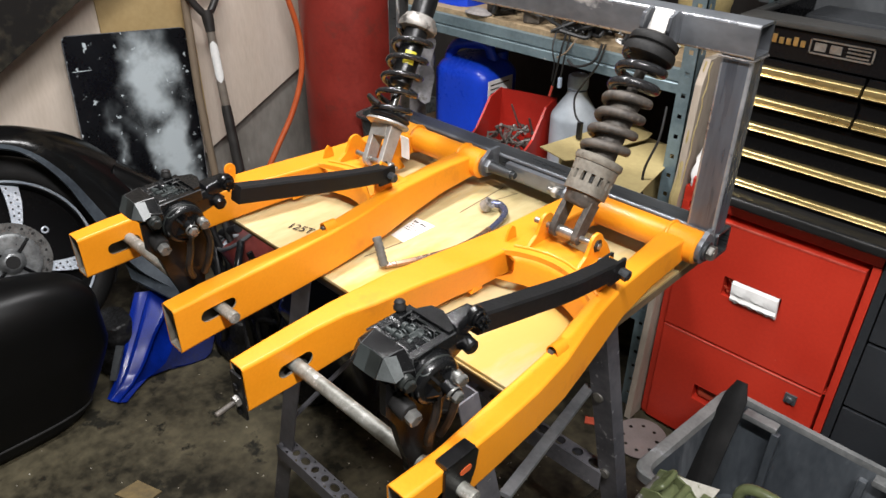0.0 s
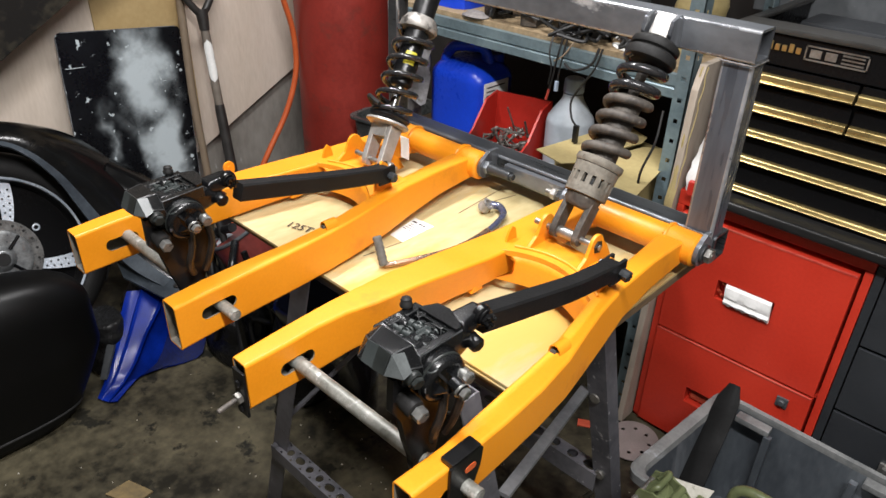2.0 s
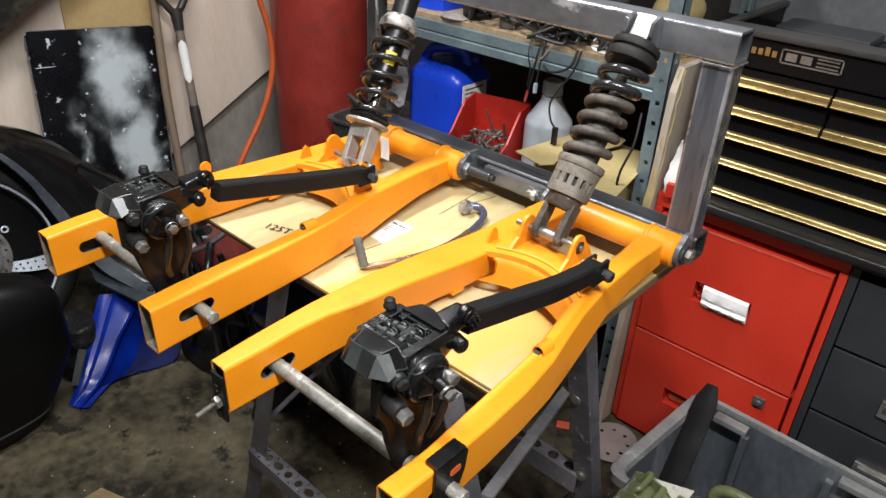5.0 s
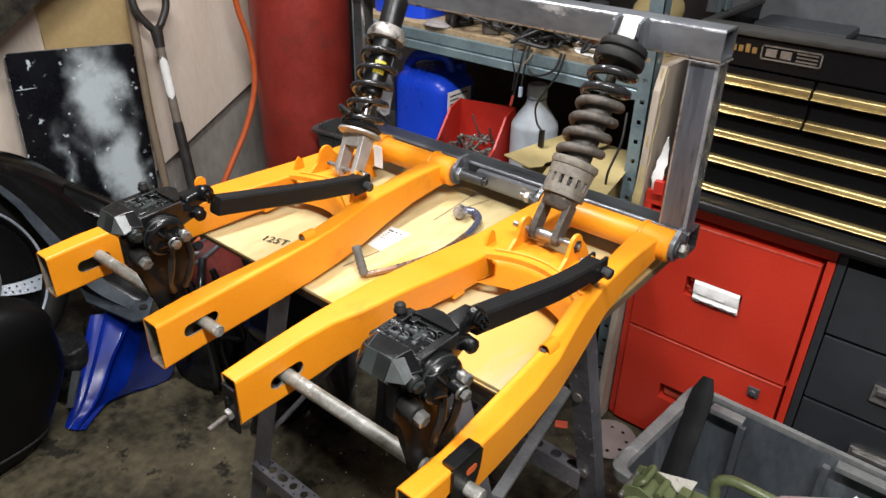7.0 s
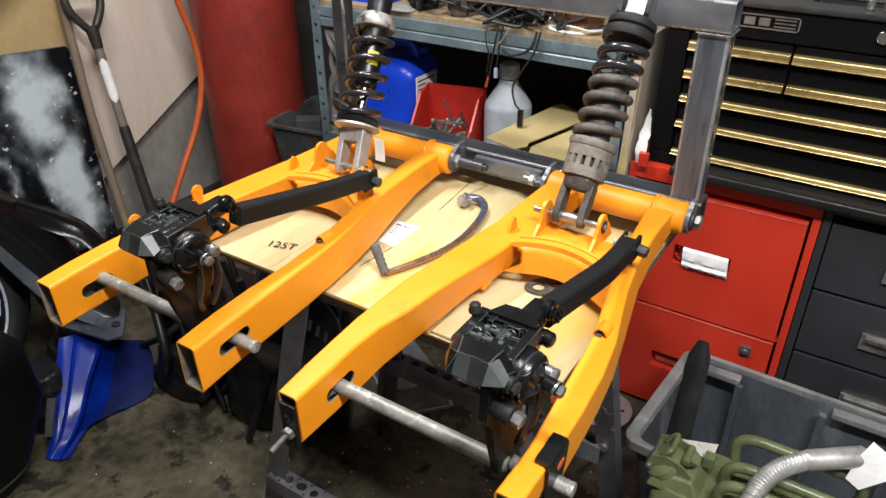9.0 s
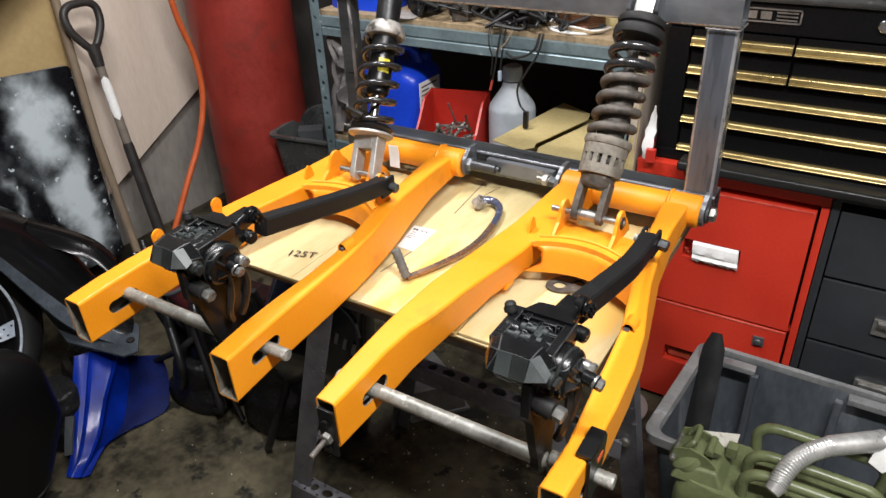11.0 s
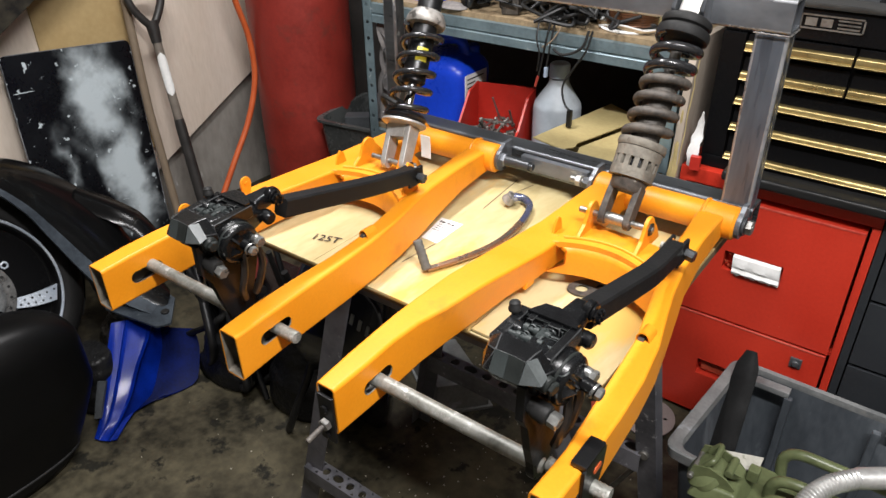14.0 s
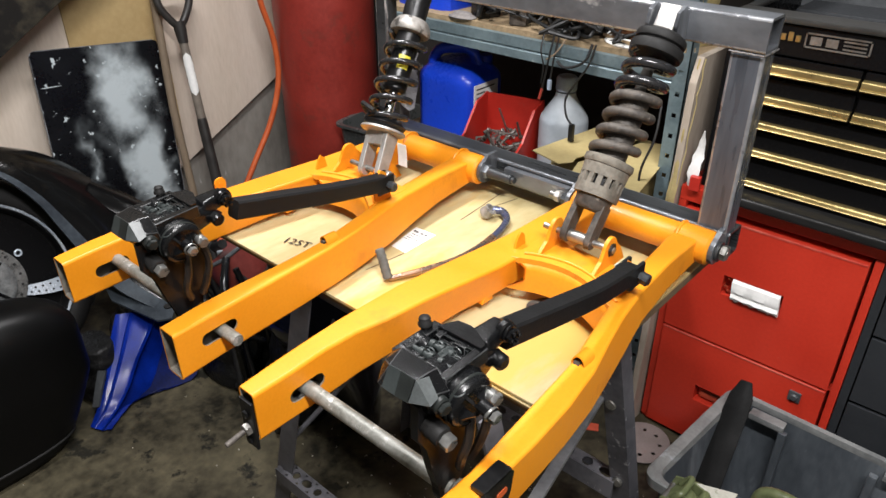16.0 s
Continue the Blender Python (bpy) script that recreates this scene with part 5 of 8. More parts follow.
# piston housing: a fat barrel with a stepped outer ring and three webs to the hose union
HM = along(W(-0.436, 0.4275, 0.9905), W(-0.380, 0.4225, 0.9855), (0, 0, 1))
part("piston_housing", lathe(B(), [(0.0290, 0.0), (0.0330, 0.006), (0.0345, 0.014), (0.0345, 0.030), (0.0325, 0.034), (0.0325, 0.043), (0.0300, 0.0465), (0.0255, 0.048), (0.0240, 0.0455), (0.0120, 0.0455)], HM, 44), CAST, cal)
part("housing_ring", lathe(B(), [(0.0328, 0.0345), (0.0337, 0.0352), (0.0337, 0.0375), (0.0328, 0.0385)], HM, 44), CAST_MID, cal)
for k in range(4):
    wm = HM @ Matrix.Rotation(radians(35 + 90 * k), 4, "Z")
    part("housing_web", hull(B(), [wm @ Vector(q) for q in ((0.008, -0.0018, 0.0455), (0.008, 0.0018, 0.0455), (0.0235, -0.0018, 0.0455), (0.0235, 0.0018, 0.0455), (0.009, -0.0015, 0.058), (0.009, 0.0015, 0.058))]), CAST, cal)
part("housing_fillet", soften(hull(B(), [W(*p) for p in ((-0.446, 0.402, 1.026), (-0.418, 0.402, 1.024), (-0.446, 0.446, 1.022), (-0.418, 0.446, 1.018), (-0.446, 0.406, 0.980), (-0.422, 0.406, 0.980), (-0.446, 0.452, 0.980), (-0.424, 0.450, 0.980))]), 0.008, 4), CAST, cal)
bm = rod(B(), (-0.384, 0.421, 0.985), (-0.364, 0.419, 0.983), 0.0085, seg=20, bev=0.001)
part("union", bm, CAST, cal)
bm = rod(B(), (-0.370, 0.419, 0.983), (-0.3665, 0.4185, 0.982), 0.0102, seg=20, bev=0.001)
hexrod(bm, (-0.3665, 0.4185, 0.982), (-0.358, 0.418, 0.981), 0.0078)
part("banjo_bolt", bm, DULLSTEEL, cal, "worn zinc banjo bolt")
bm = rod(B(), (-0.404, 0.449, 0.978), (-0.386, 0.448, 0.975), 0.0080, seg=16, bev=0.001)
hexrod(bm, (-0.386, 0.448, 0.975), (-0.379, 0.447, 0.974), 0.0088)
part("side_bolt", bm, DULLSTEEL, cal, "bright hex bolt")
bm = rod(B(), (-0.420, 0.382, 1.000), (-0.402, 0.380, 0.998), 0.0105, seg=16, bev=0.002)
hexrod(bm, (-0.402, 0.380, 0.998), (-0.396, 0.379, 0.997), 0.0085)
part("front_bolt", bm, CAST_MID, cal)
bm = lathe(B(), [(0.010, 0.0), (0.012, 0.003), (0.0115, 0.008), (0.013, 0.011), (0.012, 0.018), (0.0132, 0.021), (0.012, 0.027), (0.009, 0.029)], along((-0.428, 0.381, 0.960), (-0.398, 0.379, 0.956), (0, 0, 1)), 20)
part("slide_boot", bm, RUBBER, cal)
part("slide_bolt", hexrod(B(), (-0.400, 0.379, 0.956), (-0.387, 0.378, 0.954), 0.0098), DULLSTEEL, cal, "worn zinc slide bolt")
# bleed nipple
bm = lathe(B(), [(0.0085, 0.0), (0.0085, 0.008), (0.0062, 0.011), (0.0050, 0.014), (0.0050, 0.019), (0.0080, 0.021), (0.0086, 0.025), (0.0070, 0.028), (0.0074, 0.031), (0.0050, 0.034), (0.002, 0.0345)], along(W(-0.476, 0.444, 1.008), W(-0.485, 0.452, 1.05), (0, 1, 0)), 16)
part("bleed_nipple", bm, RUBBER, cal, "rubber-capped bleed nipple")
# tie rod lug and bolt
bm = hull(B(), [(-0.458, 0.478, 0.992), (-0.420, 0.478, 0.990), (-0.456, 0.480, 1.014), (-0.424, 0.482, 1.012), (-0.452, 0.520, 0.992), (-0.428, 0.522, 0.992), (-0.452, 0.534, 1.000), (-0.428, 0.536, 1.000), (-0.450, 0.526, 1.016), (-0.430, 0.528, 1.015)])
part("rod_lug", soften(bm, 0.005, 3), CAST, cal)
bm = rod(B(), (-0.434, 0.520, 1.008), (-0.423, 0.519, 1.007), 0.0140, seg=22, bev=0.002)
rod(bm, (-0.423, 0.519, 1.007), (-0.419, 0.519, 1.0065), 0.0125, seg=20, bev=0.001)
hexrod(bm, (-0.419, 0.519, 1.006), (-0.414, 0.518, 1.005), 0.0105)
for k in range(6):
    a = math.pi * k / 3
    box(bm, -0.415, -0.410, 0.5185 + 0.0075 * math.cos(a) - 0.002, 0.5185 + 0.0075 * math.cos(a) + 0.002, 1.005 + 0.0075 * math.sin(a) - 0.002, 1.005 + 0.0075 * math.sin(a) + 0.002)
part("lug_bolt", bm, CAST, cal, "dark castle-nut bolt")
part("lower_lug", rod(B(), (-0.425, 0.496, 0.984), (-0.407, 0.494, 0.982), 0.0105, seg=18, bev=0.003), CAST, cal)
# bracket down to the axle
pts = [(0.374, 1.000), (0.372, 0.958), (0.386, 0.938), (0.392, 0.902), (0.402, 0.872)] + [(0.420 + 0.018 * math.cos(radians(a)), 0.857 + 0.018 * math.sin(radians(a))) for a in range(160, 361, 20)] + [(0.446, 0.900), (0.464, 0.940), (0.462, 0.985)]
part("carrier", prism(B(), [W(0, y, z)[1:] for y, z in reversed(pts)], W(-0.431, 0, 0)[0], W(-0.421, 0, 0)[0], XM, bev=0.0015), BLACK, cal)
bm = tube(B(), smooth_path([(-0.410, 0.455, 0.965), (-0.402, 0.458, 0.930), (-0.405, 0.448, 0.895), (-0.412, 0.440, 0.872)], 5), 0.006, 8)
tube(bm, smooth_path([(-0.405, 0.430, 0.965), (-0.398, 0.420, 0.93), (-0.402, 0.412, 0.90), (-0.410, 0.418, 0.875)], 5), 0.006, 8)
part("carrier_rib", bm, mat("oily_rust_brown", (0.024, 0.018, 0.014), (0.010, 0.008, 0.007), rough=0.45, metal=0.1, scale=30, grain=140, bump=0.3), cal, "rust-stained ribs")
cal.scale = (0.88, 0.88, 0.88)
cal.location = (-0.434, 0.43, 0.884)
cal_far = copy_thing(cal, pose(-0.434 - 0.477, 0.43 - 0.018, 0.884 + 0.006, 3))

tie = thing("tie_rod", (-0.42, 0.67, 0.96), "matt black torque tie rod from caliper to arm lug", "tie rod", "tie rods")
ctr = smooth_path([(-0.432, 0.515, 1.000), (-0.427, 0.610, 0.981), (-0.425, 0.690, 0.964), (-0.430, 0.755, 0.949), (-0.434, 0.812, 0.937)], 5)
bm = B()
loft(bm, [[c + Vector((sx * 0.0125, 0, 0)) + Vector((0, 0.25, 0.97)) * sz * 0.0140 for sx, sz in ((-1, -0.8), (-0.8, -1), (0.8, -1), (1, -0.8), (1, 0.8), (0.8, 1), (-0.8, 1), (-1, 0.8))] for c in ctr])
part("bar", bm, MATTBLACK, tie)
bm = B()
for s in (-1, 1):
    box(bm, -0.434 + s * 0.0105 - 0.003, -0.434 + s * 0.0105 + 0.003, 0.790, 0.828, 0.921, 0.953, 0.002)
part("fork", bm, MATTBLACK, tie)
part("end_bolt", hexrod(B(), (-0.421, 0.814, 0.936), (-0.406, 0.813, 0.934), 0.009), DARKSTEEL, tie, "worn steel bolt end")
part("end_pin", rod(B(), (-0.457, 0.814, 0.937), (-0.421, 0.814, 0.936), 0.006, seg=14), AXLE, tie)
copy_thing(tie, pose(-0.42 - 0.4745, 0.67 - 0.014, 0.96 - 0.004))
# lugs that carry the rods
for x, y in ((-0.440, 0.815), (-0.914, 0.801)):
    lug = thing("rod_lug", (x, y, 0.897), "orange welded lug for the tie rod", "lug", "tie rod lugs")
    mm = Matrix(((0, 0, 1, x - 0.004), (1, 0, 0, 0), (0, 1, 0, 0), (0, 0, 0, 1)))
    part("plate", prism(B(), [(y - 0.02, 0.895), (y + 0.022, 0.895), (y + 0.012, 0.945), (y, 0.953), (y - 0.010, 0.945)], -0.003, 0.003, mm, bev=0.001), ORANGE, lug)

# ---- bits on the cardboard ----
lev = thing("foot_lever", (-0.79, 0.85, ZT), "bent tarnished gear lever with rubber toe peg, lying on cardboard", "foot lever")
path = smooth_path([(-0.800, 0.699, 0.826), (-0.772, 0.757, 0.828), (-0.752, 0.82, 0.829), (-0.750, 0.885, 0.829), (-0.760, 0.945, 0.830), (-0.774, 0.985, 0.832), (-0.798, 1.002, 0.834), (-0.815, 0.995, 0.836)], 6)
n = len(path)
part("shaft", tube(B(), path[: n // 2 + 1], [0.0052 + 0.0022 * i / (n // 2) for i in range(n // 2 + 1)], 12), LEVERRUST, lev, "brown tarnished chrome")
part("shaft", tube(B(), path[n // 2:], [0.0076] * (n - n // 2), 12, flat=0.8), LEVERBLUE, lev, "blue-tinted steel")
part("splined_end", lathe(B(), [(0.006, 0.0), (0.0125, 0.002), (0.0135, 0.006), (0.0115, 0.014), (0.0125, 0.020), (0.0085, 0.021), (0.0075, 0.012)], along((-0.824, 0.980, 0.828), (-0.806, 0.986, 0.848), (0, 1, 0)), 24), DIRTYALLOY, lev)
bm = B()
pts = [Vector((-0.800, 0.698, 0.828)).lerp(Vector((-0.822, 0.702, 0.874)), i / 12) for i in range(13)]
tube(bm, pts, [0.0072 + (0.0014 if i % 2 else 0) for i in range(13)], 14)
part("toe_peg", bm, mat("dusty_grey_rubber", (0.15, 0.15, 0.14), (0.075, 0.075, 0.07), rough=0.7, scale=30, grain=160, bump=0.2), lev, "ribbed dusty grey rubber peg")

solo("paper_note", prism(B(), [(-0.8955, 0.8655), (-0.8805, 0.7850), (-0.8445, 0.7835), (-0.8465, 0.8670)], ZT + 0.0006, ZT + 0.0012), PAPER, (-0.865, 0.825, ZT), "small white printed paper label on the cardboard", "paper")
bm = B()
for k, (a, b) in enumerate(((0.0, 0.10), (0.13, 0.30), (0.42, 0.56), (0.60, 0.66), (0.70, 0.80))):
    box(bm, -0.889 + 0.040 * a, -0.889 + 0.040 * b, 0.8505, 0.8555 - 0.0006 * (k % 2), ZT + 0.0013, ZT + 0.0016)
for k in range(4):
    box(bm, -0.884, -0.884 + 0.03 - 0.006 * (k % 2), 0.842 - 0.007 * k, 0.8432 - 0.007 * k, ZT + 0.0013, ZT + 0.0016)
solo("printed_lines", bm, INK, (-0.87, 0.82, ZT + 0.0013), "grey unreadable print bars on the white label", "print")
txt = bpy.data.curves.new("stencil_text", "FONT")
txt.body, txt.size, txt.extrude, txt.align_x, txt.align_y = "125T", 0.027, 0.0002, "CENTER", "CENTER"
tob = new("stencil_text", txt)
tob.matrix_basis = pose(-1.018, 0.680, ZT + 0.0014, 0, 0, 17)
dg = bpy.context.evaluated_depsgraph_get()
dg.update()
tm = bpy.data.meshes.new_from_object(tob.evaluated_get(dg))
bpy.data.objects.remove(tob)
tm.materials.clear()
tm.materials.append(INK)
tob = new("stencil_text", tm)
tob.matrix_basis = pose(-1.018, 0.680, ZT + 0.0014, 0, 0, 17)
tagged(tob, "black stencilled 125T on the tan cardboard", "print")

bm = B()
outl = [(0.038 * math.cos(a), 0.024 * math.sin(a)) for a in [i * math.pi / 14 for i in range(28)]]
prism(bm, outl, 0.0, 0.004, bev=0.0006)
link = part("slotted_plate", bm, RUSTY)
knife = part("cutter", rod(rod(B(), (-0.015, 0, -0.01), (-0.015, 0, 0.01), 0.0105), (0.017, 0, -0.01), (0.017, 0, 0.01), 0.008), BLACK)
md = link.modifiers.new("holes", "BOOLEAN")
md.object, md.solver = knife, "EXACT"
dg = bpy.context.evaluated_depsgraph_get()
dg.update()
link.data = bpy.data.meshes.new_from_object(link.evaluated_get(dg))
link.modifiers.clear()
bpy.data.objects.remove(knife)
link.matrix_basis = pose(-0.556, 0.812, ZT + 0.0005, 0, 0, 38)
tagged(link, "dark rusty oval plate with two holes on cardboard", "plate")
for p, q in (((-0.852, 0.943), (-0.866, 1.09)), ((-0.846, 1.00), (-0.826, 1.09)), ((-0.856, 0.70), (-0.846, 0.782))):
    d = (Vector(q) - Vector(p)).normalized()
    nrm = Vector((-d.y, d.x)) * 0.0009
    a, b = Vector(p), Vector(q)
    solo("cardboard_crease", prism(B(), [(a + nrm)[:], (b + nrm)[:], (b - nrm)[:], (a - nrm)[:]], ZT + 0.0006, ZT + 0.0009), CARD_EDGE, (a.x, a.y, ZT + 0.0006), "dark slit in the tan cardboard", "crease")

# ---- trestle ----
TRESTLE_BAR = mat("scuffed_grey_stay", (0.27, 0.275, 0.285), (0.15, 0.155, 0.165), rough=0.45, metal=0.3, scale=16, grain=90, bump=0.15)
tr = thing("trestle", (-0.80, 0.85, 0), "grey painted folding steel trestle with perforated rails", "trestle")


def angle_leg(top, foot, w, facing):
    """An L-section leg; facing gives the side its second flange turns to."""
    bm = B()
    top, foot = Vector(top), Vector(foot)
    out = Vector((w, 0, 0))
    back = Vector((0, facing * w * 0.8, 0))
    t = 0.003
    prof = [Vector((0, 0, 0)), out, out + Vector((0, facing * t, 0)), Vector((t, facing * t, 0)), back + Vector((t, 0, 0)), back]
    loft(bm, [[p + q for q in prof] for p in (top, foot)])
    return bm


def perforated_rail(x0, x1, y, z, hh, depth, pitch):
    """A folded channel whose face carries round holes."""
    bm = B()
    n = int((x1 - x0) / pitch)
    seg = 12
    for i in range(n):
        a, b = x0 + i * pitch, x0 + (i + 1) * pitch
        cx, r = (a + b) / 2, hh * 0.30
        top = y, z
        ring = [bm.verts.new((cx + r * math.cos(2 * math.pi * k / seg) * (1.5 if i % 3 == 2 else 1), y + depth / 2 + r * math.sin(2 * math.pi * k / seg), z)) for k in range(seg)]
        edge = []
        for k in range(seg):
            t = 2 * math.pi * k / seg
            c, s = math.cos(t), math.sin(t)
            f = 1 / max(abs(c) / (pitch / 2), abs(s) / (depth / 2))
            edge.append(bm.verts.new((cx + c * f, y + depth / 2 + s * f, z)))
        for k in range(seg):
            bm.faces.new((ring[k], ring[(k + 1) % seg], edge[(k + 1) % seg], edge[k]))
        low = [bm.verts.new(v.co - Vector((0, 0, 0.003))) for v in ring]
        for k in range(seg):
            bm.faces.new((ring[(k + 1) % seg], ring[k], low[k], low[(k + 1) % seg]))
    box(bm, x0, x0 + n * pitch, y, y + 0.003, z - hh * 1.2, z - 0.0002)
    box(bm, x0, x0 + n * pitch, y + depth - 0.003, y + depth, z - hh * 0.6, z - 0.0002)
    return bm


part("leg", angle_leg((-0.932, 0.600, 0.797), (-1.150, 0.600, 0.0), 0.048, 1), TRESTLE, tr)
part("leg", angle_leg((-0.498, 0.600, 0.797), (-0.255, 0.600, 0.0), -0.046, 1), TRESTLE, tr)
part("leg", angle_leg((-0.905, 0.900, 0.797), (-1.150, 1.073, 0.0), 0.040, -1), TRESTLE, tr)
part("leg", angle_leg((-0.485, 0.900, 0.797), (-0.435, 1.073, 0.0), -0.040, -1), TRESTLE, tr)
part("perforated_rail", perforated_rail(-1.066, -0.342, 0.588, 0.285, 0.030, 0.036, 0.034), TRESTLE, tr, "grey rail with punched holes")
part("perforated_rail", perforated_rail(-1.035, -0.462, 0.985, 0.340, 0.040, 0.034, 0.046), TRESTLE, tr, "grey rail with punched holes")
part("head_rail", box(B(), -0.93, -0.48, 0.63, 0.65, 0.778, 0.7975, 0.002), TRESTLE, tr)
part("head_rail", box(B(), -0.93, -0.50, 0.87, 0.89, 0.778, 0.7975, 0.002), TRESTLE, tr)
for x in (-0.90, -0.53):
    part("top_rail", box(B(), x - 0.018, x + 0.018, 0.652, 0.868, 0.770, 0.7975, 0.002), TRESTLE, tr)
m = along((-0.522, 0.958, 0.568), (-0.452, 0.625, 0.602))
part("brace", box(B(), -0.010, 0.010, -0.0045, 0.0045, 0, 0.342, 0.002, m), TRESTLE_BAR, tr, "pale grey flat folding stay")
m = along((-1.030, 0.612, 0.370), (-0.957, 0.925, 0.585))
part("brace", box(B(), -0.005, 0.005, -0.003, 0.003, 0, 0.386, 0.001, m), TRESTLE, tr, "thin grey folding stay")
part("stay_rod", rod(B(), (-0.478, 1.075, 0.285), (-0.572, 1.085, 0.085), 0.0062, seg=10), ZINC, tr)
for x, y, z in ((-0.495, 0.955, 0.566), (-0.478, 1.000, 0.340)):
    part("pivot_bolt", rod(B(), (x, y - 0.012, z), (x, y + 0.012, z), 0.011, seg=14, bev=0.002), ZINC, tr)
# ---- things on the shelves ----
SZ, UZ = 0.6145, 1.0145


def superbox(cx, cy, z0, hx, hy, h, e=4.0, nz=14, nr=36, taper=None, m=None):
    """A rounded upright body; taper(u) scales each level."""
    rings = []
    for i in range(nz + 1):
        u = i / nz
        k = taper(u) if taper else 1.0
        ring = []
        for j in range(nr):
            a = 2 * math.pi * j / nr
            c, s = math.cos(a), math.sin(a)
            r = (abs(c) ** e + abs(s) ** e) ** (-1 / e)
            ring.append(Vector((hx * r * c * k, hy * r * s * k, z0 + h * u)))
        rings.append(ring)
    mm = Matrix.Translation((cx, cy, 0)) @ (m or Matrix.Identity(4))
    return loft(B(), [[mm @ p for p in ring] for ring in rings])


jug = thing("plastic_jug", (-1.49, 1.69, SZ), "blue plastic jug with moulded handle and white label, on the shelf", "jug")
tp = lambda u: 0.93 + 0.07 * min(1, u * 8) if u < 0.13 else (1.0 if u < 0.78 else math.sqrt(max(0.0, 1 - ((u - 0.78) / 0.26) ** 2)))
part("body", superbox(-1.49, 1.69, SZ, 0.112, 0.092, 0.245, 5.0, 18, 40, tp), BLUE, jug, sharp=60)
hp = smooth_path([(-1.555, 1.645, 0.800), (-1.560, 1.645, 0.852), (-1.535, 1.650, 0.890), (-1.490, 1.665, 0.900), (-1.445, 1.690, 0.895), (-1.430, 1.70, 0.850)], 6)
part("handle", tube(B(), hp, 0.017, 14), BLUE, jug)
part("cap", lathe(B(), [(0.024, 0.83), (0.026, 0.835), (0.026, 0.865), (0.022, 0.872), (0.01, 0.873)], Matrix.Translation((-1.44, 1.745, 0)), 24), BLUE, jug)
part("label", box(B(), -1.3790, -1.3765, 1.622, 1.735, 0.700, 0.812, 0.0005), PAPER, jug, "white paper label")
bm = B()
for k in range(7):
    box(bm, -1.3764, -1.3758, 1.632, 1.632 + (0.04 if k % 3 else 0.085), 0.796 - k * 0.013, 0.800 - k * 0.013)
part("label_print", bm, INK, jug, "grey print bars")

pb = thing("parts_bin", (-1.24, 1.58, SZ), "red plastic parts bin full of bolts, on the shelf", "parts bin")
BM = pose(-1.245, 1.585, SZ, 0, 0, 14)
# side outline: open sloping front towards -y
side = [(-0.100, 0.012), (-0.112, 0.085), (-0.060, 0.100), (0.020, 0.172), (0.098, 0.180), (0.098, 0.0), (-0.09, 0.0)]
bm = B()
for x in (-0.092, 0.086):
    mm = BM @ Matrix(((0, 0, 1, x), (1, 0, 0, 0), (0, 1, 0, 0), (0, 0, 0, 1)))
    prism(bm, side, 0, 0.006, mm, bev=0.001)
box(bm, -0.086, 0.086, -0.09, 0.098, 0.0, 0.006, 0, BM)
box(bm, -0.086, 0.086, 0.092, 0.098, 0.006, 0.178, 0, BM)
mm = BM @ Matrix(((0, 0, 1, -0.086), (1, 0, 0, 0), (0, 1, 0, 0), (0, 0, 0, 1)))
prism(bm, [(-0.100, 0.012), (-0.112, 0.085), (-0.106, 0.085), (-0.094, 0.012)], 0, 0.172, mm)
part("shell", bm, REDBIN, pb)
mm = BM @ Matrix(((0, 0, 1, -0.06), (1, 0, 0, 0), (0, 1, 0, 0), (0, 0, 0, 1)))
part("label_card", prism(B(), [(-0.114, 0.055), (-0.117, 0.083), (-0.115, 0.083), (-0.112, 0.055)], 0, 0.12, mm), KRAFT, pb, "torn brown label card")
rnd = random.Random(5)
for k in range(46):
    x, y = rnd.uniform(-0.07, 0.07), rnd.uniform(-0.075, 0.075)
    z = 0.040 + 0.035 * rnd.random() + 0.025 * (1 - abs(x) / 0.07)
    d = Vector((rnd.uniform(-1, 1), rnd.uniform(-1, 1), rnd.uniform(-0.4, 0.7))).normalized() * rnd.uniform(0.012, 0.026)
    c = Vector((x, y, z))
    bm = rod(B(), BM @ (c - d), BM @ (c + d), 0.0035, seg=8)
    hexrod(bm, BM @ (c + d), BM @ (c + d * 1.35), 0.0068)
    bolt_ob = solo("loose_bolt", bm, RUSTY if k % 3 else ZINC, BM @ c, "loose grimy steel bolt in the red bin", "bolt", "bolts in the bin")
solo("long_screw", rod(B(), BM @ Vector((0.01, 0.05, 0.06)), BM @ Vector((-0.012, 0.01, 0.165)), 0.0028, seg=8), ZINC, BM @ Vector((0.01, 0.05, 0.06)), "thin bright rod standing up in the bin", "screw")

bt = thing("plastic_bottle", (-1.085, 1.66, SZ), "cloudy white plastic bottle with pale blue cap", "bottle")
BTM = Matrix.Translation((-1.085, 1.66, 0))
part("body", lathe(B(), [(0.060, SZ), (0.067, SZ + 0.006), (0.068, 0.768), (0.0645, 0.782), (0.049, 0.806), (0.034, 0.828), (0.029, 0.838), (0.027, 0.850)], BTM, 36), MILKY, bt, sharp=50)
part("cap", lathe(B(), [(0.028, 0.855), (0.029, 0.858), (0.028, 0.888), (0.024, 0.893), (0.008, 0.894)], BTM, 24), CAPBLUE, bt, "pale blue screw cap")
rows = []
for k in range(6):
    a = radians(-62 + 12 * k)
    rows.append([BTM @ Vector((r * math.cos(a), r * math.sin(a), z)) for r, z in ((0.0713, 0.67), (0.0719, 0.67), (0.0719, 0.735), (0.0713, 0.735))])
part("label", loft(B(), rows), GREYPLASTIC, bt, "dark label")

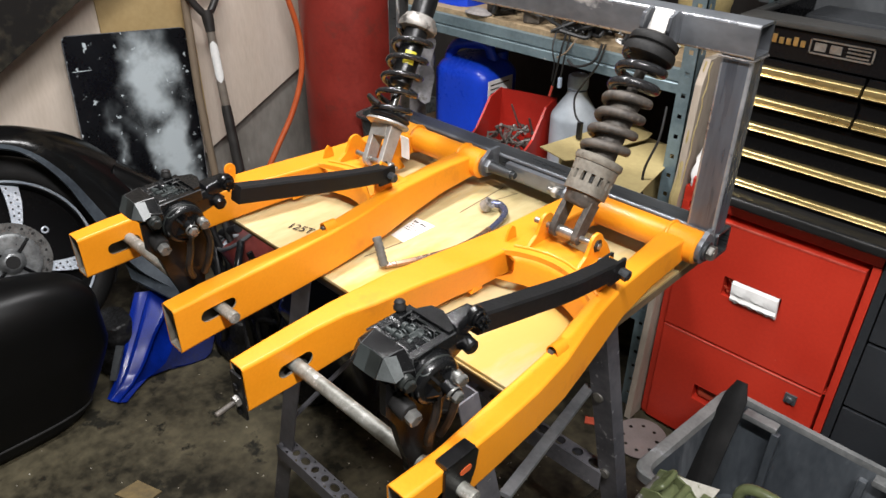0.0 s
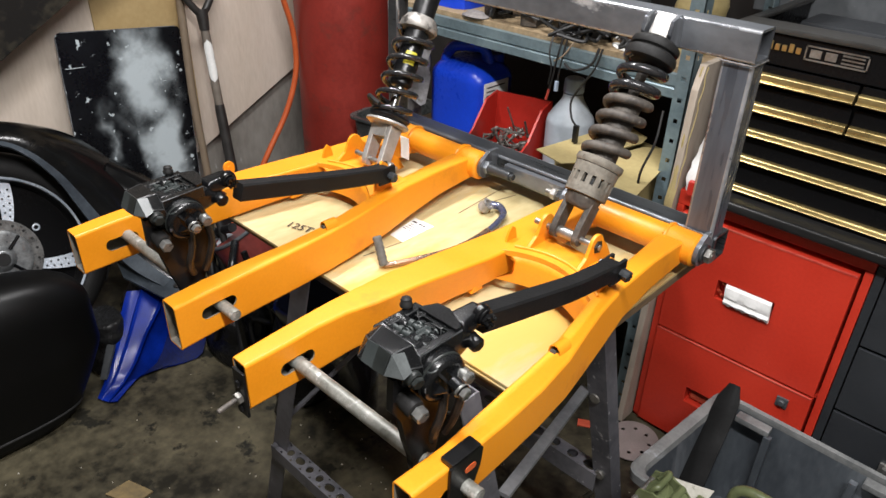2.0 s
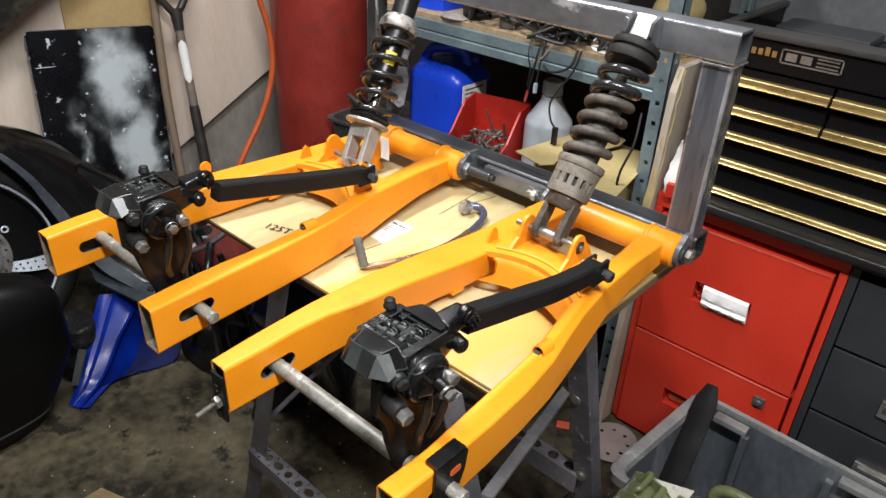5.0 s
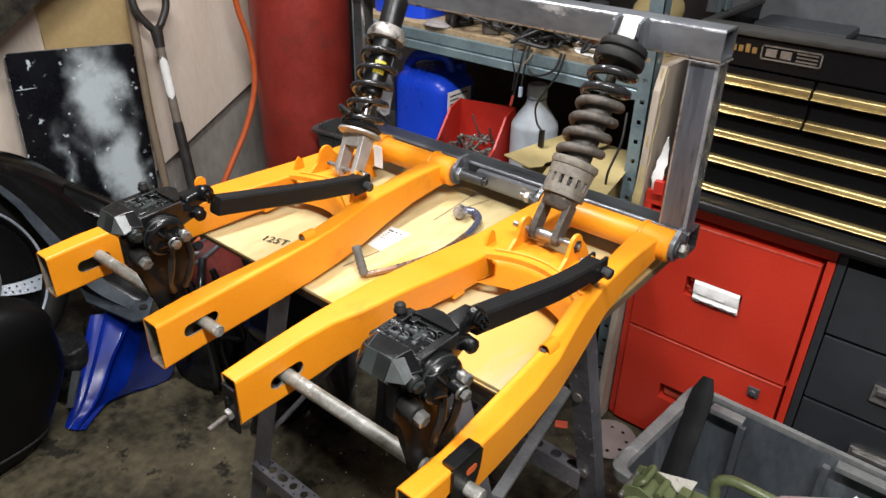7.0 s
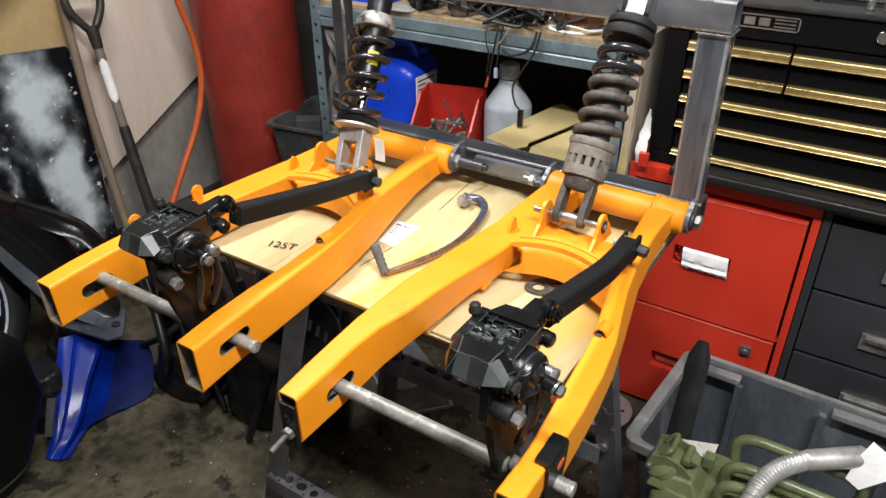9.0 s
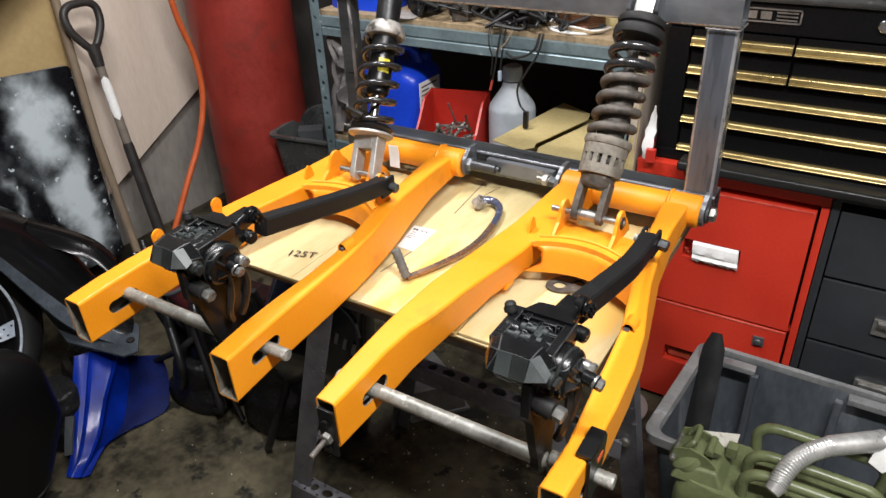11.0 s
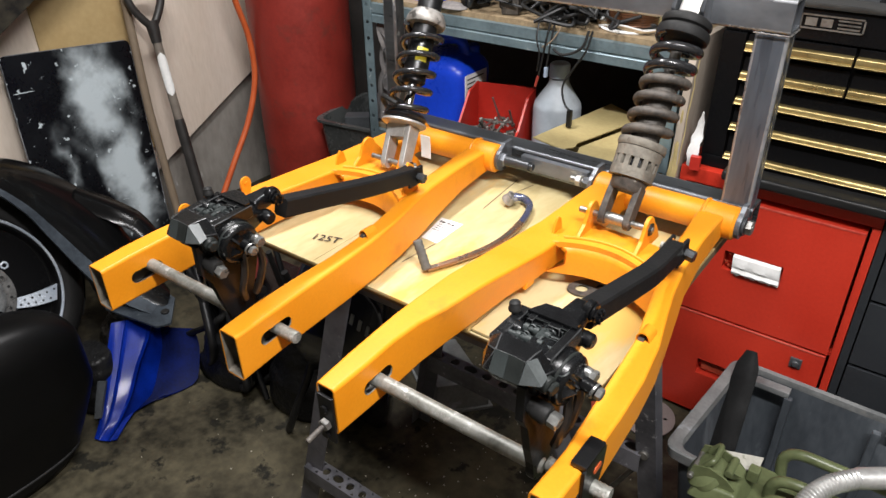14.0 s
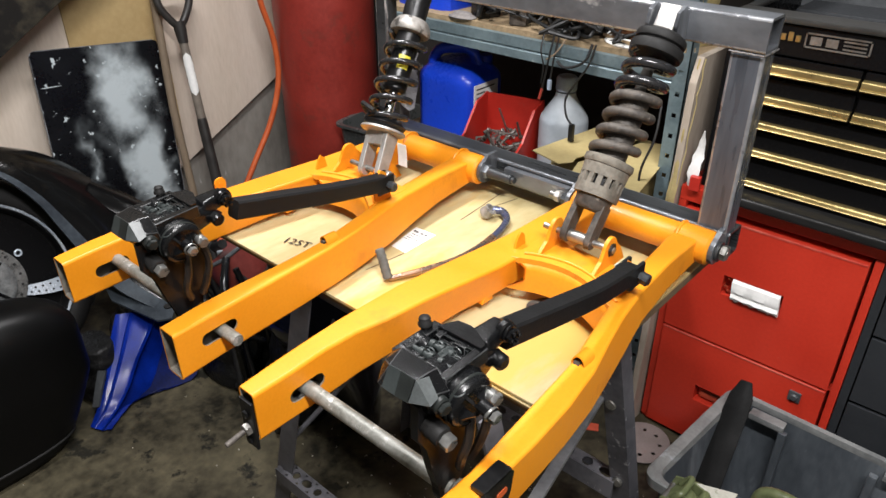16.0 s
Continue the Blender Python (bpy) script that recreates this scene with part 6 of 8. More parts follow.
cb = thing("cardboard_box", (-0.90, 1.60, SZ), "open dirty tan cardboard box with folded-out flaps", "cardboard box")
CM = pose(-0.885, 1.615, SZ, 0, 0, -6)
bm = B()
for a in ((-0.115, 0.115, -0.13, -0.126), (-0.115, 0.115, 0.126, 0.13), (-0.115, -0.111, -0.126, 0.126), (0.111, 0.115, -0.126, 0.126)):
    box(bm, *a, 0.0, 0.125, 0, CM)
part("carton", bm, KRAFT, cb)


def flap(pts, sag=0.0):
    bm = B()
    n = Vector((0, 0, 0.003))
    lo = [bm.verts.new(Vector(p)) for p in pts]
    hi = [bm.verts.new(Vector(p) + n) for p in pts]
    bm.faces.new(list(reversed(lo)))
    bm.faces.new(hi)
    for i in range(len(pts)):
        j = (i + 1) % len(pts)
        bm.faces.new((lo[i], lo[j], hi[j], hi[i]))
    return bm


part("flap", flap([(-1.026, 1.427, 0.764), (-0.927, 1.400, 0.764), (-0.905, 1.425, 0.766), (-0.912, 1.452, 0.766), (-0.858, 1.668, 0.766), (-0.868, 1.712, 0.766), (-0.968, 1.760, 0.768)]), KRAFT, cb)
part("flap", flap([(-0.905, 1.452, 0.757), (-0.880, 1.370, 0.756), (-0.700, 1.348, 0.757), (-0.740, 1.560, 0.759), (-0.785, 1.700, 0.760), (-0.850, 1.662, 0.758)]), KRAFT, cb)

# standing cardboard between shelf and cabinet
PALECARD = mat("pale_worn_cardboard", (0.46, 0.395, 0.325), (0.33, 0.275, 0.22), rough=0.85, scale=5, grain=90, bump=0.2, stretch=(1, 1, 0.3), spots=(0.24, 0.18, 0.125), spot_scale=12, spot_cut=0.63, soft=0.1)
st = solo("cardboard_slab", prism(B(), [(1.500, 0.0), (1.97, 0.0), (1.97, 1.03), (1.565, 1.035), (1.545, 0.98)], -0.700, -0.682, Matrix(((0, 0, 1, 0), (1, 0, 0, 0), (0, 1, 0, 0), (0, 0, 0, 1))), bev=0.002), PALECARD, (-0.69, 1.73, 0), "folded cardboard panel standing between shelving and cabinet", "cardboard")
rows = []
for i in range(12):
    u = i / 11
    c = Vector((-0.655 + 0.010 * u * u, 1.552 - 0.006 * math.sin(u * 7), 0.728 + 0.150 * u))
    w = 0.0015 + 0.012 * max(0.0, math.sin(math.pi * min(1, 0.08 + 0.92 * u ** 0.8))) * (1 + 0.2 * math.sin(i * 2.3))
    rows.append([c + Vector((-w, 0.001, 0)), c + Vector((0.2 * w, -0.003 + 0.001 * math.cos(i * 2), 0)), c + Vector((w, 0.001, 0)), c + Vector((0, 0.003, 0))])
solo("white_rag", loft(B(), rows), PAPER, (-0.65, 1.555, 0.74), "scrap of white cloth hanging beside the tool chest", "rag", sharp=60)

rnd = random.Random(11)
rows = []
for i in range(30):
    u = i / 29
    yy, zz = 1.500 + 0.065 * u, 0.45 + 0.58 * u
    jag = rnd.uniform(-0.004, 0.005)
    rows.append([Vector((x, yy + dy + jag, zz)) for x, dy in ((-0.702, 0.004), (-0.691, -0.006 + rnd.uniform(-0.003, 0.003)), (-0.680, 0.004), (-0.691, 0.006))])
part("torn_edge", loft(B(), rows), KRAFT, st, "torn corrugated edge")
solo("black_cable", tube(B(), smooth_path([(-0.735, 1.50, 0.93), (-0.728, 1.475, 0.86), (-0.742, 1.455, 0.78), (-0.730, 1.45, 0.70), (-0.72, 1.47, 0.60), (-0.74, 1.48, 0.45)], 6), 0.0032, 8), WIRE, (-0.74, 1.48, 0.45), "thin black cable hanging by the cardboard", "cable")

# upper shelf clutter
rl = thing("wire_reel", (-0.895, 1.66, UZ), "reel of brown wire with pale rim, on the shelf", "wire reel")
RM = Matrix.Translation((-0.895, 1.665, 0))
part("winding", tube(B(), [RM @ Vector((0.062 * math.cos(a), 0.062 * math.sin(a), UZ + 0.010 + 0.0058 * (a / (2 * math.pi)))) for a in [i * 2 * math.pi / 30 for i in range(30 * 7)]], 0.0036, 6), COPPER, rl)
part("flange", lathe(B(), [(0.02, UZ), (0.080, UZ), (0.082, UZ + 0.003), (0.080, UZ + 0.006), (0.02, UZ + 0.006)], RM, 40), PAPER, rl, "pale rim")
part("flange", lathe(B(), [(0.02, UZ + 0.052), (0.060, UZ + 0.052), (0.060, UZ + 0.056), (0.02, UZ + 0.056)], RM, 40), COPPER, rl)
for k in range(3):
    hp = [Vector((-0.895 + (0.078 + 0.01 * k) * math.cos(a) + 0.006 * k, 1.655 + 0.06 * math.sin(a), UZ + 0.012 + 0.006 * math.sin(3 * a + k))) for a in [radians(150 + 12 * i) for i in range(16)]]
    solo("loose_wire", tube(B(), hp, 0.0026, 6), CHIP if k else PAPER, (-0.895, 1.6, UZ), "loose pale wire loop beside the reel", "wire")

rnd = random.Random(11)
for k in range(44):
    c = Vector((-1.30 + 0.42 * rnd.random(), 1.56 + 0.14 * rnd.random(), UZ))
    pts = [c + Vector((rnd.uniform(-0.07, 0.07), rnd.uniform(-0.03, 0.06), rnd.uniform(0.006, 0.075))) for _ in range(5)]
    solo("black_cable", tube(B(), smooth_path(pts, 6), rnd.uniform(0.003, 0.006), 7), WIRE, c, "tangled black cable lying on the shelf", "cable", "cable tangle")
for k in range(18):
    c = Vector((rnd.uniform(-1.42, -0.95), rnd.uniform(1.62, 1.80), UZ + 0.001))
    sx, sy, sz = rnd.uniform(0.015, 0.04), rnd.uniform(0.015, 0.035), rnd.uniform(0.012, 0.045)
    solo("machine_part", box(B(), -sx, sx, -sy, sy, 0, sz * 2, 0.005, Matrix.Translation(c) @ Matrix.Rotation(rnd.uniform(0, 3), 4, "Z")), (CAST, BLACK, RUSTY)[k % 3], c, "small dark greasy machine part on the shelf", "machine part", "shelf parts")
# hanging wires in front of the shelf
HW = [([(-1.06, 1.545, 1.03), (-1.065, 1.535, 0.98), (-1.075, 1.538, 0.93), (-1.085, 1.54, 0.885)], 0.0026, WIRE), ([(-1.05, 1.55, 1.03), (-1.055, 1.54, 0.97), (-1.062, 1.54, 0.915)], 0.0024, WIRE),
      ([(-0.955, 1.55, 1.02), (-0.962, 1.54, 0.985), (-0.985, 1.535, 0.965), (-1.020, 1.535, 0.955), (-1.045, 1.54, 0.965)], 0.0036, WIRE), ([(-0.945, 1.55, 1.02), (-0.955, 1.54, 0.97), (-0.985, 1.535, 0.92), (-1.008, 1.535, 0.875), (-0.998, 1.53, 0.835), (-0.980, 1.53, 0.815)], 0.0028, WIRE),
      ([(-1.10, 1.56, 1.03), (-1.095, 1.54, 0.985), (-1.085, 1.54, 0.945), (-1.090, 1.54, 0.90)], 0.0022, WIRE), ([(-1.03, 1.55, 1.02), (-1.05, 1.54, 0.985), (-1.075, 1.535, 0.965)], 0.0022, WOOD)]
for pts, r, mt in HW:
    solo("hanging_wire", tube(B(), smooth_path(pts, 6), r, 7), mt, pts[0], "thin wire hanging off the shelf edge", "wire", "hanging wires")
solo("wire_connector", box(B(), -0.986, -0.973, 1.524, 1.536, 0.772, 0.818, 0.002), BLACK, (-0.98, 1.53, 0.772), "black plastic wire connector hanging on its lead", "connector")
solo("wire_connector", box(B(), -1.066, -1.058, 1.534, 1.544, 0.888, 0.915, 0.002), CAPBLUE, (-1.062, 1.54, 0.888), "blue crimp connector hanging on its lead", "connector")
solo("wire_connector", rod(B(), (-1.085, 1.54, 0.887), (-1.092, 1.54, 0.858), 0.0035, seg=8), REDWIRE, (-1.088, 1.54, 0.858), "red crimp connector hanging on its lead", "connector")
# rag and blue tub at the shelf's far end
rows = []
for i in range(15):
    u = i / 14
    ring = []
    for j in range(14):
        a = 2 * math.pi * j / 14
        r = 0.034 + 0.012 * math.sin(3 * a + 5 * u) + 0.006 * math.sin(7 * a + i)
        ring.append(Vector((-1.665 + 0.03 * math.sin(u * 4) + r * 1.1 * math.cos(a), 1.60 + r * 0.7 * math.sin(a), 0.93 - 0.30 * u)))
    rows.append(ring)
solo("hanging_rag", loft(B(), rows), RAG, (-1.665, 1.60, 0.63), "grey crumpled rag stuffed against the shelf upright", "rag", sharp=70)
solo("blue_tub", superbox(-1.58, 1.68, UZ, 0.11, 0.07, 0.16, 5, 8, 28), BLUE, (-1.58, 1.68, UZ), "blue plastic tub on the upper shelf", "tub")
solo("clear_bag", superbox(-1.395, 1.585, UZ, 0.042, 0.022, 0.018, 2.5, 8, 24, lambda u: math.sqrt(max(0.02, 1 - u * u)) * (1 + 0.1 * math.sin(9 * u))), RAG, (-1.395, 1.585, UZ), "small crumpled clear plastic bag on the shelf", "bag")
solo("brown_sack", superbox(-0.82, 1.78, UZ, 0.07, 0.10, 0.16, 2.6, 10, 28, lambda u: 1 - 0.45 * u + 0.08 * math.sin(12 * u)), KRAFT, (-0.82, 1.78, UZ), "crumpled brown paper sack on the shelf", "sack")
solo("grey_jar", lathe(B(), [(0.03, UZ), (0.034, UZ + 0.004), (0.034, UZ + 0.07), (0.026, UZ + 0.08), (0.026, UZ + 0.095)], Matrix.Translation((-0.99, 1.78, 0)), 24), GREYPLASTIC, (-0.99, 1.78, UZ), "small grey plastic jar on the shelf", "jar")

rnd = random.Random(31)
grid = []
for i in range(7):
    u = i / 6
    grid.append([Vector((-1.640 + 0.075 * v + 0.012 * rnd.uniform(-1, 1), 1.570 + 0.018 * rnd.uniform(-1, 1) - 0.03 * math.sin(math.pi * v), 0.925 - 0.20 * u + 0.012 * rnd.uniform(-1, 1))) for v in (0, 0.25, 0.5, 0.75, 1)])
BAG = mat("dusty_grey_film", (0.36, 0.35, 0.36), (0.17, 0.16, 0.155), rough=0.35, scale=16, grain=90, bump=0.3, spots=(0.10, 0.085, 0.07), spot_scale=14, spot_cut=0.56)
cols = [smooth_path([r[k] for r in grid], 3) for k in range(5)]
bm = B()
vs = [[bm.verts.new(p) for p in c] for c in cols]
for a, b in zip(vs, vs[1:]):
    for k in range(len(a) - 1):
        bm.faces.new((a[k], a[k + 1], b[k + 1], b[k]))
bmesh.ops.solidify(bm, geom=bm.faces[:], thickness=0.004)
solo("plastic_wrap", bm, BAG, (-1.60, 1.57, 0.72), "crumpled grey plastic wrap stuffed beside the jug", "wrap", sharp=24)

# ---- black tub behind the shelving ----
tubm = pose(-1.98, 1.94, 0, 0, 0, 8)
TUBGREY = mat("glossy_grey_tub_plastic", (0.085, 0.09, 0.088), (0.04, 0.043, 0.042), rough=0.28, scale=7, grain=80, bump=0.1, spots=(0.2, 0.2, 0.19), spot_scale=16, spot_cut=0.66)
tub = thing("storage_tub", (-1.98, 1.94, 0), "scuffed black plastic tub with dark contents beside the cylinder", "tub")


def open_tub(hx0, hy0, hx1, hy1, h, wall, m, r=0.04, rim=0.012):
    def ring(hx, hy, z):
        out = []
        for sx, sy, a0 in ((1, 1, 0), (-1, 1, 90), (-1, -1, 180), (1, -1, 270)):
            for k in range(5):
                a = radians(a0 + 22.5 * k)
                out.append(m @ Vector((sx * (hx - r) + r * math.cos(a), sy * (hy - r) + r * math.sin(a), z)))
        return out
    bm = B()
    loft(bm, [ring(hx0, hy0, 0.0), ring(hx1, hy1, h - rim), ring(hx1 + rim, hy1 + rim, h - rim * 0.8), ring(hx1 + rim, hy1 + rim, h), ring(hx1 - wall, hy1 - wall, h), ring(hx0 - wall, hy0 - wall, 0.008)])
    return bm


part("shell", open_tub(0.17, 0.14, 0.215, 0.175, 0.475, 0.006, tubm), TUBGREY, tub)
rnd = random.Random(8)
for k in range(7):
    c = tubm @ Vector((rnd.uniform(-0.13, 0.13), rnd.uniform(-0.10, 0.10), 0.0))
    solo("scrap_part", box(B(), -0.05, 0.05, -0.03, 0.03, 0.012, 0.30 + 0.17 * rnd.random(), 0.008, Matrix.Translation(c) @ Matrix.Rotation(rnd.uniform(0, 3), 4, "Z")), (BLACK, GREYPLASTIC, CAST)[k % 3], c, "dark scrap part standing in the black tub", "scrap", "tub scrap")

# ---- tools and hose at the west wall ----
SOCKET = mat("dark_brown_socket_steel", (0.030, 0.027, 0.025), (0.018, 0.016, 0.015), rough=0.5, scale=20, grain=120, bump=0.1)
SP_FACE = -28
sp = thing("spade", (-2.45, 1.37, 0.0), "garden spade with dark D-grip, white label and leaning shaft", "spade")
s_lo, s_mid, s_fork = Vector((-2.46, 1.355, 0.16)), Vector((-2.545, 1.375, 0.575)), Vector((-2.600, 1.390, 0.815))
part("shaft", tube(B(), [s_lo.lerp(s_fork, 0.42), s_fork], [0.0165, 0.0160], 18), SHAFT, sp)
part("socket", tube(B(), [Vector((-2.425, 1.348, 0.0)) + Vector((0, 0, 0.02)), s_lo.lerp(s_fork, 0.50), s_lo.lerp(s_fork, 0.53)], [0.022, 0.0195, 0.0175], 18), SOCKET, sp, "black steel socket")
sl_m = along(s_lo.lerp(s_fork, 0.66), s_lo.lerp(s_fork, 0.90), (0, 1, 0))
rows = []
for i in range(13):
    u = i / 12
    half = 62 * (min(1, u * 6, (1 - u) * 6) ** 0.5) + 4 * math.sin(i * 2.4) + 1
    hh = (s_fork - s_lo).length * 0.24 * u
    rows.append([sl_m @ Vector((rr * math.cos(radians(aa)), rr * math.sin(radians(aa)), hh)) for rr, k in ((0.0170, 1), (0.0176, -1)) for aa in [SP_FACE + k * half * (j / 4 - 1) for j in range(9)]])
part("label", loft(B(), rows), PAPER, sp, "worn white paper label")
part("yoke", tube(B(), [s_lo.lerp(s_fork, 0.95), s_fork, s_fork + (s_fork - s_lo).normalized() * 0.045], [0.018, 0.021, 0.024], 16), SOCKET, sp)
ud = (s_fork - s_lo).normalized()
ys = Vector((0, 1, 0))
c = s_fork + ud * 0.02
grip = smooth_path([c, c + ud * 0.035 + ys * 0.030, c + ud * 0.085 + ys * 0.060, c + ud * 0.135 + ys * 0.064, c + ud * 0.160 + ys * 0.040, c + ud * 0.164, c + ud * 0.160 - ys * 0.040, c + ud * 0.135 - ys * 0.064, c + ud * 0.085 - ys * 0.060, c + ud * 0.035 - ys * 0.030, c], 5)
part("d_grip", tube(B(), grip, 0.0140, 12), SOCKET, sp, "black D-shaped grip")
part("blade", prism(B(), [(-0.09, 0), (0.09, 0), (0.09, 0.10), (0.03, 0.12), (-0.03, 0.12), (-0.09, 0.10)], -0.002, 0.002, Matrix.Translation((-2.428, 1.348, 0.002)) @ Matrix.Rotation(radians(80), 4, "Z") @ Matrix.Rotation(radians(80), 4, "X")), BLACK, sp)

bs = thing("wooden_pole", (-2.52, 1.30, 0.0), "weathered round wooden pole leaning on the boards", "pole")
part("pole", tube(B(), [(-2.50, 1.272, 0.0), (-2.60, 1.300, 0.55), (-2.70, 1.362, 1.05), (-2.715, 1.40, 1.5)], 0.0150, 16), WOOD, bs)

hose_p = smooth_path([(-2.44, 1.60, 1.6), (-2.45, 1.635, 1.10), (-2.45, 1.650, 0.92), (-2.45, 1.690, 0.76), (-2.45, 1.690, 0.60), (-2.45, 1.63, 0.445), (-2.45, 1.53, 0.30), (-2.45, 1.44, 0.17), (-2.45, 1.36, 0.06), (-2.40, 1.25, 0.012), (-2.25, 1.15, 0.0115)], 7)
solo("air_hose", tube(B(), hose_p, 0.0115, 12), HOSE, (-2.40, 1.25, 0), "orange rubber hose hanging in a slack curve", "hose")

COVER = mat("mottled_dark_cover", (0.10, 0.085, 0.055), (0.010, 0.009, 0.008), rough=0.7, spec=0.25, scale=2.2, grain=30, bump=0.15, mix=0.56)
solo("dark_cover", prism(B(), [(-0.3, 0.20), (1.55, 1.33), (1.55, 1.9), (-0.3, 1.9)], -2.62, -2.60, Matrix(((0, 0, 1, 0), (1, 0, 0, 0), (0, 1, 0, 0), (0, 0, 0, 1))), bev=0.004), COVER, (-2.61, 0.5, 0.3), "dark cover sheet hanging in front of the boards", "cover")

# ---- pile beside the boards: wheel, mudguard, seat, fairings ----
HUBGREY = mat("dull_hub_alloy", (0.30, 0.31, 0.31), (0.13, 0.135, 0.14), rough=0.34, metal=0.6, scale=30, grain=160, bump=0.2)
DISCSTEEL = mat("tarnished_disc_steel", (0.25, 0.25, 0.245), (0.12, 0.12, 0.118), rough=0.30, metal=0.55, scale=30, grain=120, bump=0.1, rough_var=0.06)
POLISHED = mat("polished_spoke_alloy", (0.84, 0.90, 0.98), (0.52, 0.60, 0.70), rough=0.26, metal=0.35, scale=14, grain=120, bump=0.05)
WC = Vector((-2.222, 0.423, 0.329))
WA = Vector((0.945, -0.038, 0.323)).normalized()
WM = along(WC, WC + WA, (0, 0, 1))
wh = thing("spare_wheel", (WC.x, WC.y, 0.1), "black motorcycle wheel with bright rim edge and polished drilled spokes", "wheel")
part("tyre", tube(B(), [WM @ Vector((0.268 * math.cos(a), 0.268 * math.sin(a), -0.045)) for a in [i * 2 * math.pi / 56 for i in range(56)]], 0.050, 16, closed=True), RUBBER, wh)
bm = lathe(B(), [(0.226, -0.05), (0.242, -0.045), (0.246, 0.0), (0.240, 0.010), (0.234, 0.010), (0.226, 0.0), (0.222, -0.045)], WM, 64)
part("rim", bm, BLACK, wh, "black rim")
part("rim_edge", tube(B(), [WM @ Vector((0.240 * math.cos(a), 0.240 * math.sin(a), 0.011)) for a in [i * 2 * math.pi / 72 for i in range(72)]], 0.0042, 8, closed=True), POLISHED, wh, "polished bright rim edge")
part("dish", lathe(B(), [(0.05, -0.035), (0.225, -0.035), (0.225, -0.03), (0.05, -0.03)], WM, 48), CHEST, wh, "gloss black inner dish")
bm = lathe(B(), [(0.0, 0.048), (0.022, 0.048), (0.028, 0.044), (0.032, 0.036), (0.040, 0.028), (0.074, 0.030), (0.084, 0.026), (0.086, 0.012), (0.078, 0.008), (0.030, -0.02)], WM, 40)
part("hub", bm, HUBGREY, wh, "dull alloy hub")
for k in range(4):
    a = 2 * math.pi * (k + 0.45) / 4
    p = WM @ Vector((0.034 * math.cos(a), 0.034 * math.sin(a), 0.034))
    q = WM @ Vector((0.082 * math.cos(a), 0.082 * math.sin(a), 0.028))
    part("hub_rib", rod(B(), p, q, 0.005, seg=8), CAST, wh)
part("hub_bore", lathe(B(), [(0.0, 0.046), (0.0195, 0.0485), (0.0195, 0.050), (0.0, 0.050)], WM, 20), RUBBER, wh)
# flat drilled spokes, polished
for k in range(4):
    a = radians(67 - 90 * k)
    sm = WM @ Matrix.Rotation(a, 4, "Z")
    arc = [(0.085 + 0.0176 * i, 0.030 * (i / 8) ** 2 - 0.012, 0.012 + 0.0016 * i) for i in range(9)]
    bm = prism(B(), [(r_, o_ - w_) for r_, o_, w_ in arc] + [(r_, o_ + w_) for r_, o_, w_ in reversed(arc)], -0.006, 0.004, sm, bev=0.0015)
    spoke = part("spoke", bm, POLISHED, wh, "polished drilled flat spoke")
    for i in range(5):
        for s in (-1, 1):
            r_, o_ = 0.132 + 0.020 * i + 0.005 * s, s * (0.0070 + 0.0016 * i) + 0.030 * ((0.047 + 0.020 * i) / 0.141) ** 2 - 0.012
            part("spoke_hole", rod(B(), sm @ Vector((r_, o_, 0.0035)), sm @ Vector((r_, o_, 0.0046)), 0.0032, seg=10), RUBBER, spoke)
part("hub_flange", lathe(B(), [(0.086, 0.004), (0.116, 0.004), (0.116, 0.009), (0.086, 0.009)], WM, 48), DISCSTEEL, wh, "tarnished drilled flange")
for k in range(20):
    a = 2 * math.pi * k / 20
    part("flange_hole", rod(B(), WM @ Vector((0.102 * math.cos(a), 0.102 * math.sin(a), 0.0085)), WM @ Vector((0.102 * math.cos(a), 0.102 * math.sin(a), 0.0096)), 0.0042, seg=10), RUBBER, wh)
part("valve_ring", tube(B(), [WM @ Vector((0.125 + 0.009 * math.cos(a), 0.055 + 0.009 * math.sin(a), -0.028)) for a in [i * 2 * math.pi / 16 for i in range(16)]], 0.0030, 8, closed=True), POLISHED, wh, "bright ring")

bm = B()
rows = []
for k in range(25):
    a = radians(-35 + 9 * k)
    rows.append([WM @ Vector((r * math.cos(a), r * math.sin(a), z)) for r, z in ((0.300, -0.085), (0.338, -0.085), (0.338, -0.078), (0.300, -0.078))])
INNER = loft(bm, rows)
# black mudguard arching over the wheel, with a scuffed grey lip
DARKGUARD = mat("scuffed_black_guard", (0.003, 0.003, 0.0032), (0.005, 0.005, 0.005), rough=0.17, scale=9, grain=120, spec=0.20, rough_var=0.07, bump=0.03, spots=(0.020, 0.017, 0.013), spot_scale=5, spot_cut=0.54, soft=0.2)
mg = thing("mudguard", (-1.9, 0.45, 0.4), "glossy black motorcycle mudguard with scuffed grey lip over the wheel", "mudguard")
GUARDLIP = mat("scuffed_grey_guard_lip", (0.050, 0.062, 0.074), (0.020, 0.025, 0.031), rough=0.50, spec=0.3, scale=11, grain=120, bump=0.1, spots=(0.13, 0.145, 0.16), spot_scale=16, spot_cut=0.60, soft=0.12)
lip = smooth_path([(-2.279, 0.344, 0.691), (-2.248, 0.499, 0.666), (-2.216, 0.569, 0.624), (-2.171, 0.621, 0.548), (-2.133, 0.647, 0.477), (-2.069, 0.682, 0.372), (-2.003, 0.721, 0.280), (-1.902, 0.796, 0.204)], 5)
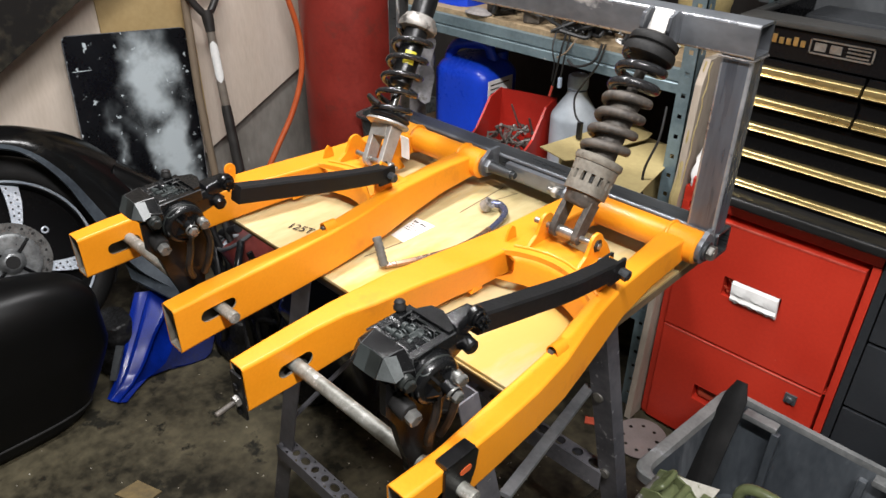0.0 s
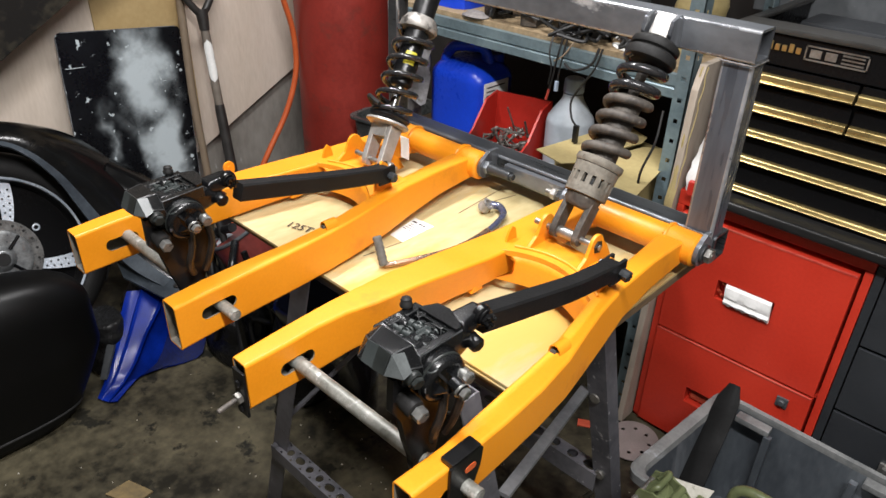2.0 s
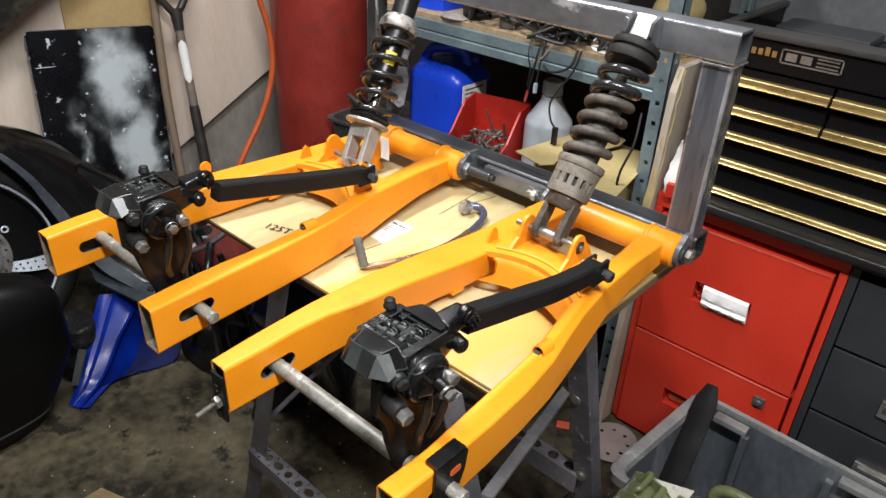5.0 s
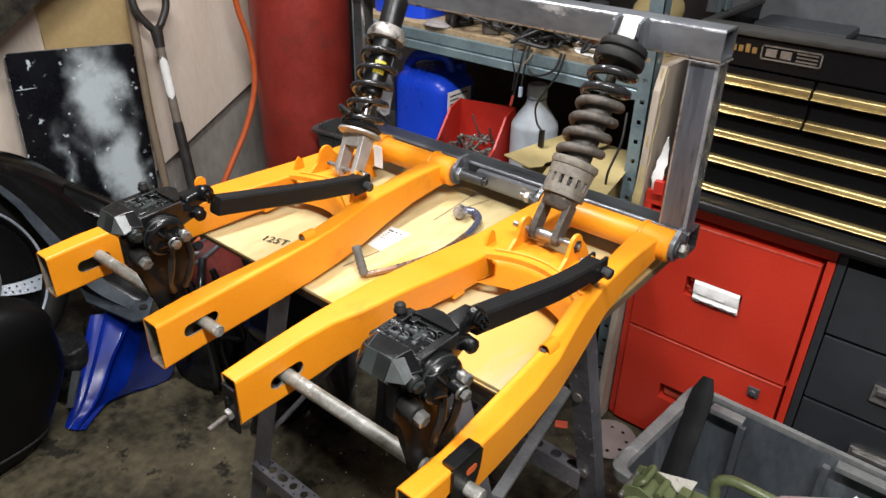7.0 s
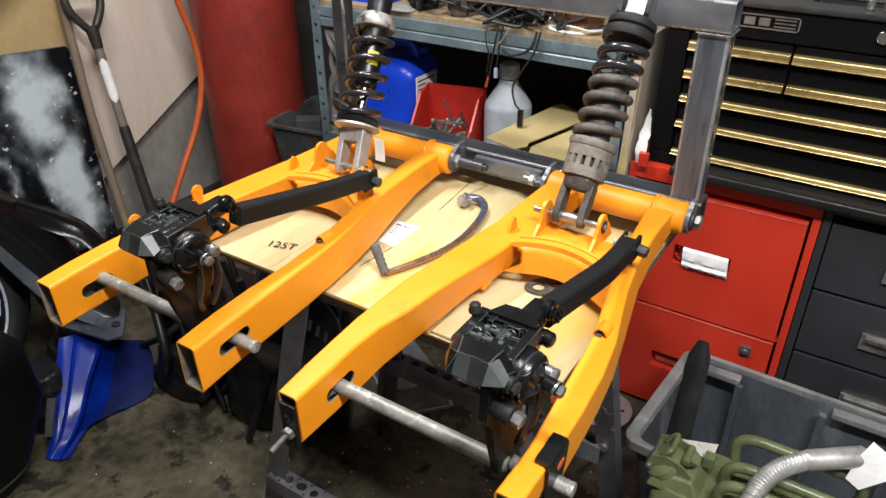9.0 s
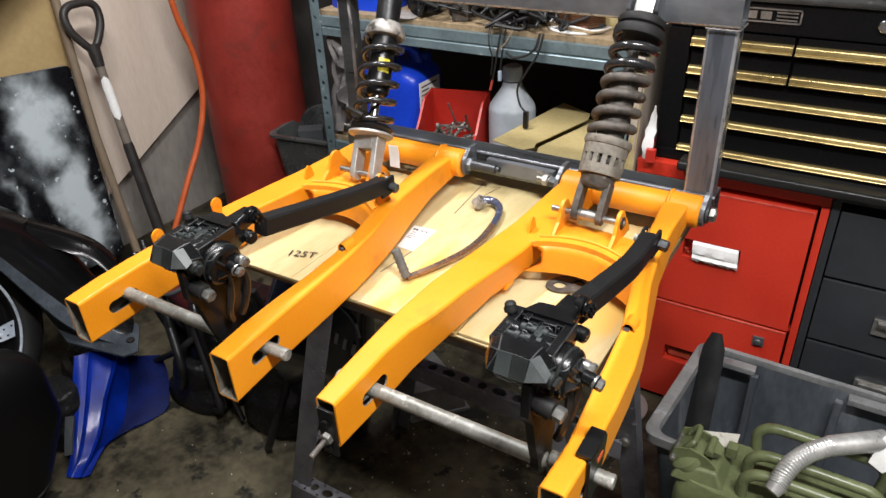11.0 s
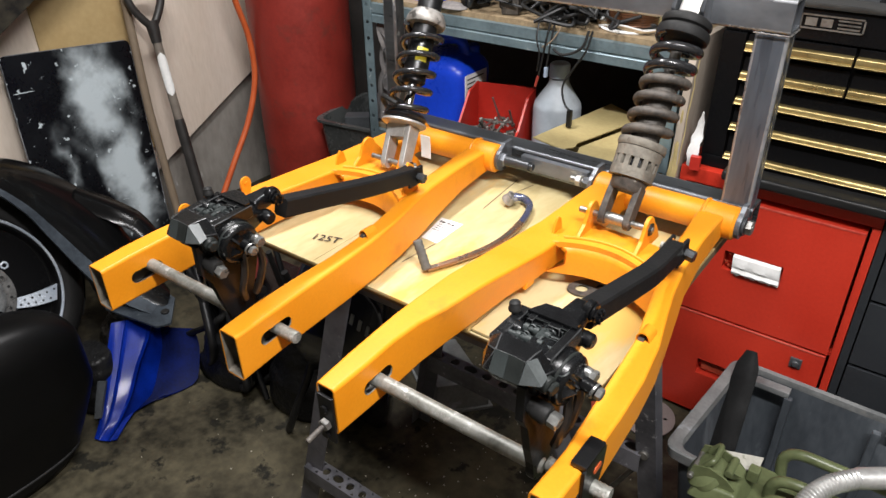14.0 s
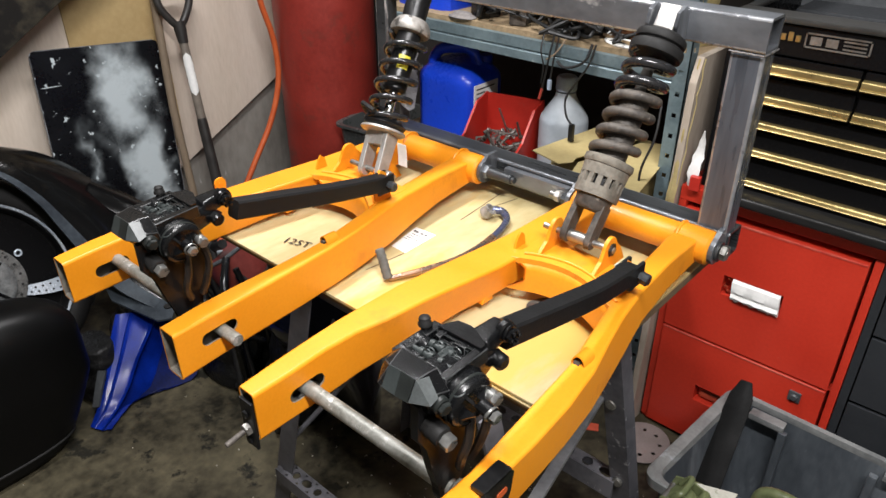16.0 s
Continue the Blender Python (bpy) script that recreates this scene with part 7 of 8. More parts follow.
top = smooth_path([(-2.436, 0.379, 0.691), (-2.389, 0.524, 0.685), (-2.360, 0.617, 0.668), (-2.331, 0.727, 0.615), (-2.279, 0.802, 0.540), (-2.204, 0.854, 0.447), (-2.122, 0.878, 0.331), (-1.995, 0.878, 0.215)], 5)
rows = []
for a, b in zip(lip, top):
    out = (a - WC).normalized()
    mid = a.lerp(b, 0.5) + Vector((0.018, 0.010, 0.026))
    outer = [a, a.lerp(mid, 0.5) + Vector((0.006, 0.003, 0.009)), mid, mid.lerp(b, 0.5) + Vector((0.0, 0.005, 0.007)), b]
    rows.append(outer + [p - Vector((0.004, 0.003, 0.008)) for p in reversed(outer)])
part("shell", loft(B(), rows), DARKGUARD, mg, sharp=60)
part("inner_liner", INNER, RUBBER, mg, "matt black inner liner")
rows = []
for i, a in enumerate(lip):
    w = 0.014 + 0.026 * (i / len(lip)) ** 1.5
    u = Vector((0.75, -0.1, 0.62))
    v = (top[i] - a).normalized()
    rows.append([a - v * w * 0.6, a - v * w * 0.6 + u * 0.012, a + v * w + u * 0.016, a + v * w])
part("lip", loft(B(), rows), GUARDLIP, mg, "scuffed grey plastic lip")

bm = B()
gp = [(-2.500, 0.849, 0.308), (-2.147, 0.836, 0.274), (-1.921, 0.855, 0.217), (-1.829, 0.775, 0.211), (-1.848, 0.739, 0.211), (-2.025, 0.690, 0.229), (-2.195, 0.727, 0.284)]
lo = [bm.verts.new(p) for p in gp]
hi = [bm.verts.new((p[0], p[1], p[2] + 0.006)) for p in gp]
bm.faces.new(list(reversed(lo)))
bm.faces.new(hi)
for i in range(len(gp)):
    j = (i + 1) % len(gp)
    bm.faces.new((lo[i], lo[j], hi[j], hi[i]))
gpt = thing("inner_fairing", (-1.7, 0.65, 0.44), "grey scuffed plastic inner fairing panel with two bolt holes", "fairing")
part("panel", bm, GUARDLIP, gpt)
tail = smooth_path([(-2.238, 0.808, 0.523), (-2.180, 0.883, 0.459), (-2.122, 0.924, 0.412), (-2.064, 0.941, 0.343)], 4)
rows = [[p + Vector((-0.05, 0.02, -0.03)), p + Vector((0.0, 0.0, 0.012)), p + Vector((0.035, -0.03, 0.006)), p + Vector((0.05, -0.05, -0.03)), p + Vector((0.03, -0.03, -0.05))] for p in tail]
part("tail_flap", loft(B(), rows), DARKGUARD, mg, sharp=60)
for x, y, z in ((-1.884, 0.794, 0.219), (-1.921, 0.810, 0.219)):
    part("grommet", rod(B(), (x, y, z), (x, y, z + 0.0075), 0.012, seg=16, bev=0.001), RUBBER, gpt)

# blue fairing shell
FR = [[(-1.991, 0.679, 0.202), (-1.981, 0.720, 0.191), (-1.955, 0.769, 0.161), (-1.939, 0.792, 0.143), (-1.923, 0.805, 0.124)],
      [(-1.957, 0.640, 0.164), (-1.948, 0.676, 0.153), (-1.930, 0.733, 0.132), (-1.902, 0.763, 0.100), (-1.873, 0.792, 0.066)],
      [(-1.914, 0.592, 0.114), (-1.906, 0.624, 0.104), (-1.893, 0.665, 0.090), (-1.869, 0.717, 0.062), (-1.827, 0.776, 0.014)],
      [(-1.872, 0.545, 0.066), (-1.866, 0.571, 0.059), (-1.854, 0.608, 0.045), (-1.834, 0.662, 0.022), (-1.768, 0.747, 0.003)],
      [(-1.841, 0.506, 0.030), (-1.834, 0.524, 0.022), (-1.825, 0.550, 0.011), (-1.822, 0.593, 0.008), (-1.823, 0.631, 0.009)],
      [(-1.819, 0.471, 0.004), (-1.804, 0.475, 0.003), (-1.783, 0.485, 0.003), (-1.767, 0.505, 0.003), (-1.776, 0.523, 0.003)]]


def shell(grid, thick, n=4):
    """A smooth sheet through a grid of points, with thickness."""
    fine = [smooth_path(r, n) for r in grid]
    cols = [smooth_path([r[j] for r in fine], n) for j in range(len(fine[0]))]
    bm = B()
    vs = [[bm.verts.new(p) for p in c] for c in cols]
    for a, b in zip(vs, vs[1:]):
        for i in range(len(a) - 1):
            bm.faces.new((a[i], a[i + 1], b[i + 1], b[i]))
    bmesh.ops.recalc_face_normals(bm, faces=bm.faces)
    bmesh.ops.solidify(bm, geom=bm.faces[:], thickness=thick)
    return bm


fb = thing("blue_fairing", (-1.80, 0.50, 0.0), "glossy blue motorcycle fairing panel standing on the floor", "fairing")
FN = Vector((0.78, -0.10, 0.62)).normalized()


CROSS = ((0.0, -0.006), (0.45, 0.006), (0.92, 0.010), (1.0, 0.021), (1.10, 0.020), (1.55, 0.026), (1.92, 0.031), (2.0, 0.040), (2.08, 0.030), (2.5, 0.014), (3.0, 0.002))
RISE = (0.55, 0.95, 1.0, 0.8, 0.45, 0.15)


def across(row, c):
    i = min(int(c), len(row) - 2)
    return Vector(row[i]).lerp(Vector(row[i + 1]), c - i)


flank = [[across(row, c) + FN * h * k for c, h in CROSS] for row, k in zip(FR, RISE)]
part("flank_panel", shell(flank, 0.004, 2), FAIRING, fb, "creased glossy blue flank", sharp=22)
# thin tubes along the creases carry the painted highlight lines
for col, r0, r1 in ((7, 0, 5), (3, 1, 4), (9, 1, 3)):
    ridge = smooth_path([row[col] + FN * 0.001 for row in flank[r0:r1]], 6)
    part("crease", tube(B(), ridge, 0.0028, 8), FAIRING_HIGHLIGHT, fb, "crease tube in lighter blue, standing for a highlight")
# much darker blue than the flank paint
NAVY = mat("unpainted_navy_inside", (0.0012, 0.007, 0.075), (0.0008, 0.003, 0.028), rough=0.5, scale=14, grain=120, bump=0.05, spec=0.07)
back = [Vector(p) for p in ((-1.899, 0.878, 0.10), (-1.860, 0.862, 0.07), (-1.822, 0.826, 0.03), (-1.786, 0.769, 0.003), (-1.823, 0.631, 0.009))]
crease = [row[-1] for row in flank[:5]]
part("return_panel", shell([[a - FN * 0.001, a.lerp(b, 0.5) - FN * 0.004, b] for a, b in zip(crease, back)], 0.003, 3), NAVY, fb, "dark navy return of the panel")
bh = Vector((-1.962, 0.712, 0.172))
part("bolt_hole", rod(B(), bh - FN * 0.006, bh + FN * 0.014, 0.010, seg=16, bev=0.002), RUBBER, fb)
part("side_pad", shell([[(-1.900, 0.560, 0.110), (-1.880, 0.575, 0.112)], [(-1.885, 0.535, 0.070), (-1.866, 0.548, 0.074)], [(-1.860, 0.505, 0.030), (-1.842, 0.516, 0.034)]], 0.008), GREYPLASTIC, fb, "grey foam edge pad")

# black seat on end
def seat_ring(u, grow=1.0):
    c = Vector((-1.832 - 0.025 * u, 0.192, 0.002 + 0.470 * u))
    k = max(0.02, max(0.0, 1 - ((u - 0.72) / 0.28) ** 2.3) ** (1 / 2.3)) if u > 0.72 else 1.0
    k *= (0.58 + 0.42 * min(1, u * 2.2) ** 0.7) * grow
    ring = []
    for j in range(56):
        ca, sa = math.cos(2 * math.pi * j / 56), math.sin(2 * math.pi * j / 56)
        r = (abs(ca) ** 3.0 + abs(sa) ** 3.0) ** (-1 / 3.0)
        ring.append(c + Vector((0.105 * r * ca * k, 0.330 * r * sa * k, 0)))
    return ring


seat_t = thing("bike_saddle", (-1.825, 0.192, 0.0), "smooth black vinyl motorcycle seat stood on the floor", "seat")
part("cover", loft(B(), [seat_ring(i / 28) for i in range(29)]), VINYL, seat_t, sharp=70)
part("piping", tube(B(), seat_ring(0.10, 1.005), 0.004, 8, closed=True), RUBBER, seat_t, "black seam piping")

# ---- junk under the table ----
rc = thing("red_canister", (-1.715, 0.985, 0.30), "dull red drum with dark rim and pale label", "canister")
RCM = Matrix.Translation((-1.715, 0.985, 0.300)) @ Matrix.Rotation(radians(-24), 4, "Y") @ Matrix.Rotation(radians(18), 4, "X")
part("body", lathe(B(), [(0.070, 0.012), (0.080, 0.016), (0.082, 0.03), (0.082, 0.115), (0.078, 0.122), (0.074, 0.116), (0.002, 0.116)], RCM, 40), mat("dull_red_drum", (0.17, 0.030, 0.024), (0.10, 0.018, 0.015), rough=0.42, scale=12, grain=90, bump=0.1), rc)
part("rolled_rim", tube(B(), [RCM @ Vector((0.081 * math.cos(a), 0.081 * math.sin(a), 0.119)) for a in [i * 2 * math.pi / 48 for i in range(48)]], 0.006, 8, closed=True), GREYPLASTIC, rc, "dark rolled rim")
fan = [RCM @ Vector((0.010 * math.cos(radians(-150)), 0.010 * math.sin(radians(-150)), 0.1168))] + [RCM @ Vector((0.070 * math.cos(radians(-185 + 12 * k)), 0.070 * math.sin(radians(-185 + 12 * k)), 0.1168)) for k in range(7)]
part("label", hull(B(), fan + [p + Vector((0, 0, 0.0008)) for p in fan]), MILKY, rc, "pale scuffed fan-shaped label")
# added black heaps: they stand for shade and dark clutter over lit floor
solo("plastic_bag", superbox(-1.735, 0.868, 0.0, 0.105, 0.050, 0.16, 2.3, 12, 36, lambda u: (1 - 0.55 * u * u) * (1 + 0.10 * math.sin(9 * u) + 0.05 * math.sin(23 * u))), mat("crumpled_black_plastic", (0.010, 0.010, 0.0105), (0.006, 0.006, 0.006), rough=0.35, scale=18, grain=45, bump=0.6, spec=0.25, bump_dist=0.012), (-1.735, 0.868, 0.0), "crumpled black heap added to darken behind the blue fairing", "plastic bag", sharp=70)
solo("plastic_bag", superbox(-2.110, 0.800, 0.0, 0.150, 0.085, 0.125, 2.4, 12, 36, lambda u: (1 - 0.5 * u * u) * (1 + 0.08 * math.sin(8 * u) + 0.05 * math.sin(21 * u))), bpy.data.materials["crumpled_black_plastic"], (-2.110, 0.800, 0.0), "low black heap added for shade and clutter under the mudguard", "plastic bag", sharp=70)
solo("plastic_bag", superbox(-1.975, 0.590, 0.0, 0.100, 0.075, 0.165, 2.4, 12, 36, lambda u: (1 - 0.5 * u * u) * (1 + 0.08 * math.sin(8 * u) + 0.05 * math.sin(21 * u))), bpy.data.materials["crumpled_black_plastic"], (-1.975, 0.590, 0.0), "black heap added for shade and clutter between seat and blue fairing", "plastic bag", sharp=70)
eng = thing("engine_casing", (-1.72, 1.02, 0.0), "greasy black engine casing lump under the table", "engine casing")
part("block", soften(hull(B(), [(-1.86, 0.90, 0.0), (-1.56, 0.92, 0.0), (-1.88, 1.14, 0.0), (-1.54, 1.16, 0.0), (-1.83, 0.91, 0.30), (-1.60, 0.93, 0.3), (-1.83, 1.12, 0.30), (-1.58, 1.13, 0.30), (-1.89, 1.00, 0.16)]), 0.012), CAST, eng)
part("side_cover", lathe(B(), [(0.075, 0.0), (0.085, 0.01), (0.08, 0.025), (0.045, 0.032), (0.01, 0.033)], along((-1.68, 0.91, 0.15), (-1.64, 0.72, 0.19), (0, 0, 1)), 28), CAST, eng)
rnd = random.Random(21)
for k in range(13):
    x, y = -1.86 + 0.36 * rnd.random(), 0.84 + 0.10 * rnd.random()
    if k == 0:
        x, y = -1.40, 0.81
    pts = [Vector((x, y, 0.014)), Vector((x + rnd.uniform(-0.10, 0.10), y + rnd.uniform(-0.04, 0.05), rnd.uniform(0.05, 0.20))), Vector((x + rnd.uniform(-0.12, 0.12), y + rnd.uniform(-0.03, 0.08), rnd.uniform(0.2, 0.36))), Vector((x + rnd.uniform(-0.14, 0.14), y + rnd.uniform(0.0, 0.10), 0.46 * rnd.uniform(0.8, 1.1)))]
    solo("black_pipe", tube(B(), smooth_path(pts, 6), rnd.uniform(0.008, 0.016), 10), (BLACK, RUBBER, CAST)[k % 3], pts[0], "black pipe or hose heaped under the table", "pipe", "pipes under the table")
DARKBLUE = mat("dark_blue_gloss", (0.006, 0.008, 0.02), (0.003, 0.004, 0.010), rough=0.14, coat=0.5, scale=5, grain=200, bump=0.02)
bf = thing("dark_fairing", (-1.18, 0.90, 0.0), "dark blue-black motorcycle bodywork with pale print, stood under the table", "fairing")
part("body", soften(hull(B(), [(-1.33, 0.96, 0.0), (-1.33, 1.02, 0.0), (-1.20, 0.96, 0.0), (-1.20, 1.02, 0.0), (-1.36, 0.86, 0.24), (-1.08, 0.87, 0.24), (-1.37, 0.80, 0.40), (-1.36, 1.00, 0.40), (-1.045, 0.802, 0.40), (-1.075, 0.925, 0.40), (-1.28, 0.865, 0.665), (-1.28, 0.95, 0.665), (-1.02, 0.845, 0.66), (-1.04, 0.915, 0.66)]), 0.030, 4), DARKBLUE, bf, sharp=50)
part("crease", tube(B(), smooth_path([(-1.15, 0.838, 0.600), (-1.10, 0.834, 0.595), (-1.05, 0.829, 0.570), (-1.03, 0.822, 0.530)], 5), 0.006, 8), DARKBLUE, bf)
for k in range(4):
    c = Vector((-1.118 + 0.024 * k, 0.8215 - 0.0014 * k, 0.512 - 0.006 * k))
    part("print_bar", box(B(), -0.0045, 0.0045, -0.004, 0.0, -0.014, 0.014, 0.0008, Matrix.Translation(c) @ Matrix.Rotation(radians(12), 4, "Y") @ Matrix.Rotation(radians(-10), 4, "X")), CRATE_RIM, bf, "pale print bar")
# another added heap, filling in the shade under the table
solo("plastic_bag", superbox(-1.460, 0.930, 0.0, 0.105, 0.075, 0.27, 2.4, 12, 36, lambda u: (1 - 0.5 * u * u) * (1 + 0.09 * math.sin(7 * u) + 0.05 * math.sin(19 * u))), bpy.data.materials["crumpled_black_plastic"], (-1.460, 0.930, 0.0), "black heap added for shade beside the dark bodywork under the table", "plastic bag", sharp=70)
gbk = thing("grey_block", (-1.20, 1.20, 0), "pale grey plastic tray upturned on the floor under the table", "tray")
part("body", soften(hull(B(), [(-1.315, 1.235, 0.0), (-1.205, 1.345, 0.0), (-1.005, 1.225, 0.0), (-1.115, 1.105, 0.0), (-1.300, 1.235, 0.095), (-1.205, 1.330, 0.095), (-1.020, 1.222, 0.095), (-1.115, 1.120, 0.095)]), 0.006, 2), CRATE_RIM, gbk)
part("rim", soften(hull(B(), [(x, y, z) for x, y in ((-1.325, 1.235), (-1.205, 1.355), (-0.995, 1.227), (-1.115, 1.095)) for z in (0.0, 0.012)]), 0.003, 2), CRATE_RIM, gbk)

# ---- crate and fuel can ----
cr = thing("plastic_crate", (-0.08, 1.27, 0), "open scuffed dark grey plastic crate by the cabinets", "crate")


def crate_ring(k, z, rnd_r=0.035):
    cor = [Vector((0.29, 1.06)), Vector((0.31, 1.468)), Vector((-0.434, 1.482)), Vector((-0.466, 1.092))]
    c = sum(cor, Vector((0, 0))) / 4
    cor = [c + (p - c).normalized() * ((p - c).length + k) for p in cor]
    out = []
    for i in range(4):
        p, a, b = cor[i], cor[i - 1], cor[(i + 1) % 4]
        da, db = (a - p).normalized(), (b - p).normalized()
        for t in range(6):
            u = t / 5
            q0, q1 = p + da * rnd_r, p + db * rnd_r
            q = (1 - u) ** 2 * q0 + 2 * u * (1 - u) * p + u * u * q1
            out.append(Vector((q.x, q.y, z)))
    return out


part("shell", loft(B(), [crate_ring(-0.060, 0.0), crate_ring(-0.022, 0.262), crate_ring(-0.030, 0.280), crate_ring(-0.075, 0.008)]), CRATE, cr)
part("rim", loft(B(), [crate_ring(-0.022, 0.262), crate_ring(0.002, 0.266), crate_ring(0.004, 0.290), crate_ring(-0.004, 0.294), crate_ring(-0.026, 0.292), crate_ring(-0.031, 0.278)], cap=False, closed=True), CRATE_RIM, cr, "pale worn rim")
for x0, x1 in ((-0.372, -0.292), (-0.085, 0.05)):
    part("rim_pad", box(B(), x0, x1, 1.428, 1.455, 0.268, 0.284, 0.003), CRATE_RIM, cr, "pale worn ledge")
for x in (-0.290, -0.10, 0.06):
    part("rib", box(B(), x - 0.010, x + 0.008, 1.424, 1.440, 0.02, 0.27, 0.004), CRATE, cr)
pl_a, pl_b = Vector((-0.398, 1.447, 0.352)), Vector((-0.366, 1.130, 0.035))
pm2 = along(pl_a, pl_b, (1, 0, 0))
rows = []
for i in range(13):
    u = i / 12
    L = (pl_b - pl_a).length * u
    w = 0.028 * (0.45 + 0.55 * min(1, u * 9) ** 0.5)
    rows.append([pm2 @ Vector((-0.005 * (1 - (s * s)) - 0.003, w * s, L)) for s in (-1, -0.6, -0.2, 0.2, 0.6, 1)] + [pm2 @ Vector((-0.005 * (1 - (s * s)) + 0.003, w * s, L)) for s in (1, 0.6, 0.2, -0.2, -0.6, -1)])
solo("rubber_strip", loft(B(), rows), mat("matt_black_plate", (0.006, 0.006, 0.006), (0.01, 0.01, 0.01), rough=0.5, spec=0.05, scale=12, grain=120, bump=0.15), pl_b, "curved black rubber plate leaning in the crate", "rubber strip", sharp=60)

jc = thing("jerry_can", (-0.19, 0.975, 0), "army green metal jerry can with flip cap and spout", "jerry can")
tpj = lambda u: 0.97 + 0.03 * min(1, u * 10) if u < 0.9 else 1.0 - 0.10 * ((u - 0.9) / 0.1) ** 2
part("body", superbox(-0.185, 0.972, 0.0, 0.172, 0.082, 0.395, 7, 16, 48, tpj), GREEN, jc, sharp=50)
part("side_swage", tube(B(), [(-0.30, 0.8885, 0.06), (-0.08, 0.8885, 0.33)], 0.006, 8), GREEN, jc)
bm = B()
hull(bm, [(-0.365, 0.905, 0.385), (-0.365, 1.035, 0.385), (-0.262, 0.905, 0.385), (-0.262, 1.035, 0.385), (-0.350, 0.915, 0.418), (-0.350, 1.025, 0.418), (-0.285, 0.915, 0.424), (-0.285, 1.025, 0.424)])
soften(bm, 0.006, 3)
part("neck", bm, GREEN, jc)
part("flip_cap", lathe(B(), [(0.036, 0.0), (0.040, 0.006), (0.038, 0.018), (0.024, 0.026), (0.008, 0.027)], along((-0.338, 0.950, 0.412), (-0.372, 0.935, 0.452), (0, 1, 0)), 28), GREEN, jc)
for y in (0.924, 0.984):
    part("cap_cheek", prism(B(), [(-0.374, 0.415), (-0.352, 0.404), (-0.292, 0.418), (-0.288, 0.430), (-0.306, 0.446), (-0.338, 0.456), (-0.366, 0.446)], y - 0.002, y + 0.002, Matrix(((1, 0, 0, 0), (0, 0, 1, 0), (0, 1, 0, 0), (0, 0, 0, 1))), bev=0.001), GREEN, jc)
part("locking_bail", tube(B(), smooth_path([(-0.352, 0.930, 0.440), (-0.340, 0.930, 0.462), (-0.334, 0.936, 0.467), (-0.334, 0.972, 0.467), (-0.340, 0.978, 0.462), (-0.352, 0.978, 0.440)], 4), 0.0058, 10), GREEN, jc, "worn pale green bail")
part("cam_lever", hull(B(), [(-0.326, 0.942, 0.438), (-0.326, 0.968, 0.438), (-0.300, 0.940, 0.452), (-0.300, 0.970, 0.452), (-0.284, 0.944, 0.446), (-0.284, 0.966, 0.446), (-0.300, 0.944, 0.432), (-0.300, 0.966, 0.432)]), GREEN, jc)
part("lever_roll", rod(B(), (-0.306, 0.932, 0.450), (-0.306, 0.978, 0.450), 0.0075, seg=16, bev=0.001), GREEN, jc)
part("hinge_block", box(B(), -0.282, -0.262, 0.970, 0.992, 0.420, 0.446, 0.003), GREEN, jc)
part("cap_pin", rod(B(), (-0.366, 0.912, 0.425), (-0.366, 0.990, 0.425), 0.0055, seg=10, bev=0.001), ZINC, jc, "dull hinge pin")
WORNPAPER = mat("grubby_sticker_paper", (0.52, 0.51, 0.45), (0.40, 0.39, 0.33), rough=0.7, scale=40, grain=160, spots=(0.16, 0.17, 0.10), spot_scale=60, spot_cut=0.62)
part("sticker", flap([(-0.337, 1.007, 0.428), (-0.341, 0.985, 0.428), (-0.268, 0.986, 0.428), (-0.268, 1.033, 0.428)]), WORNPAPER, jc, "worn white sticker")
for y in (0.920, 0.972, 1.052):
    hp = smooth_path([(-0.235, y, 0.385), (-0.238, y, 0.432), (-0.215, y, 0.455), (-0.16, y, 0.458), (-0.08, y, 0.458), (-0.04, y, 0.455), (-0.02, y, 0.432), (-0.022, y, 0.385)], 5)
    part("handle", tube(B(), hp, 0.0105, 12), GREEN, jc)
spt = thing("pouring_spout", (-0.12, 0.95, 0.46), "flexible galvanised pouring spout with pale clamp, lying on the can", "spout")
sp_path = smooth_path([(-0.185, 0.895, 0.470), (-0.176, 0.925, 0.488), (-0.155, 0.965, 0.497), (-0.120, 1.005, 0.500)], 14)
part("flex_hose", tube(B(), sp_path, [0.0165 + (0.0012 if i % 2 else -0.0014) for i in range(len(sp_path))], 20), SPOUT, spt, "ribbed metal hose")
part("barrel", tube(B(), [(-0.124, 1.001, 0.500), (-0.120, 1.005, 0.500), (-0.040, 1.062, 0.503), (-0.036, 1.065, 0.503)], [0.015, 0.0185, 0.0195, 0.016], 24), SPOUT, spt)
part("clamp", hull(B(), [(-0.045, 1.045, 0.520), (-0.030, 1.085, 0.525), (-0.020, 1.05, 0.535), (-0.055, 1.03, 0.47), (0.005, 1.04, 0.49), (0.02, 1.06, 0.515), (-0.03, 1.03, 0.455)]), PAPER, spt, "pale cast clamp lever")
part("nozzle", tube(B(), [(-0.190, 0.885, 0.462), (-0.183, 0.898, 0.472)], [0.0135, 0.0165], 18), SPOUT, spt)

# ---- small things on the floor ----
bm = B()
prism(bm, [(0.073 * math.cos(2 * math.pi * i / 40), 0.073 * math.sin(2 * math.pi * i / 40)) for i in range(40)], 0, 0.003)
disc = part("sanding_disc", bm, DISC)
bm = B()
for k in range(8):
    a = 2 * math.pi * k / 8
    rod(bm, (0.046 * math.cos(a), 0.046 * math.sin(a), -0.01), (0.046 * math.cos(a), 0.046 * math.sin(a), 0.01), 0.0055, seg=10)
knife = part("cutter", bm, DISC)
md = disc.modifiers.new("holes", "BOOLEAN")
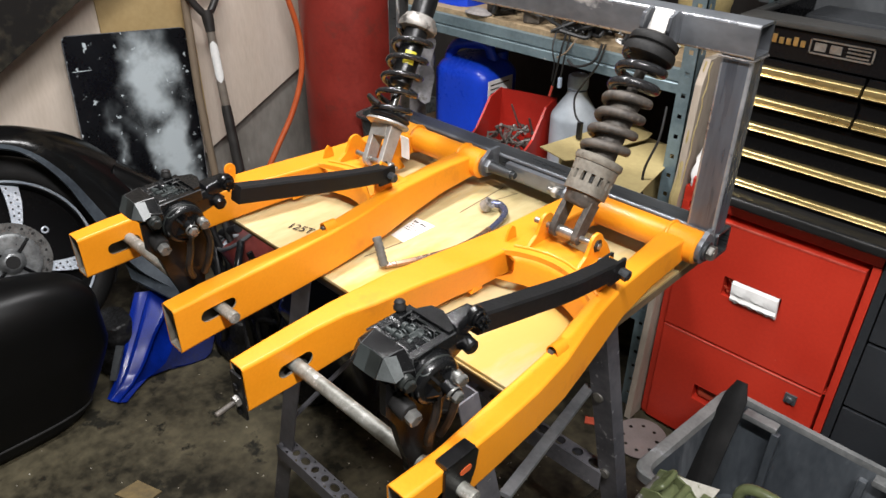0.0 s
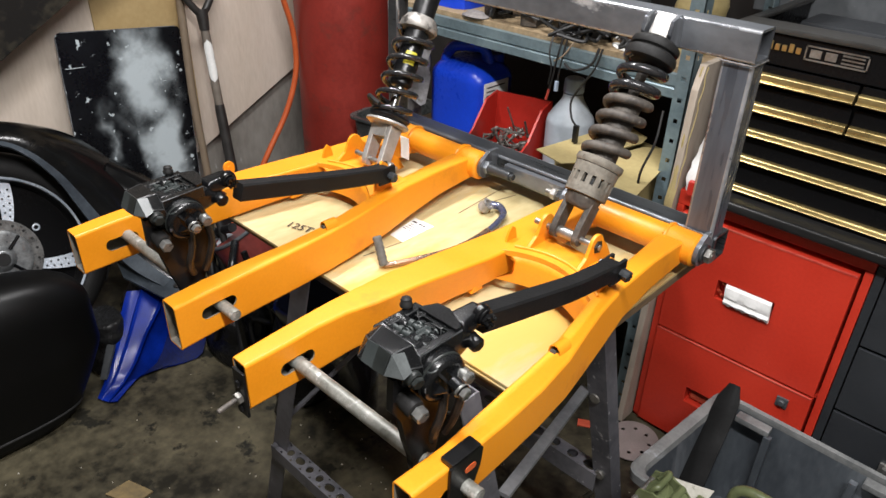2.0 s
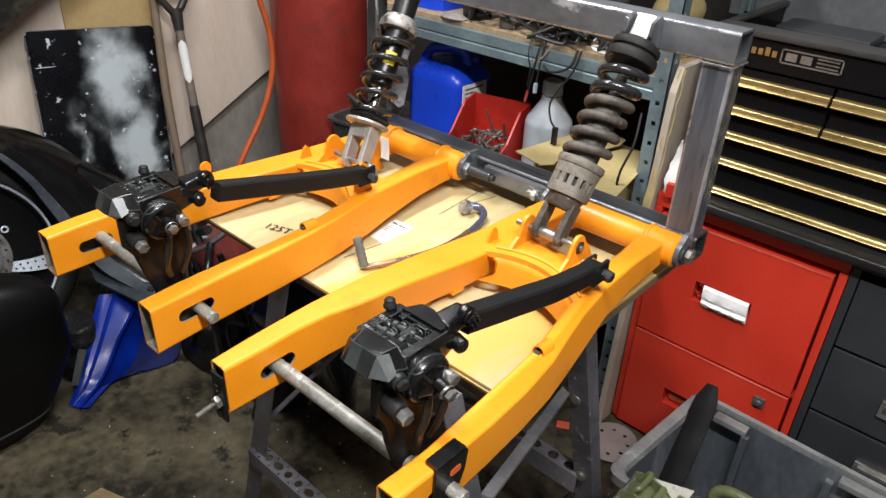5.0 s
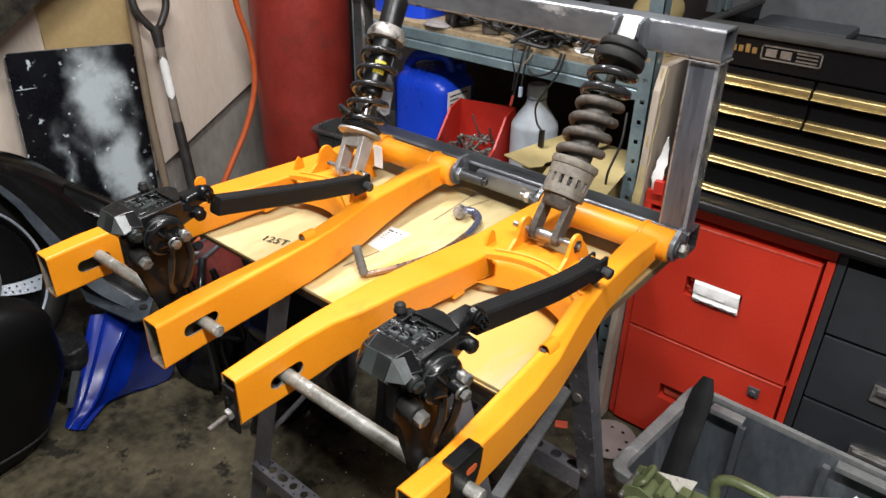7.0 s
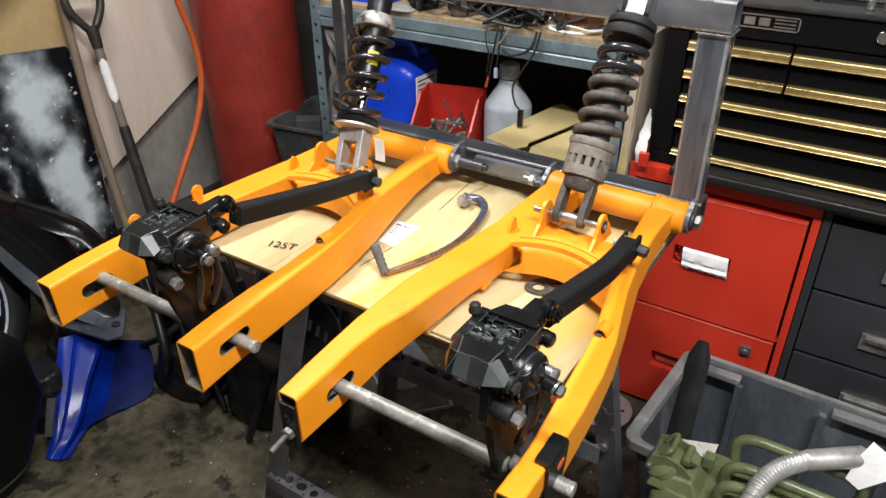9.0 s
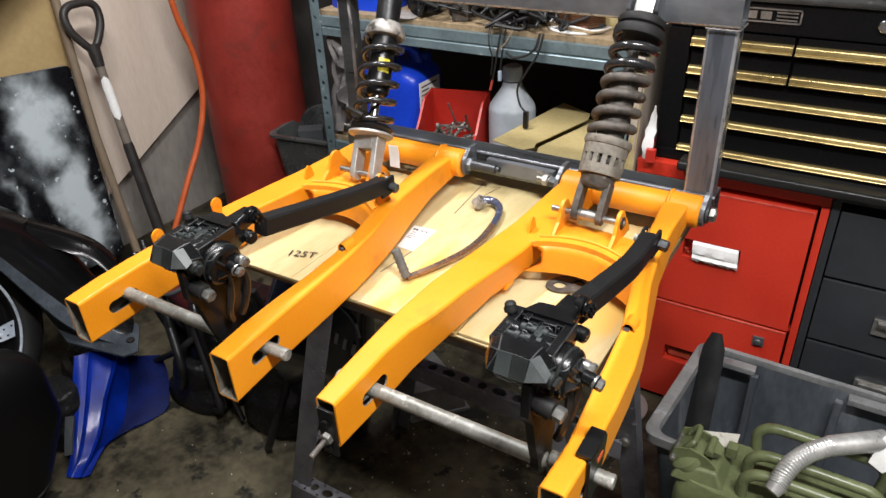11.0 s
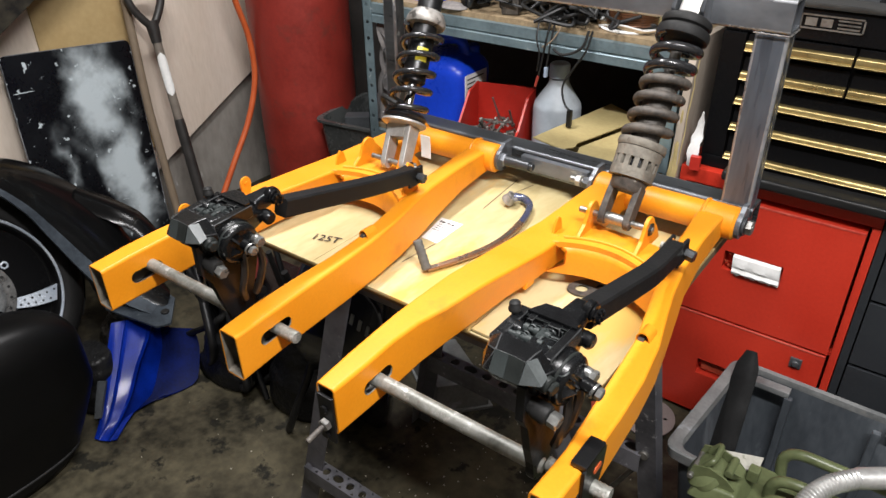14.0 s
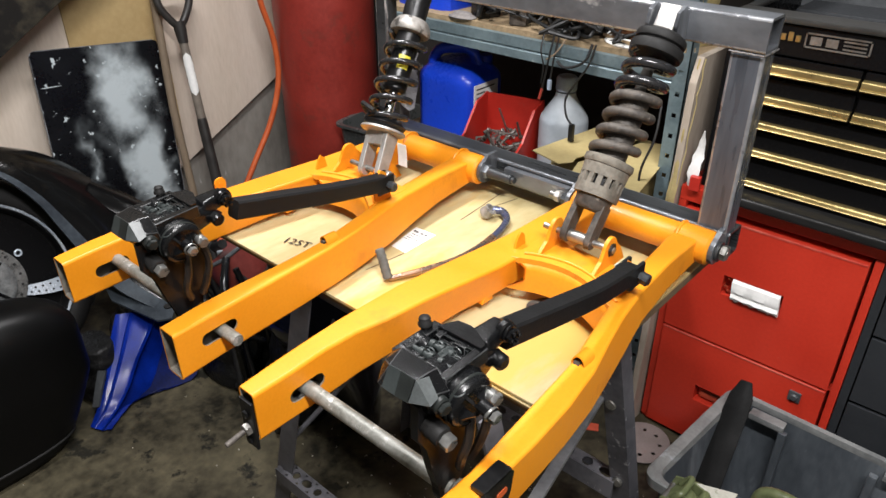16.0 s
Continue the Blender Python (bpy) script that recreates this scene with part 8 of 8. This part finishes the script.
md.object, md.solver = knife, "EXACT"
dg = bpy.context.evaluated_depsgraph_get()
dg.update()
disc.data = bpy.data.meshes.new_from_object(disc.evaluated_get(dg))
disc.modifiers.clear()
bpy.data.objects.remove(knife)
disc.matrix_basis = pose(-0.615, 1.445, 0.012, 4, -3, 20)
tagged(disc, "worn pinkish perforated sanding disc on the floor", "sanding disc")
solo("red_scrap", box(B(), -0.018, 0.018, -0.014, 0.014, 0, 0.003, 0, pose(-0.755, 1.415, 0.001, 0, 0, 30)), ORANGEBIT, (-0.755, 1.415, 0), "small red scrap lying on the floor", "scrap")
solo("yellow_scrap", prism(B(), [(-0.05, -0.02), (0.04, -0.03), (0.06, 0.02), (-0.02, 0.035)], 0, 0.004, pose(-1.43, 0.375, 0.001, 0, 0, 30)), mat("dirty_brown_card", (0.17, 0.12, 0.05), (0.09, 0.065, 0.03), rough=0.85, scale=12, grain=90), (-1.43, 0.375, 0), "scrap of tan card on the stained floor", "scrap")
rnd = random.Random(3)
bm = B()
for k in range(340):
    x, y = (rnd.gauss(-0.80, 0.26), rnd.gauss(0.95, 0.30)) if k % 3 else (rnd.uniform(-1.75, -0.45), rnd.uniform(0.15, 1.5))
    s = rnd.uniform(0.0011, 0.0030) * (1.8 if k % 17 == 0 else 1)
    base = [Vector((x + s * rnd.uniform(0.5, 1.3) * math.cos(a), y + s * rnd.uniform(0.4, 1.2) * math.sin(a), 0)) for a in (0.3, 1.6, 2.9, 4.1, 5.3)]
    lo = [bm.verts.new(p) for p in base]
    hi = [bm.verts.new(p.lerp(Vector((x, y, 0)), 0.35) + Vector((0, 0, s * 0.8))) for p in base]
    bm.faces.new(list(reversed(lo)))
    bm.faces.new(hi)
    for i in range(5):
        bm.faces.new((lo[i], lo[(i + 1) % 5], hi[(i + 1) % 5], hi[i]))
solo("floor_grit", bm, DIRT, (-1.1, 0.8, 0), "pale grit and crumbs scattered on the floor", "grit", kind="stuff")

solo("red_clip", box(B(), -0.012, 0.012, -0.008, 0.008, 0, 0.034, 0.002, pose(-0.640, 1.535, 0.7385, 0, 0, 10)), REDBIN, (-0.640, 1.535, 0.7385), "small red plastic clip on the cabinet top", "clip")

# ---- things on the chest ----
solo("black_case", box(B(), -0.590, -0.38, 1.80, 1.93, 1.0857, 1.116, 0.010), GREYCAB, (-0.48, 1.86, 1.0857), "dark blue-grey plastic case in the chest's open tray", "case")
solo("grey_board", box(B(), -0.775, 0.06, 1.985, 1.999, 1.0857, 1.62, 0.003), mat("scuffed_grey_board", (0.105, 0.112, 0.118), (0.07, 0.075, 0.08), rough=0.5, scale=5, grain=70, bump=0.08, spots=(0.30, 0.30, 0.29), spot_scale=16, spot_cut=0.70), (-0.36, 1.99, 1.0857), "scuffed grey board standing at the back of the tool chest", "board")
solo("blue_cloth", superbox(-0.455, 1.715, 1.0857, 0.058, 0.034, 0.034, 2.2, 8, 28, lambda u: math.sqrt(max(0.02, 1 - u * u)) * (1 + 0.10 * math.sin(11 * u))), mat("dark_blue_cloth", (0.004, 0.02, 0.20), (0.003, 0.012, 0.12), rough=0.8, scale=30, grain=200, bump=0.4), (-0.455, 1.715, 1.0857), "small bunched blue glove on the tool chest", "cloth")
for x, mt in ((-0.255, ZINC), (-0.225, RUSTY), (-0.205, ZINC)):
    solo("socket", rod(B(), (x, 1.615, 1.1405), (x, 1.615, 1.160), 0.008, seg=14, bev=0.001), mt, (x, 1.615, 1.1405), "small steel socket on the tool chest", "socket", "sockets")
solo("yellow_tape", rod(B(), (-0.165, 1.62, 1.1405), (-0.165, 1.62, 1.175), 0.022, seg=22, bev=0.003), YELLOW, (-0.165, 1.62, 1.1405), "yellow tape roll on the tool chest", "tape")

# ---- flat faces shade flat beside their rounded edges ----
firsts = {}
for ob in bpy.data.objects:
    if ob.type == "MESH" and ob.data not in firsts:
        firsts[ob.data] = ob
for ob in firsts.values():
    md = ob.modifiers.new("weighted", "WEIGHTED_NORMAL")
    md.keep_sharp = True
dg = bpy.context.evaluated_depsgraph_get()
dg.update()
fresh = {old: bpy.data.meshes.new_from_object(ob.evaluated_get(dg)) for old, ob in firsts.items()}
for ob in bpy.data.objects:
    if ob.type == "MESH" and ob.data in fresh:
        kept = ob.data
        ob.modifiers.clear()
        ob.data = fresh[kept]
for old, me in fresh.items():
    label_name = old.name
    bpy.data.meshes.remove(old)
    me.name = label_name
